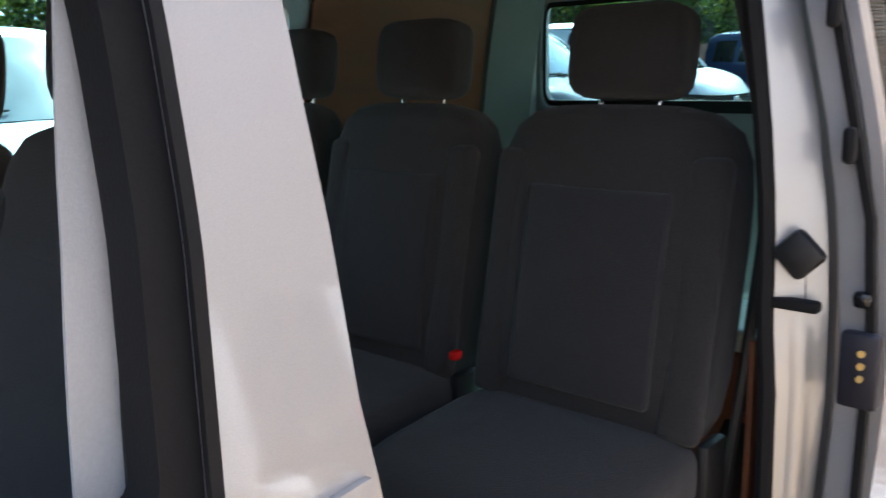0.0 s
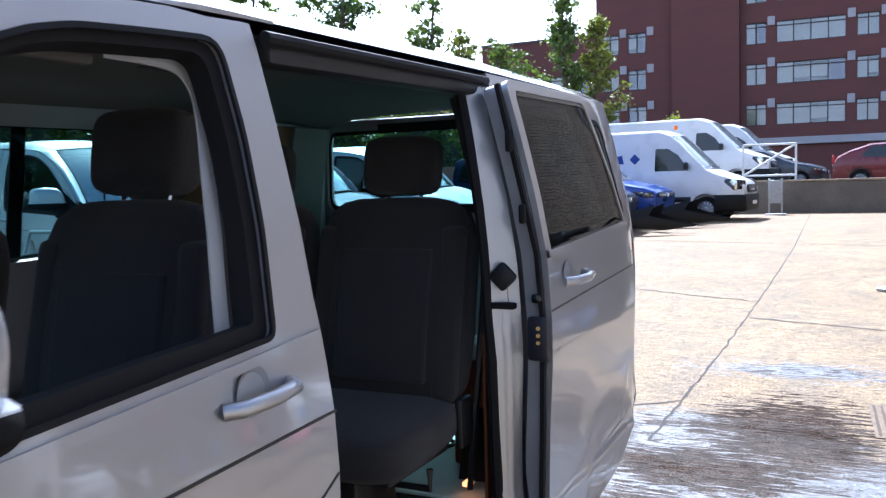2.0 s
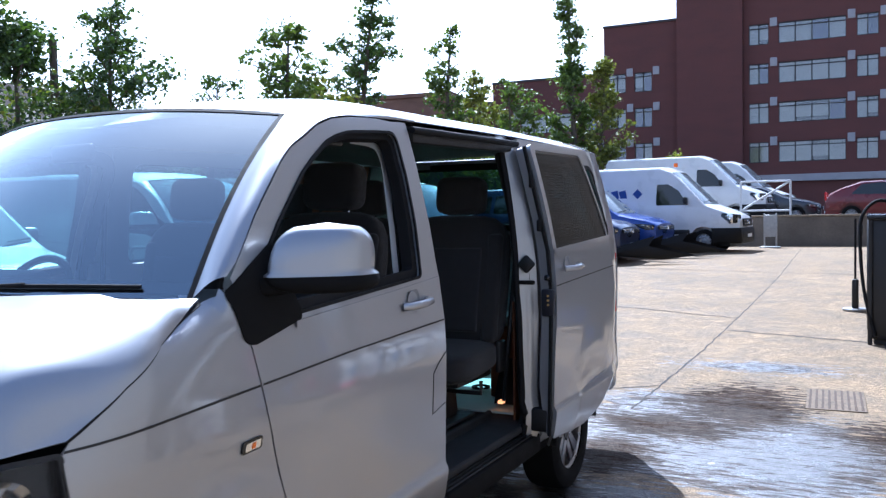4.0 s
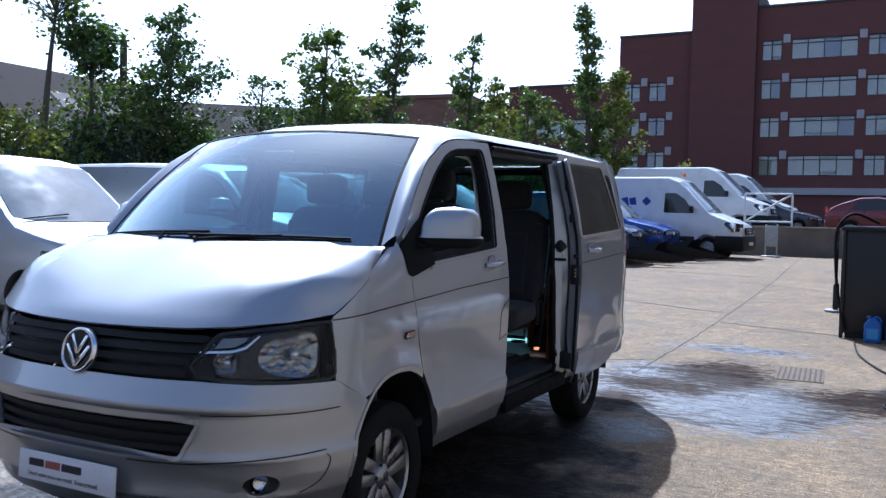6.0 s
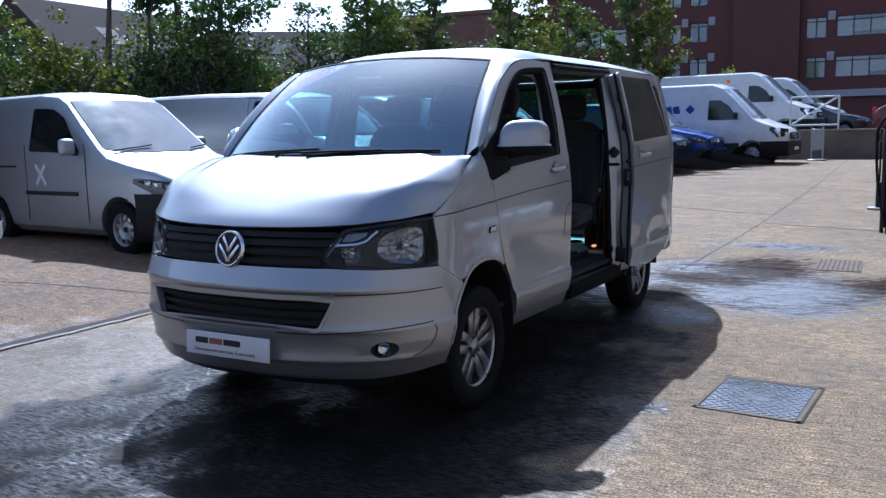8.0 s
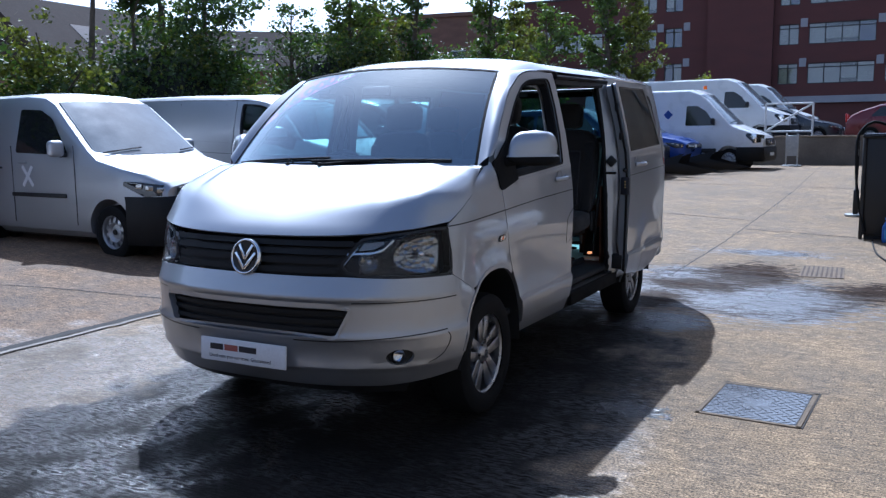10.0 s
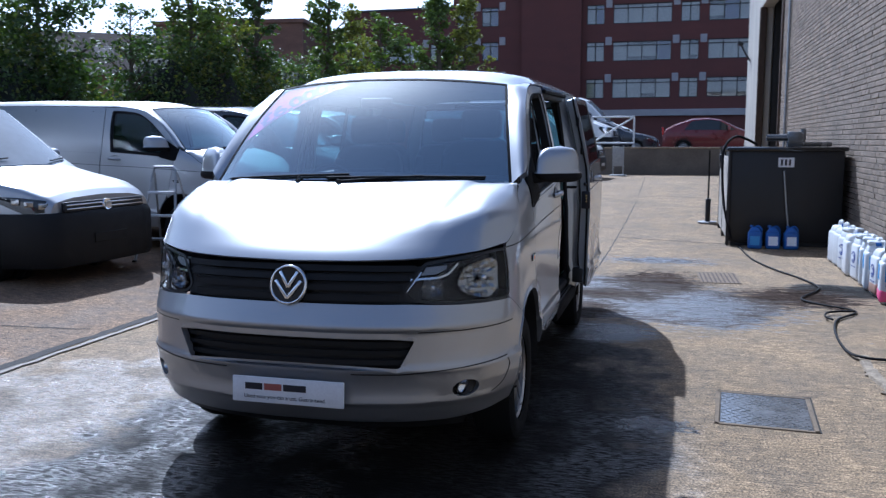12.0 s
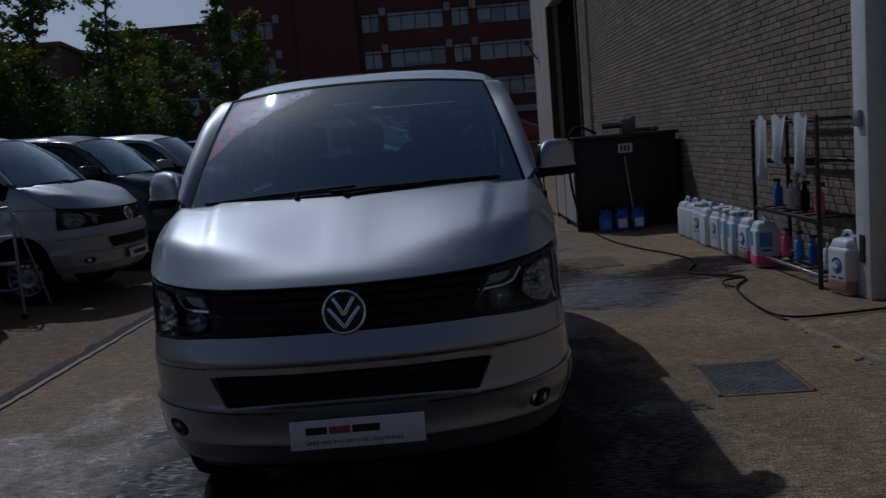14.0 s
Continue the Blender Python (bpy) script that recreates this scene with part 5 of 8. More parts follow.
# ---- the yard ----
def gz(x, y):
    """Height of the yard: level round the van, rising a little behind it and beyond the gully."""
    k = min(y, 24.0) - 8.0
    up = 0.02 * (k if k > 6 else math.log1p(math.exp(k)))
    return up + 0.08 * min(max(0.0, -2.95 - x), 3.0)


def yard_material():
    m = bpy.data.materials.new("yard_concrete")
    m.use_nodes = True
    t = m.node_tree
    b = t.nodes["Principled BSDF"]
    co = t.nodes.new("ShaderNodeTexCoord")

    def noise_at(scale, detail=6, stretch=(1, 1, 1), rough=0.55):
        mp = t.nodes.new("ShaderNodeMapping")
        mp.inputs["Scale"].default_value = stretch
        t.links.new(co.outputs["Object"], mp.inputs["Vector"])
        n = t.nodes.new("ShaderNodeTexNoise")
        n.inputs["Scale"].default_value, n.inputs["Detail"].default_value, n.inputs["Roughness"].default_value = scale, detail, rough
        t.links.new(mp.outputs[0], n.inputs["Vector"])
        return n.outputs[0]

    def op(kind, a, c, clamp=False):
        k = t.nodes.new("ShaderNodeMath")
        k.operation, k.use_clamp = kind, clamp
        for i, v in enumerate((a, c)):
            if isinstance(v, (int, float)):
                k.inputs[i].default_value = v
            else:
                t.links.new(v, k.inputs[i])
        return k.outputs[0]

    def ramp(src, a, c, lo=0.0, hi=1.0):
        r = t.nodes.new("ShaderNodeMapRange")
        r.interpolation_type = "SMOOTHSTEP"
        r.inputs["From Min"].default_value, r.inputs["From Max"].default_value = a, c
        r.inputs["To Min"].default_value, r.inputs["To Max"].default_value = lo, hi
        t.links.new(src, r.inputs["Value"])
        return r.outputs[0]

    def puddle(cx, cy, rx, ry, wobble, n):
        mp = t.nodes.new("ShaderNodeMapping")
        mp.vector_type = "TEXTURE"
        mp.inputs["Location"].default_value = (cx, cy, 0)
        mp.inputs["Scale"].default_value = (rx, ry, 1000)
        t.links.new(co.outputs["Object"], mp.inputs["Vector"])
        ln = t.nodes.new("ShaderNodeVectorMath")
        ln.operation = "LENGTH"
        t.links.new(mp.outputs[0], ln.inputs[0])
        return op("ADD", op("SUBTRACT", 1.0, ln.outputs["Value"]), op("MULTIPLY", op("SUBTRACT", n, 0.5), wobble))

    big, mid, fine, grit = noise_at(0.35), noise_at(2.2, 8), noise_at(14, 8, rough=0.7), noise_at(85, 4)
    brush = noise_at(1.0, 6, (3.5, 34, 1), 0.65)
    comb = noise_at(1.0, 5, (7, 85, 1), 0.65)
    sweep = noise_at(1.0, 7, (1.1, 4.5, 1), 0.65)
    stone = noise_at(45, 2)
    dash = noise_at(1.0, 5, (4.5, 24, 1), 0.6)

    def union(some):
        out = some[0]
        for w in some[1:]:
            out = op("MAXIMUM", out, w)
        return out
    # standing water by the rear wheel, painted sky sheen, broken up by brushed ridges
    spill = union([puddle(1.65, 4.15, 1.12, 1.05, 0.8, sweep), puddle(0.7, 4.0, 0.5, 0.85, 1.0, sweep), op("SUBTRACT", puddle(1.2, 5.1, 0.85, 0.75, 1.4, sweep), 0.05), op("SUBTRACT", puddle(1.5, 7.2, 0.9, 0.4, 1.4, dash), 0.32)])
    silt = union([puddle(1.12, 4.6, 0.62, 0.42, 3.6, dash), puddle(1.5, 5.45, 0.55, 0.85, 3.6, dash), puddle(2.9, 4.75, 0.66, 0.62, 3.4, dash), puddle(0.9, 3.75, 0.3, 0.5, 3.6, dash)])
    score = op("ADD", op("MINIMUM", spill, 0.5), op("ADD", op("MULTIPLY", op("SUBTRACT", dash, 0.5), 3.2), op("MULTIPLY", op("SUBTRACT", sweep, 0.5), 1.5)))
    fibre = noise_at(1.0, 4, (7, 55, 1), 0.65)
    silted = ramp(silt, -0.05, 0.25)
    sky_film = op("MULTIPLY", ramp(op("ADD", score, op("MULTIPLY", op("SUBTRACT", fibre, 0.5), 2.4)), 0.0, 0.34), op("SUBTRACT", 1.0, op("MULTIPLY", silted, 0.75)))
    inside = op("MAXIMUM", ramp(spill, 0.0, 0.16), ramp(silt, 0.0, 0.2))
    mud = op("MULTIPLY", inside, op("SUBTRACT", 1.0, sky_film))
    film = op("MAXIMUM", sky_film, ramp(op("MAXIMUM", puddle(1.6, 0.42, 0.22, 0.14, 3.2, fine), puddle(1.15, 2.75, 0.45, 0.4, 2.2, dash)), 0.02, 0.14))
    # damp ground under and in front of the van, blackened to deepen its shadow
    damp_shade = [puddle(0.1, -0.3, 1.8, 4.6, 0.9, mid), puddle(3.4, 5.3, 0.6, 0.5, 1.2, sweep)]
    soaked_shade = op("MAXIMUM", ramp(union(damp_shade), 0.0, 0.3), op("MAXIMUM", inside, film))
    right = op("MULTIPLY", ramp(puddle(1.4, -0.5, 0.5, 1.7, 1.2, fine), 0.0, 0.3), 0.7)
    splash = ramp(puddle(-1.5, -1.0, 2.1, 2.6, 1.0, mid), 0.0, 0.3)
    wet = op("MAXIMUM", soaked_shade, op("MULTIPLY", splash, 0.4))
    ripple = noise_at(1.0, 4, (16, 62, 1), 0.65)
    sheen = op("MULTIPLY", op("MULTIPLY", op("MAXIMUM", op("MULTIPLY", wet, 0.4), op("MAXIMUM", splash, right)), ramp(mid, 0.36, 0.6)), op("SUBTRACT", 1.0, silted))
    sep = t.nodes.new("ShaderNodeSeparateXYZ")
    t.links.new(co.outputs["Object"], sep.inputs[0])
    beyond = ramp(sep.outputs["X"], -2.98, -2.9, 1.0, 0.0)
    mixc = t.nodes.new("ShaderNodeMix")
    mixc.data_type = "RGBA"
    mixc.inputs["A"].default_value, mixc.inputs["B"].default_value = (0.305, 0.216, 0.122, 1), (0.24, 0.157, 0.09, 1)
    t.links.new(beyond, mixc.inputs["Factor"])
    pits = noise_at(62, 3, (1, 1.6, 1))
    # pale blue-grey colour paints the sky's reflection on the water
    sky_tint = t.nodes.new("ShaderNodeMix")
    sky_tint.data_type = "RGBA"
    sky_tint.inputs["B"].default_value = (0.2, 0.22, 0.255, 1)
    t.links.new(sky_film, sky_tint.inputs["Factor"])
    t.links.new(mixc.outputs["Result"], sky_tint.inputs["A"])
    mixm = t.nodes.new("ShaderNodeMix")
    mixm.data_type = "RGBA"
    mixm.inputs["B"].default_value = (0.19, 0.112, 0.068, 1)
    t.links.new(mud, mixm.inputs["Factor"])
    t.links.new(sky_tint.outputs["Result"], mixm.inputs["A"])
    value = op("MULTIPLY", ramp(big, 0.3, 0.7, 0.86, 1.12), ramp(mid, 0.3, 0.72, 0.72, 1.16))
    value = op("MULTIPLY", value, ramp(fine, 0.32, 0.68, 0.68, 1.2))
    value = op("MULTIPLY", value, op("MULTIPLY", op("MULTIPLY", ramp(brush, 0.3, 0.7, 0.8, 1.12), ramp(comb, 0.34, 0.66, 0.66, 1.22)), ramp(ripple, 0.34, 0.66, 0.82, 1.14)))
    value = op("MULTIPLY", value, ramp(grit, 0.36, 0.64, 0.48, 1.46))
    value = op("MULTIPLY", value, ramp(pits, 0.37, 0.45, 0.42, 1.0))
    value = op("MULTIPLY", value, ramp(stone, 0.6, 0.7, 1.0, 1.4))
    # 0.045 goes darker than damp alone, painting in the van's shadow
    value = op("MULTIPLY", value, op("MAXIMUM", ramp(wet, 0.0, 1.0, 1.0, 0.045), op("MAXIMUM", op("MULTIPLY", sky_film, 0.8), op("MULTIPLY", inside, 0.4))))
    h = t.nodes.new("ShaderNodeHueSaturation")
    t.links.new(mixm.outputs["Result"], h.inputs["Color"])
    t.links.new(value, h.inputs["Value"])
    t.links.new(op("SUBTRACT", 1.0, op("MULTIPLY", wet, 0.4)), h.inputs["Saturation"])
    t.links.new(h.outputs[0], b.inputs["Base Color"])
    dry = ramp(mid, 0.3, 0.7, 0.75, 0.92)
    rough = op("MULTIPLY", dry, op("SUBTRACT", 1.0, op("MULTIPLY", wet, 0.12)))
    rough = op("SUBTRACT", rough, op("MULTIPLY", op("MULTIPLY", sheen, ramp(ripple, 0.34, 0.56)), 0.64))
    rough = op("SUBTRACT", rough, op("MULTIPLY", film, 0.3))
    rough = op("MAXIMUM", rough, op("ADD", 0.22, op("MULTIPLY", op("SUBTRACT", silted, sky_film), 0.7)))
    t.links.new(rough, b.inputs["Roughness"])
    glint = op("MULTIPLY", sheen, ramp(ripple, 0.42, 0.58))
    shine = op("MAXIMUM", film, op("MULTIPLY", glint, 0.9))
    t.links.new(op("ADD", op("SUBTRACT", 0.5, op("MULTIPLY", wet, 0.42)), op("SUBTRACT", op("MULTIPLY", shine, 0.55), op("MULTIPLY", silted, 0.12))), b.inputs["Specular IOR Level"])
    bump = t.nodes.new("ShaderNodeBump")
    bump.inputs["Distance"].default_value = 0.014
    t.links.new(op("SUBTRACT", 1.0, op("MAXIMUM", op("MULTIPLY", film, 0.2), op("MULTIPLY", op("MAXIMUM", splash, right), 0.5))), bump.inputs["Strength"])
    t.links.new(op("ADD", op("ADD", op("MULTIPLY", brush, 0.6), op("MULTIPLY", comb, 0.6)), op("ADD", op("MULTIPLY", fine, 0.35), op("MULTIPLY", grit, 0.3))), bump.inputs["Height"])
    t.links.new(bump.outputs[0], b.inputs["Normal"])
    return m


XS = sorted(set([-400, -150, -60, -30] + list(np.arange(-20, -3, 1.0)) + [-5.95, -2.95] + list(np.arange(-3, 6, 0.5)) + [6, 10, 20, 60, 150, 400]))
YS = sorted(set([-400, -150, -60, -20] + list(np.arange(-10, 30, 1.0)) + list(np.arange(30, 60, 3)) + [60, 80, 150, 400]))
vs = [(x, y, gz(x, y)) for x in XS for y in YS]
k = len(YS)
fs = [(i * k + j, (i + 1) * k + j, (i + 1) * k + j + 1, i * k + j + 1) for i in range(len(XS) - 1) for j in range(k - 1)]
ground = mk("ground", vs, fs, yard_material(), None, "worn brushed yard concrete with wet patches, painted van shade and sky sheen", 80, "concrete yard", "structure")
M["joint"] = mat("dirt_filled_joint", (0.035, 0.03, 0.026), 0.9, 0, 0.4, 12, 0.3, 80, 0.5, 90)
M["lime"] = mat("pale_channel_concrete", (0.24, 0.215, 0.18), 0.8, 0, 0.35, 3, 0.2, 40, 0.4, 50)
M["iron"] = mat("worn_cast_iron", (0.2, 0.205, 0.21), 0.24, 0.7, 0.35, 6, 0.25, 60, 0.3, 80)
M["rubble"] = mat("broken_concrete", (0.235, 0.19, 0.135), 0.9, 0, 0.4, 9, 0.4, 60, 0.8, 40)
M["wetplate"] = mat("wet_iron_plate", (0.11, 0.112, 0.116), 0.16, 0.0, 0.3, 6, 0.2, 60, 0.04, 40, rvar=0.08, spec=1.0)
M["silt"] = mat("drain_silt", (0.15, 0.112, 0.075), 0.9, 0, 0.4, 12, 0.3, 60, 0.4, 60)
M["rust"] = mat("rusty_iron", (0.07, 0.045, 0.03), 0.8, 0.2, 0.4, 9, 0.3, 60, 0.4, 80)


def ground_line(name, pts, width, material, label, rough=0.4, seed=1, lift=0.003, parent=None):
    rnd = random.Random(seed)
    line = []
    for (x0, y0), (x1, y1) in zip(pts, pts[1:]):
        n = max(2, int(math.hypot(x1 - x0, y1 - y0) / 0.12))
        for i in range(n):
            t = i / n
            line.append((x0 + (x1 - x0) * t, y0 + (y1 - y0) * t))
    line.append(pts[-1])
    vs, fs = [], []
    for i, (x, y) in enumerate(line):
        a, c = line[max(i - 1, 0)], line[min(i + 1, len(line) - 1)]
        d = Vector((c[0] - a[0], c[1] - a[1])).normalized()
        n = Vector((-d.y, d.x))
        off = (rnd.random() - 0.5) * width * rough * 2
        for s in (-1, 1):
            w = width / 2 * (1 + (rnd.random() - 0.5) * rough * 1.6)
            p = (x + n.x * (s * w + off), y + n.y * (s * w + off))
            vs.append((*p, gz(*p) + lift))
    fs = [(2 * i, 2 * i + 1, 2 * i + 3, 2 * i + 2)[::-1] for i in range(len(line) - 1)]
    return mk(name, vs, fs, material, parent, label, 0, "joint", "structure")


ground_line("ground_joint", [(0.74, 5.0), (0.80, 7.5), (0.85, 13.0), (0.86, 17.0), (0.80, 22.0), (0.74, 27.0)], 0.017, M["joint"], "dark cracked joint in the concrete", 0.6, 3)
ground_line("ground_joint", [(0.86, 9.6), (1.7, 9.32), (2.55, 9.06)], 0.05, M["joint"], "dark cracked joint in the concrete", 0.45, 4)
ground_line("ground_joint", [(-1.8, 11.85), (-0.4, 11.25), (0.84, 10.72)], 0.05, M["joint"], "dark cracked joint in the concrete", 0.6, 5)
ground_line("ground_joint", [(-2.7, 18.5), (-1.8, 18.32), (0.8, 17.86), (2.6, 17.5)], 0.04, M["joint"], "dark cracked joint in the concrete", 0.4, 6)
ground_line("ground_joint", [(-2.7, 5.3), (0.3, 5.66), (0.76, 5.98)], 0.03, M["joint"], "dark cracked joint in the concrete", 0.5, 7)
ground_line("ground_joint", [(-6.0, 0.4), (-4.2, 1.3), (-3.1, 1.7)], 0.02, M["joint"], "dark cracked joint in the concrete", 1.0, 8)
# the drainage channel beside the van
ground_line("channel_edge", [(-2.86, -9.0), (-2.82, 0.0), (-2.76, 6.0), (-2.7, 13.0)], 0.05, M["lime"], "worn pale concrete channel edge", 0.22, 11, 0.012)
ground_line("channel_gap", [(-2.97, -9.0), (-2.93, 0.0), (-2.87, 6.0), (-2.81, 13.0)], 0.1, M["joint"], "dark drainage channel slot", 0.2, 12, 0.006)

# inspection cover in its frame
mh = thing("manhole_cover", "wet iron manhole cover with raised tread, set in concrete", "manhole cover", pose(2.21, 0.84, gz(2.2, 0.84) - 0.003, 0, 0, -3.5) @ Matrix.Diagonal((0.92, 0.92, 1, 1)))
fr = bmesh.new()
for sx, sy, px, py in ((0.6, 0.03, 0, 0.35), (0.6, 0.03, 0, -0.35), (0.03, 0.73, 0.285, 0), (0.03, 0.73, -0.285, 0)):
    rbox((sx, sy, 0.02), 0.004, 1, (px, py, 0), (0, 0, 0), fr)
part("cover_frame", fr, mat("worn_frame_concrete", (0.15, 0.113, 0.075), 0.9, 0, 0.3, 8, 0.2, 60, 0.5, 60), mh, "pale worn frame")
part("cover_gap", rbox((0.598, 0.75, 0.012), 0.002, 1, (0.012, 0.014, 0.0)), M["joint"], mh, "dark dirt-filled gap")
part("cover_plate", rbox((0.535, 0.665, 0.014), 0.004, 1, (0, 0, 0)), M["wetplate"], mh, "wet iron cover plate")
tread = bmesh.new()
for i in range(17):
    for j in range(21):
        if (i + j) % 2 == 0 and not (abs(i - 8) < 3 and abs(j - 10) < 3):
            rbox((0.034, 0.009, 0.005), 0, 1, (-0.248 + i * 0.031, -0.315 + j * 0.0315, 0.007), (0, 0, 45 if j % 4 < 2 else -45), tread)
tr = part("tread_pattern", tread, M["wetplate"], mh, "", 0)
tagged(tr, kind="stuff")
part("cover_badge", rbox((0.15, 0.15, 0.004), 0.002, 1, (0, 0, 0.007)), M["wetplate"], mh)
# drain grate by the wet patch
dg = thing("drain_grate", "dirt-filled drain grate sunk in wet concrete", "drain", pose(2.2, 5.9, gz(2.2, 5.9) + 0.004, 0, 0, 2))
part("grate_frame", rbox((0.44, 0.8, 0.008), 0.003, 1), M["silt"], dg)
for i in range(9):
    part("grate_bar", rbox((0.018, 0.74, 0.006), 0.002, 1, (-0.19 + i * 0.0475, 0, 0.003)), M["rust"], dg)

# broken edge of the raised strip along the building
rnd = random.Random(21)
ys = np.arange(-9, 2.35, 0.06)
edge = [(2.99 + 0.012 * rnd.random() + 0.03 * math.sin(y * 2.3) + 0.012 * math.sin(y * 9.1 + 1), y) for y in ys]
vs, rim_vs = [], []
for x, y in edge:
    h, w = gz(x, y), 0.085 + 0.03 * math.sin(y * 3.1) + 0.02 * math.sin(y * 7.7 + 1) + 0.012 * rnd.random()
    rim_vs += [(x, y, h - 0.01), (x + 0.012, y, h + 0.012 + 0.012 * rnd.random()), (x + w * 0.5, y, h + 0.022 + 0.008 * rnd.random()), (x + w, y, h + 0.018)]
    vs += [(x + 0.03, y, h - 0.01), (x + 0.04, y, h + 0.0185), (4.2, y, gz(4, y) + 0.022)]
fs = [(3 * i + j, 3 * i + j + 1, 3 * i + j + 4, 3 * i + j + 3)[::-1] for i in range(len(edge) - 1) for j in range(2)]
fs.append((3 * len(edge) - 3, 3 * len(edge) - 2, 3 * len(edge) - 1))
walkway = mk("pavement", vs, fs, ground.data.materials[0], None, "worn concrete strip along the building", 30, "pavement", "structure")
fs = [(4 * i + j, 4 * i + j + 1, 4 * i + j + 5, 4 * i + j + 4)[::-1] for i in range(len(edge) - 1) for j in range(3)]
mk("broken_edge", rim_vs, fs, M["rubble"], walkway, "crumbled pale edge")
for i in range(15):
    y = -2.0 + 4.2 * rnd.random()
    x = 2.94 + 0.1 * rnd.random()
    b = bmesh.new()
    bmesh.ops.create_icosphere(b, subdivisions=1, radius=0.014 + 0.022 * rnd.random() ** 2)
    for v in b.verts:
        v.co *= 0.7 + 0.5 * rnd.random()
        v.co.z *= 0.55
    lump = part("concrete_lump", b, M["rubble"], None, "small broken lump of pale concrete", 0, "rubble")
    lump.matrix_basis = pose(x, y, gz(x, y) + 0.006, 0, 0, 360 * rnd.random())
    tagged(lump, group="rubble along the broken edge")

# ---- vans parked across the gully ----
van("silver panel van with black side window, parked on dry concrete", M["silver_b"], pose(-4.41, 6.33, 0.12, 0, 0, 86.8), False, "vans parked in a row", wheels="steel")
van("dark grey panel van parked beside a silver one", M["darkgrey"], pose(-4.25, 8.93, 0.14, 0, 0, 86.8), False, "vans parked in a row", wheels="steel")
van("silver panel van parked beyond a dark grey one", M["silver_b"], pose(-4.0, 11.5, 0.16, 0, 0, 87.2), False, "vans parked in a row", wheels="steel")

M["dglass"] = mat("dark_car_glass", (0.012, 0.014, 0.016), 0.04, 0, 0.1, 4, 0.05, 50, rvar=0.02, spec=0.7)
M["pglass"] = mat("pale_reflecting_windscreen", (0.11, 0.135, 0.155), 0.14, 0, 0.15, 4, 0.05, 50, rvar=0.04, spec=1.0, coat=0.4)


class Shape:
    """A closed car body lofted from cross-sections; y to the rear from the front bumper."""

    def __init__(self, length, width, top, belt, low=0.22, tumble=0.14, round_nose=0.16, round_tail=0.05, crown=0.05):
        self.L, self.W, self.top, self.belt, self.low, self.tumble = length, width / 2, top, belt, low, tumble
        self.rn, self.rt, self.crown = round_nose, round_tail, crown

    def z(self, y):
        return float(np.interp(y, [p[0] for p in self.top], [p[1] for p in self.top]))

    def bz(self, y):
        return float(np.interp(y, [p[0] for p in self.belt], [p[1] for p in self.belt]))

    def half(self, y):
        w = self.W
        if y < 0.7:
            w -= self.rn * (1 - y / 0.7) ** 2.2
        if y > self.L - 0.5:
            w -= self.rt * ((y - self.L + 0.5) / 0.5) ** 2
        return w

    def section(self, y):
        w, top = self.half(y), self.z(y)
        b = min(self.bz(y), top - 0.05)
        g = max(0.0, top - b - 0.05)
        wt = w - 0.02 - self.tumble * min(1.0, g / 0.62)
        lo = self.low + (0.1 * (1 - y / 0.25) if y < 0.25 else 0)
        pts = [(w * 0.86, lo), (w * 0.965, lo + 0.08), (w * 0.995, lo + 0.22), (w, (lo + 0.22) * 0.45 + b * 0.55), (w * 0.995, b - 0.04), (w - 0.018, b)]
        for k in (0.25, 0.5, 0.75, 1.0):
            pts.append((w - 0.018 + (wt - w + 0.018) * k, b + g * k))
        pts += [(wt - 0.025, top - 0.018), (wt - 0.08, top), (wt * 0.6, top + self.crown * 0.7), (0.0, top + self.crown)]
        return pts

    def side(self, y, z):
        """x of the flank at y, z."""
        s = self.section(y)[:11]
        return float(np.interp(z, [p[1] for p in s], [p[0] for p in s]))

    def body(self, ny=70):
        ys = sorted(set([0.0, 0.02, 0.06, 0.12, 0.2] + list(np.linspace(0.3, self.L - 0.3, ny)) + [self.L - 0.15, self.L - 0.05, self.L] + [p[0] for p in self.top]))
        vs, fs, n = [], [], 0
        for y in ys:
            s = self.section(y)
            ring = [(x, y, z) for x, z in s] + [(-x, y, z) for x, z in s[-2::-1]]
            n = len(ring)
            vs += ring
        for i in range(len(ys) - 1):
            for j in range(n):
                l = (j + 1) % n
                fs.append((i * n + j, i * n + l, (i + 1) * n + l, (i + 1) * n + j)[::-1])
        fs.append(tuple(range(n)))
        fs.append(tuple((len(ys) - 1) * n + j for j in range(n))[::-1])
        return vs, fs


def cut_arches(vs, fs, places, r, width):
    """Real wheel openings, cut out of the closed body."""
    b = bmesh.new()
    bv = [b.verts.new(v) for v in vs]
    for f in fs:
        b.faces.new([bv[i] for i in f])
    bmesh.ops.recalc_face_normals(b, faces=b.faces)
    me = bpy.data.meshes.new("tmp_body")
    b.to_mesh(me)
    b.free()
    ob = new("tmp_body", me)
    c = bmesh.new()
    for y, s in [(p, s) for p in places for s in (-1, 1)]:
        cyl(r, 0.34, (s * (width / 2 - 0.1), y, r * 0.84), (0, 90, 0), 36, c)
    cm = bpy.data.meshes.new("tmp_cut")
    c.to_mesh(cm)
    c.free()
    cut = new("tmp_cut", cm)
    mod = ob.modifiers.new("cut", "BOOLEAN")
    mod.operation, mod.object, mod.solver = "DIFFERENCE", cut, "EXACT"
    bpy.context.view_layer.update()
    out = bpy.data.meshes.new_from_object(ob.evaluated_get(bpy.context.evaluated_depsgraph_get()))
    bpy.data.objects.remove(ob)
    bpy.data.objects.remove(cut)
    return out


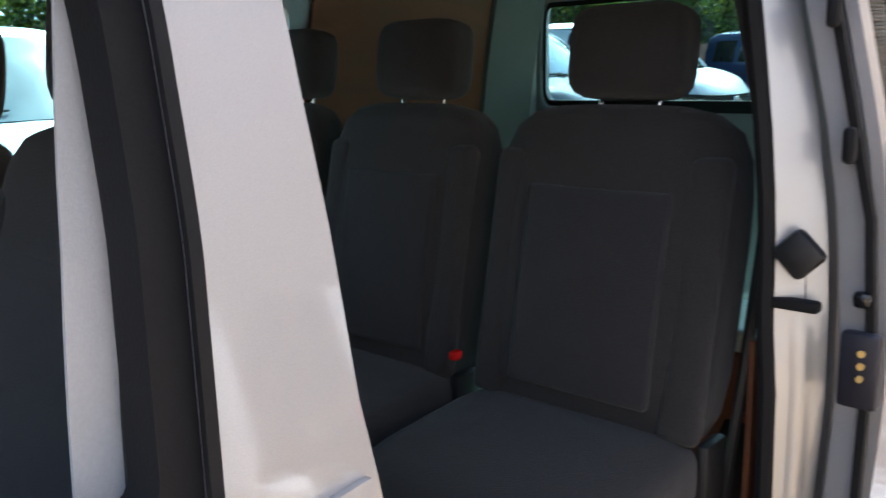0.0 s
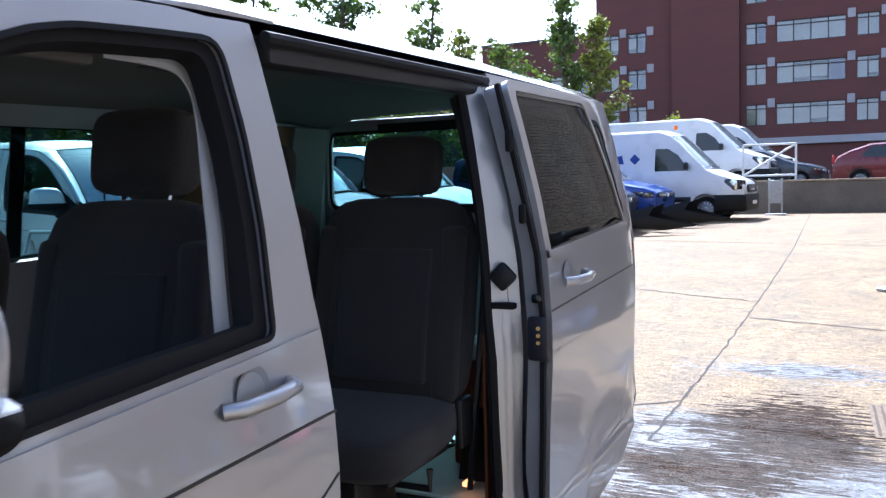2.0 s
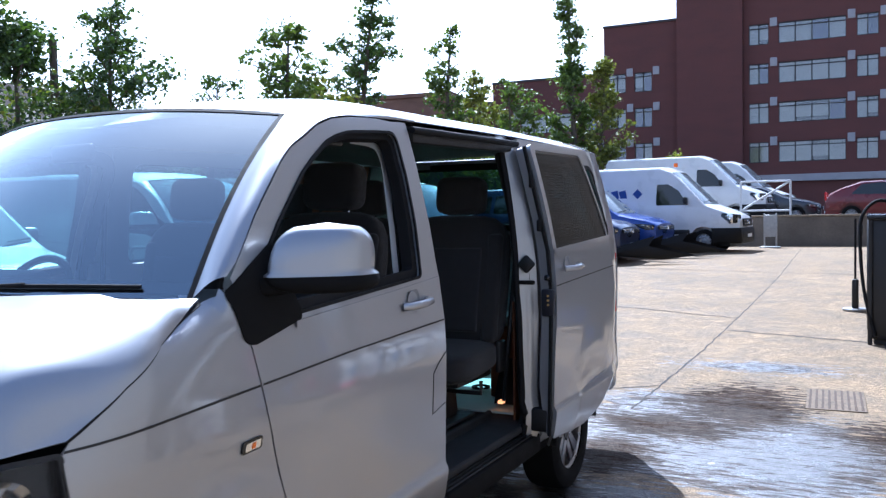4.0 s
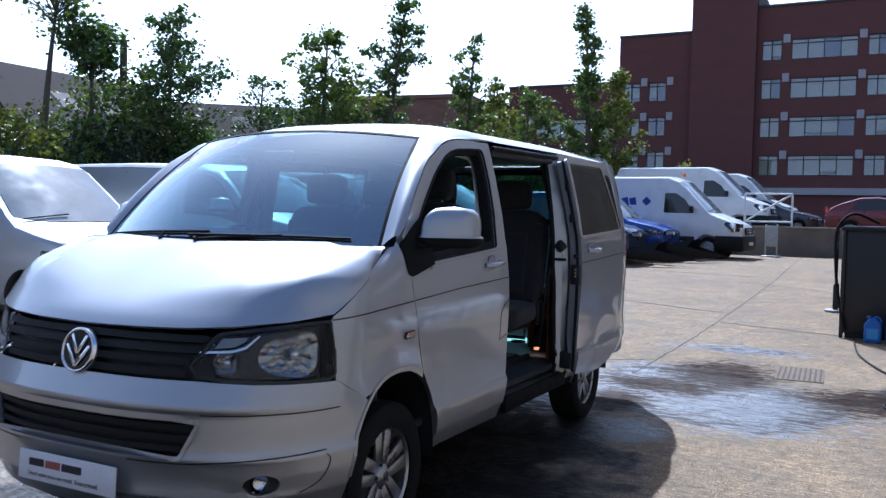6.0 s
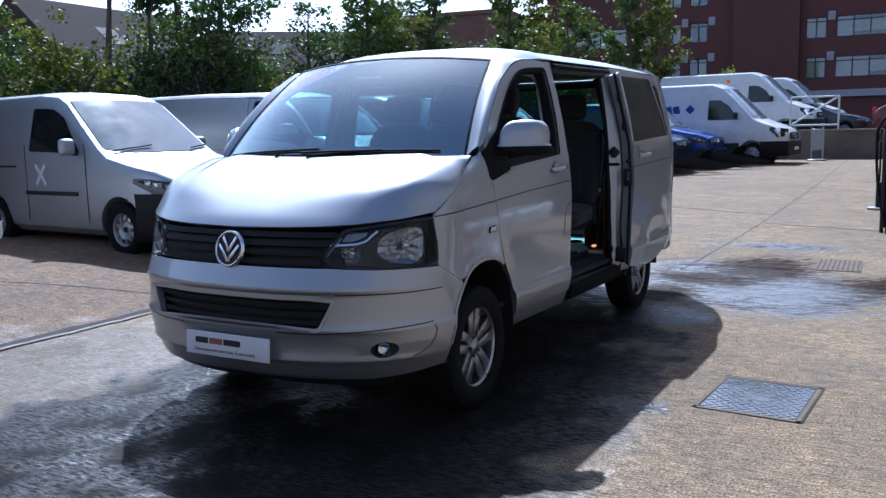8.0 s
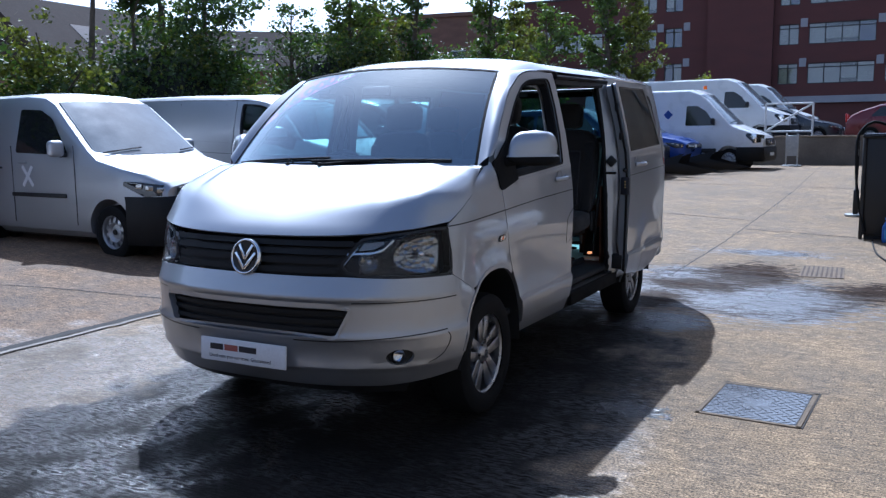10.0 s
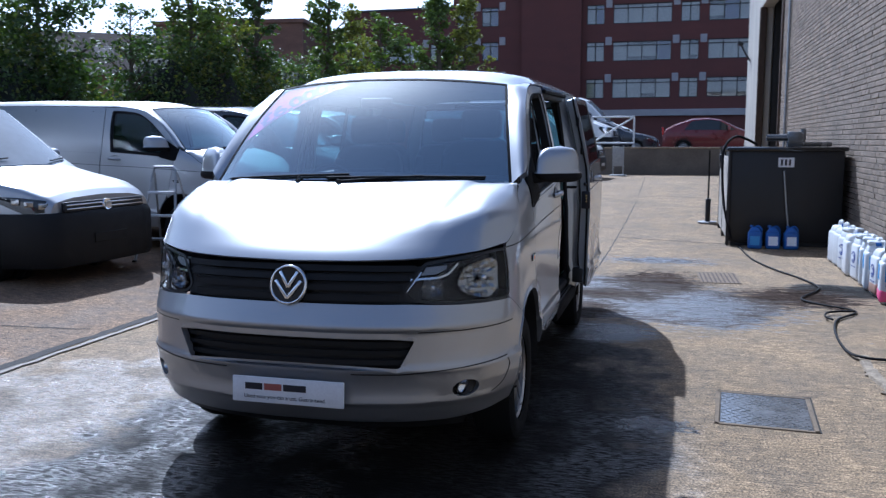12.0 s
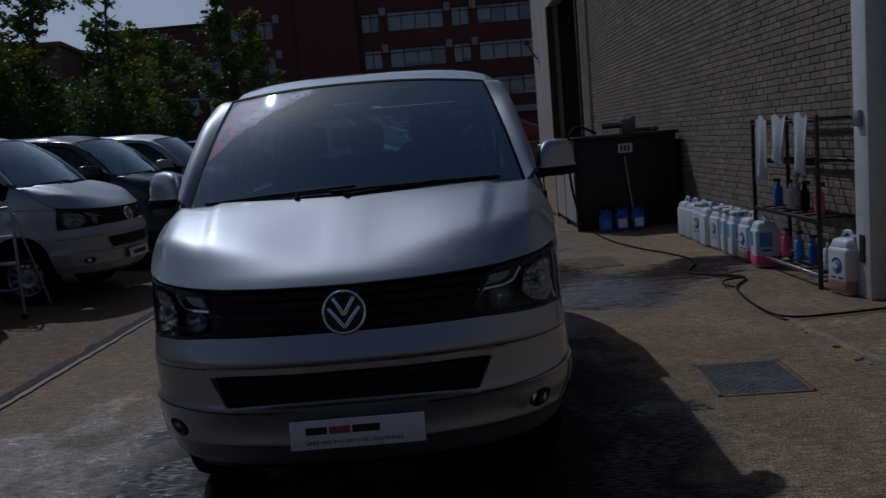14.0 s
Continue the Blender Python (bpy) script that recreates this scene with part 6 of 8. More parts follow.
def car(name, label, cat, m, sh, paint, axles, wheel_r, windows, screen, group="", bumper=None, grille=None, lamps=None, wheel_style="small", mirrors=None, plate_z=0.45, handles=(), plate_m="plate"):
    """A parked car or van: cut body, glass, lamps, grille, mirrors, wheels."""
    v = thing(name, label, cat, m, group)
    vs, fs = sh.body()
    me = cut_arches(vs, fs, axles, wheel_r * 1.22, sh.W * 2)
    me.shade_smooth()
    me.set_sharp_from_angle(angle=radians(32))
    me.materials.clear()
    me.materials.append(paint)
    body = new("body", me)
    body.parent = v
    for s in (1, -1):
        for k, poly in enumerate(windows):
            pts, wf = fill2d(rounded(poly, 0.05), (), 0.12)
            P = np.array([(s * (sh.side(y, z) + 0.004), y, z) for y, z in pts])
            n = len(P)
            Q = P - np.array((s * 0.012, 0, 0))
            out = [f if s > 0 else f[::-1] for f in wf]
            mk("side_window", np.concatenate([P, Q]), out + [tuple(i + n for i in f[::-1]) for f in out], M["dglass"], v, "dark side window")
        for y, z in handles:
            x = sh.side(y, z)
            part("door_handle", rbox((0.03, 0.17, 0.03), 0.012, 2, (s * (x + 0.012), y, z)), paint, v)
        for yc in axles:
            w = wheel("wheel", v, (s * (sh.W - 0.12), yc, wheel_r), s, wheel_style, 0)
            k = wheel_r / (0.334 if wheel_style != "small" else 0.316)
            w.matrix_basis = w.matrix_basis @ Matrix.Diagonal((k, k, k, 1))
            part("arch_liner", cyl(wheel_r * 1.18, 0.1, (s * (sh.W - 0.34), yc, wheel_r), (0, 90, 0), 24), M["black"], v)
        if mirrors:
            y, z = mirrors
            x = sh.side(y, z)
            part("door_mirror", rbox((0.2, 0.12, 0.2), 0.055, 4, (s * (x + 0.14), y, z + 0.05)), paint if paint is not M["white"] else M["black"], v)
            part("mirror_arm", rbox((0.14, 0.06, 0.05), 0.02, 2, (s * (x + 0.03), y, z - 0.03)), M["black"], v)
        if lamps:
            (y0, z0, y1, z1, x_in) = lamps
            poly = rounded([(y0 - 0.05, z0 + 0.02), (y0 + 0.2, z0), (y1, z0 + (z1 - z0) * 0.72), (y1 - 0.02, z1), (y0 + 0.25, z1 - 0.01), (y0 - 0.05, z1 - 0.05)], 0.02)
            pts, wf = fill2d(poly, (), 0.06)

            def wrap(y, z, off):
                if y >= 0.06:
                    return (s * (sh.side(y, z) + off), y, z)
                k = (0.06 - y) / 0.12
                return (s * (sh.side(0.06, z) * (1 - 0.45 * k) + off * (1 - k)), 0.06 * (1 - k) - 0.03 * k - off, z)
            P = [wrap(y, z, 0.006) for y, z in pts]
            Q = [wrap(y, z, -0.03) for y, z in pts]
            nv = len(P)
            out = [f if s > 0 else f[::-1] for f in wf]
            hl = mk("headlamp", P + Q, out + [tuple(i + nv for i in f[::-1]) for f in out], M["dglass"], v, "headlamp with dark surround", 50)
            for q in range(3):
                y = y0 + 0.02 + 0.13 * q
                c = wrap(y, z0 + (z1 - z0) * (0.45 + 0.12 * q), 0.008)
                part("reflector", rbox((0.012, 0.09, 0.06), 0.005, 2, c, (0, 0, s * (-50 + 22 * q))), M["reflector"], hl, "bright lamp reflector")
    # windscreen
    (ya, za, yb, zb, wa, wb) = screen

    def scr(a, b):
        k = 1 - (2 * a - 1) ** 2
        x = (wa + (wb - wa) * b) * (2 * a - 1)
        y = ya + (yb - ya) * b - 0.10 * k * (1 - b * 0.4)
        z = za + (zb - za) * b
        return (x, y - 0.012, z + 0.03 + 0.02 * k)
    vs, fs = grid(scr, 14, 6)
    part("windscreen", thicken(vs, fs, 0.03), M["pglass"], v, "sky-reflecting windscreen", 60)
    for k in (-0.5, 0.3):
        p0, p1 = scr(0.5 + k * 0.9, 0.04), scr(0.5 + k * 0.9 + 0.34 if k < 0 else 0.98, 0.1)
        vs, fs = tube([Vector(p0) + Vector((0, -0.02, 0.015)), Vector(p1) + Vector((0, -0.02, 0.015))], 0.009, 6)
        mk("wiper", vs, fs, M["black"], v)
    if bumper:
        z0, z1, y1 = bumper
        vs, fs = [], []
        path = [(-sh.side(y, 0.5) - 0.012, y) for y in (y1, y1 * 0.6, 0.25, 0.1)] + [(x * sh.half(0) * 0.98, -0.02 - 0.05 * (1 - x * x)) for x in np.linspace(-1, 1, 13)] + [(sh.side(y, 0.5) + 0.012, y) for y in (0.1, 0.25, y1 * 0.6, y1)]
        for x, y in path:
            vs += [(x * 0.97, y + 0.03, z0), (x, y, z0 + 0.06), (x, y, z1 - 0.05), (x * 0.985, y + 0.03, z1)]
        fs = [(4 * i + j, 4 * i + j + 1, 4 * i + j + 5, 4 * i + j + 4)[::-1] for i in range(len(path) - 1) for j in range(3)]
        part("front_bumper", thicken(vs, fs, -0.03), M["grille"], v, "black plastic front bumper", 50)
    if grille:
        z0, z1, w = grille
        y0 = -0.03
        part("upper_grille", rbox((2 * w, 0.05, z1 - z0), 0.012, 2, (0, y0, (z0 + z1) / 2), (-8, 0, 0)), M["black"], v, "black radiator grille")
        for k in (0.3, 0.7):
            part("grille_bar", rbox((2 * w * 0.97, 0.02, 0.014), 0.004, 1, (0, y0 - 0.026 + 0.01 * k, z0 + (z1 - z0) * k)), M["chrome"], v, "chrome grille bar")
        vs, fs = lathe([(0.0, 0.004), (0.045, 0.006), (0.06, 0.012), (0.066, 0.0)], 24, at=(0, 0, 0))
        mt = pose(0, y0 - 0.03, (z0 + z1) / 2, 82, 0, 0)
        mk("badge", [mt @ Vector(q) for q in vs], fs, M["chrome"], v, "round chrome badge", 60)
    part("number_plate", rbox((0.5, 0.015, 0.1), 0.004, 1, (0, -0.1, plate_z)), M[plate_m], v)
    part("underbody", rbox((sh.W * 1.5, sh.L * 0.9, 0.12), 0.02, 1, (0, sh.L / 2, 0.24)), M["black"], v)
    for k in (-1, 1):
        part("tail_lamp", rbox((0.08, 0.06, 0.3), 0.02, 2, (k * (sh.W - 0.11), sh.L - 0.01, 0.95)), M["redlamp"], v)
    return v


small = Shape(4.4, 1.79, [(0, 0.86), (0.08, 0.925), (0.3, 1.01), (0.7, 1.085), (1.06, 1.165), (1.25, 1.28), (1.95, 1.83), (2.15, 1.92), (2.5, 1.95), (4.1, 1.94), (4.35, 1.87), (4.4, 1.65)], [(0, 0.82), (1.0, 1.08), (1.6, 1.19), (4.4, 1.28)])
small_win = [[(1.55, 1.21), (2.62, 1.24), (2.60, 1.78), (2.18, 1.76), (1.95, 1.65)]]


def small_van(label, m, paint, group, black=True, glazed=False):
    win = small_win + ([[(2.8, 1.28), (3.55, 1.3), (3.5, 1.78), (2.78, 1.78)], [(3.65, 1.3), (4.2, 1.32), (4.12, 1.76), (3.62, 1.78)]] if glazed else [])
    v = car("small_van", label, "van", m, small, paint, (0.82, 3.5), 0.316, win, (1.14, 1.165, 1.98, 1.826, 0.78, 0.66), group, (0.2, 0.735, 0.5) if black else (0.2, 0.34, 0.4), (0.752, 0.852, 0.6), (0.05, 0.742, 0.56, 0.92, 0.62), "small", (1.6, 1.24), 0.46, handles=((2.45, 1.12),), plate_m="grille" if black else "plate")
    for s in (1, -1):
        part("side_moulding", rbox((0.025, 1.1, 0.05), 0.01, 2, (s * (small.side(3.0, 0.72) + 0.008), 3.05 - 0.9, 0.72)), M["black"], v, "black side moulding")
        part("slide_rail", rbox((0.015, 1.2, 0.025), 0.005, 1, (s * (small.side(3.3, 1.05) + 0.004), 3.5, 1.05)), M["black"], v)
        b = bmesh.new()
        for y in (1.42, 2.68, 3.62):
            rbox((0.006, 0.008, 0.95), 0, 1, (s * (small.side(y, 0.8) + 0.001), y, 0.85), (0, 0, 0), b)
        part("door_joint", b, M["black"], v)
    return v


cad = small_van("silver small van with black bumper, parked on dry concrete", pose(-4.32, 3.6, 0.13, 0, 0, 86.0), M["silver_b"], "vans parked in a row")
# crossed tape marks on the small van's door
for a in (40, -40):
    part("tape_mark", rbox((0.004, 0.05, 0.32), 0.001, 1, (-small.side(2.3, 0.95) - 0.004, 2.36, 0.95), (a, 0, 0)), M["plate"], cad)

navy_van = small_van("dark blue small van parked facing the yard", pose(-3.0, 20.2, 0.26, 0, 0, 84), M["navy"], "vans at the far end", False, True)
blue_van = small_van("bright blue small van parked facing the yard", pose(-2.55, 22.4, 0.3, 0, 0, 82), M["blue"], "vans at the far end", False, True)

big = Shape(6.0, 1.99, [(0, 0.95), (0.08, 1.05), (0.4, 1.2), (0.85, 1.36), (1.0, 1.44), (1.75, 2.2), (2.0, 2.42), (2.35, 2.55), (5.9, 2.56), (6.0, 2.4)], [(0, 0.9), (1.0, 1.28), (1.6, 1.36), (6, 1.36)], tumble=0.1, low=0.28)


def big_van(label, m, group):
    v = car("delivery_van", label, "van", m, big, M["white"], (1.0, 4.3), 0.345, [[(1.45, 1.42), (2.42, 1.42), (2.4, 2.05), (2.05, 2.05), (1.75, 1.85)]], (1.02, 1.42, 1.98, 2.38, 0.86, 0.76), group, (0.3, 0.72, 0.75), (0.78, 1.0, 0.5), (0.05, 0.86, 0.5, 1.16, 0.6), "steel", (1.5, 1.5), 0.5, handles=((2.3, 1.2),))
    for s in (1, -1):
        part("side_moulding", rbox((0.03, 3.6, 0.14), 0.015, 2, (s * (big.side(3.0, 0.62) + 0.006), 3.2, 0.62)), M["black"], v, "black side moulding")
        part("front_lamp", rbox((0.02, 0.16, 0.3), 0.01, 2, (s * (big.half(0.25) + 0.0), 0.25, 1.0)), M["chrome"], v)
    return v


crafter = big_van("white high-roofed delivery van with blue lettering", pose(-0.7, 24.95, 0.3, 0, 0, 84), "vans at the far end")
# its lettering, drawn as plain slanting bars, with a small emblem
for k, (y, w) in enumerate(((4.57, 0.2), (4.3, 0.24), (3.97, 0.24), (3.67, 0.22), (3.41, 0.22))):
    x = -big.side(3.0, 1.78) - 0.008
    part("print_bar", rbox((0.006, w, 0.26 if k else 0.2), 0.002, 1, (x, y + 0.05, 1.76 - (0 if k else 0.03)), (-12, 0, 0)), M["inkblue"], crafter)
part("print_emblem", rbox((0.006, 0.22, 0.22), 0.002, 1, (-big.side(2.9, 1.76) - 0.008, 3.0, 1.78), (45, 0, 0)), M["inkblue"], crafter)
part("beacon", cyl(0.06, 0.12, (0.0, 2.1, 2.66), (0, 0, 0), 14, bevel=0.02), M["amber"], crafter, "orange roof beacon")

sal = Shape(4.2, 1.76, [(0, 0.62), (0.1, 0.7), (0.5, 0.82), (1.1, 0.93), (1.35, 1.02), (2.05, 1.36), (2.5, 1.43), (3.1, 1.40), (3.7, 1.2), (4.05, 1.02), (4.2, 0.8)], [(0, 0.6), (1.2, 0.9), (4.2, 0.98)], low=0.18)

# the pale hatchback that stands tail-out at the end of the row
hatch = Shape(4.1, 1.74, [(0, 0.62), (0.1, 0.72), (0.9, 0.95), (1.2, 1.02), (1.9, 1.42), (2.4, 1.49), (3.4, 1.46), (3.8, 1.36), (4.02, 1.05), (4.1, 0.85)], [(0, 0.6), (1.2, 0.92), (4.1, 1.0)], low=0.2)
hb = car("hatchback_car", "white hatchback with a tow bar, parked tail-out", "car", pose(-8.86, 0.42, gz(-6, 0.3) - 0.05, 0, 0, -94), hatch, M["white"], (0.8, 3.35), 0.3, [[(1.6, 0.97), (2.5, 1.0), (2.45, 1.36), (2.0, 1.34)], [(2.58, 1.0), (3.4, 1.03), (3.3, 1.35), (2.56, 1.36)]], (1.22, 1.0, 1.95, 1.4, 0.72, 0.6), "vans parked in a row", None, (0.6, 0.72, 0.5), (0.06, 0.62, 0.5, 0.8, 0.6), "small", (1.55, 0.98), 0.42)
part("rear_bumper", rbox((1.66, 0.2, 0.24), 0.06, 3, (0, 4.08, 0.5)), M["white"], hb, "white rear bumper")
part("bumper_strip", rbox((1.6, 0.05, 0.07), 0.015, 2, (0, 4.17, 0.6)), M["gloss_black"], hb, "black bumper strip")
part("bumper_valance", rbox((1.5, 0.12, 0.1), 0.03, 2, (0, 4.1, 0.37)), M["black"], hb)
part("rear_window", rbox((1.2, 0.02, 0.34), 0.01, 2, (0, 3.93, 1.22), (33, 0, 0)), M["dglass"], hb, "dark rear window")
vs, fs = lathe([(0.0, 0.004), (0.045, 0.006), (0.06, 0.012), (0.066, 0.0)], 24)
mt = pose(0, 4.115, 0.86, -90, 0, 0)
mk("badge", [mt @ Vector(q) for q in vs], fs, M["chrome"], hb, "round chrome badge", 60)
vs, fs = tube(spline([(0.35, 4.0, 0.34), (0.35, 4.2, 0.33), (0.35, 4.3, 0.36), (0.35, 4.32, 0.44)], 5), 0.02, 8)
mk("tow_bar", vs, fs, M["black"], hb, "black tow bar")
part("tow_ball", cyl(0.03, 0.05, (0.35, 4.32, 0.46), (0, 0, 0), 14, bevel=0.012), M["chrome"], hb, "shiny tow ball")

# ---- the building along the yard's other side ----
WX = 4.15
M["brick"] = mat("buff_brown_brick", (0.23, 0.18, 0.135), 0.85, 0, 0.16, 3, 0.2, 60, 0.5, 120, rand=0.22, island=0.22)
M["mortar"] = mat("pale_mortar", (0.42, 0.39, 0.34), 0.9, 0, 0.15, 4, 0.15, 80, 0.4, 100)
M["stucco"] = mat("dirty_cream_render", (0.35, 0.325, 0.285), 0.9, 0, 0.2, 1.2, 0.08, 50, 0.35, 60, stretch=(1, 1, 0.35))
# near-black colour paints the shade of unlit rooms behind openings
M["room_shade"] = mat("room_shade_black", (0.03, 0.03, 0.03), 0.9, 0, 0.2)
M["white_steel"] = mat("white_painted_steel", (0.62, 0.63, 0.64), 0.45, 0, 0.12, 4, 0.08, 60, 0.1, 80)
M["zinc"] = mat("dull_steel", (0.35, 0.36, 0.37), 0.45, 0.8, 0.15, 12, 0.1, 90)
M["can"] = mat("white_translucent_plastic", (0.62, 0.64, 0.66), 0.45, 0, 0.06, 6, 0.04, 60)
M["can_blue"] = mat("blue_plastic", (0.03, 0.12, 0.42), 0.4, 0, 0.08, 6, 0.04, 60)
M["can_pink"] = mat("pink_liquid_in_plastic", (0.78, 0.1, 0.26), 0.4, 0, 0.05, 6, 0.04, 60)
M["can_brown"] = mat("brown_liquid_in_plastic", (0.33, 0.2, 0.15), 0.4, 0, 0.05, 6, 0.04, 60)
M["cloth"] = mat("grey_white_cloth", (0.5, 0.52, 0.53), 0.9, 0, 0.15, 9, 0.15, 120, 0.3, 200)
M["sky_label"] = mat("light_blue_label", (0.08, 0.3, 0.62), 0.5, 0, 0.06)
H_WALL = 7.2
wall = mk("wall_east", *(lambda b: b)(([(WX + 0.012, 2.2, 0), (WX + 0.012, 18.05, 0), (WX + 0.012, 18.05, H_WALL), (WX + 0.012, 2.2, H_WALL), (WX + 0.35, 2.2, 0), (WX + 0.35, 18.05, 0), (WX + 0.35, 18.05, H_WALL), (WX + 0.35, 2.2, H_WALL)], [(0, 3, 2, 1), (4, 5, 6, 7), (0, 1, 5, 4), (2, 3, 7, 6), (1, 2, 6, 5), (3, 0, 4, 7)])), M["mortar"], None, "buff brick wall with pale mortar joints", 0, "wall", "structure")
part("wall_east_south", rbox((0.4, 16, 3.4), 0.02, 1, (WX + 0.22, -5.82, 1.7)), M["stucco"], None, "rendered wall of the building beside the yard", 0, "wall", "structure")
st_bm = rbox((0.35, 4.5, H_WALL), 0.02, 1, (WX + 0.175, 26.15, H_WALL / 2))
part("wall_stucco", st_bm, M["stucco"], None, "dirty cream rendered wall", 0, "wall", "structure")
part("wall_end", rbox((9.0, 0.35, H_WALL), 0.02, 1, (WX + 4.7, 28.22, H_WALL / 2)), M["stucco"], None, "dirty cream rendered end wall", 0, "wall", "structure")
part("roof_east", rbox((9.5, 26.4, 0.2), 0.02, 1, (WX + 4.7, 15.3, H_WALL + 0.1)), M["zinc"], None, "flat roof of the yard building", 0, "roof", "structure")
part("wall_lintel", rbox((0.35, 5.84, 1.6), 0.01, 1, (WX + 0.178, 20.975, H_WALL - 0.8)), M["stucco"], None, "rendered wall over the opening", 0, "wall", "structure")
part("workshop_back", rbox((0.2, 6.2, 6.4), 0.02, 1, (WX + 5.0, 20.95, 3.2)), M["room_shade"], None, "inner wall of the workshop, near-black for the room's shade", 0, "wall", "structure")
part("workshop_side", rbox((4.5, 0.2, 6.4), 0.02, 1, (WX + 2.64, 24.06, 3.2)), M["room_shade"], None, "inner wall of the workshop, near-black for the room's shade", 0, "wall", "structure")
part("workshop_side", rbox((4.5, 0.2, 6.4), 0.02, 1, (WX + 2.64, 17.84, 3.2)), M["room_shade"], None, "inner wall of the workshop, near-black for the room's shade", 0, "wall", "structure")
dr = thing("door_1", "dark steel edge of an open roller door", "door", None, "", "structure")
part("door_post", rbox((0.2, 0.12, 5.6), 0.02, 1, (WX + 0.05, 18.12, 2.8)), M["rust"], dr)
part("door_post", rbox((0.2, 0.12, 5.6), 0.02, 1, (WX + 0.05, 23.83, 2.8)), M["rust"], dr)

# lamp on a bracket, a sill board on the brick wall
fl = thing("security_lamp", "black security lamp on a bracket on the rendered wall", "lamp")
part("lamp_head", rbox((0.2, 0.32, 0.14), 0.03, 2, (WX - 0.34, 27.4, 4.9), (0, 25, 0)), M["black"], fl)
vs, fs = tube([(WX + 0.01, 27.4, 4.3), (WX - 0.15, 27.4, 4.55), (WX - 0.3, 27.4, 4.85)], 0.03, 8)
mk("lamp_arm", vs, fs, M["black"], fl)
gp = thing("drain_pipe", "grey rainwater pipe on the wall", "pipe")
vs, fs = tube([(WX - 0.05, 16.6, 0.1), (WX - 0.05, 16.6, H_WALL)], 0.03, 10)
mk("pipe", vs, fs, M["zinc"], gp)

# fuel tank with its pump, nozzle and pipes
tk = thing("fuel_tank", "black steel fuel tank with pipes on top, against the wall", "tank", pose(2.47, 8.95, gz(3, 9)))
part("tank_body", rbox((1.56, 2.3, 1.36), 0.03, 2, (0.79, 1.17, 0.74)), M["black"], tk, "black steel tank body")
part("tank_rim", rbox((1.64, 2.38, 0.06), 0.015, 2, (0.79, 1.17, 1.43)), M["gloss_black"], tk)
part("side_plate", rbox((0.02, 2.1, 1.2), 0.006, 1, (-0.008, 1.2, 0.72)), M["stucco"], tk, "worn cream side plate")
for y in (0.02, 1.2, 2.3):
    part("tank_strut", rbox((0.05, 0.05, 1.44), 0.01, 1, (0.0, y, 0.72)), M["black"], tk)
part("tank_label", rbox((0.22, 0.008, 0.14), 0.003, 1, (0.78, 0.015, 1.24)), M["plate"], tk)
for i in range(3):
    part("print_bar", rbox((0.03, 0.004, 0.09), 0.001, 1, (0.72 + 0.055 * i, 0.009, 1.24)), M["ink"], tk)
part("tank_foot", rbox((1.5, 2.2, 0.08), 0.01, 1, (0.79, 1.17, 0.04)), M["black"], tk)
pump = bmesh.new()
rbox((0.22, 0.2, 0.24), 0.03, 2, (0.95, 0.6, 1.57), (0, 0, 0), pump)
cyl(0.05, 0.3, (0.7, 0.6, 1.6), (0, 90, 0), 14, pump)
cyl(0.04, 0.26, (1.1, 0.8, 1.6), (0, 0, 0), 12, pump)
rbox((0.5, 0.3, 0.07), 0.02, 2, (1.25, 0.95, 1.5), (0, 0, 20), pump)
part("fuel_pump", pump, M["iron"], tk, "dark iron fuel pump")
vs, fs = tube(spline([(0.4, 0.35, 1.5), (0.1, 0.2, 1.62), (-0.08, 0.1, 1.45), (-0.1, 0.06, 1.1), (-0.06, 0.04, 0.6), (0.05, -0.02, 0.1)], 6), 0.02, 8)
mk("pump_hose", vs, fs, M["rubber"], tk, "black pump hose")
nz = bmesh.new()
rbox((0.06, 0.12, 0.14), 0.02, 2, (-0.1, 0.5, 1.28), (0, 0, 0), nz)
cyl(0.014, 0.2, (-0.1, 0.38, 1.2), (60, 0, 0), 10, nz)
part("pump_nozzle", nz, M["black"], tk)
vs, fs = tube([(0.75, -0.03, 1.12), (0.8, -0.05, 0.6), (0.86, -0.06, 0.06)], 0.012, 8)
mk("dip_rod", vs, fs, M["zinc"], tk, "thin steel rod")
ps = thing("pipe_stand", "black pump stand with a round base on the concrete", "stand", pose(2.3, 11.9, gz(2.3, 11.9)))
part("stand_base", cyl(0.17, 0.04, (0, 0, 0.02), (0, 0, 0), 20, bevel=0.01), M["zinc"], ps)
part("stand_post", rbox((0.09, 0.12, 0.42), 0.02, 2, (0, 0, 0.25)), M["black"], ps)
part("stand_pipe", cyl(0.016, 1.3, (0, 0, 0.68), (0, 0, 0), 10), M["rubber"], ps)


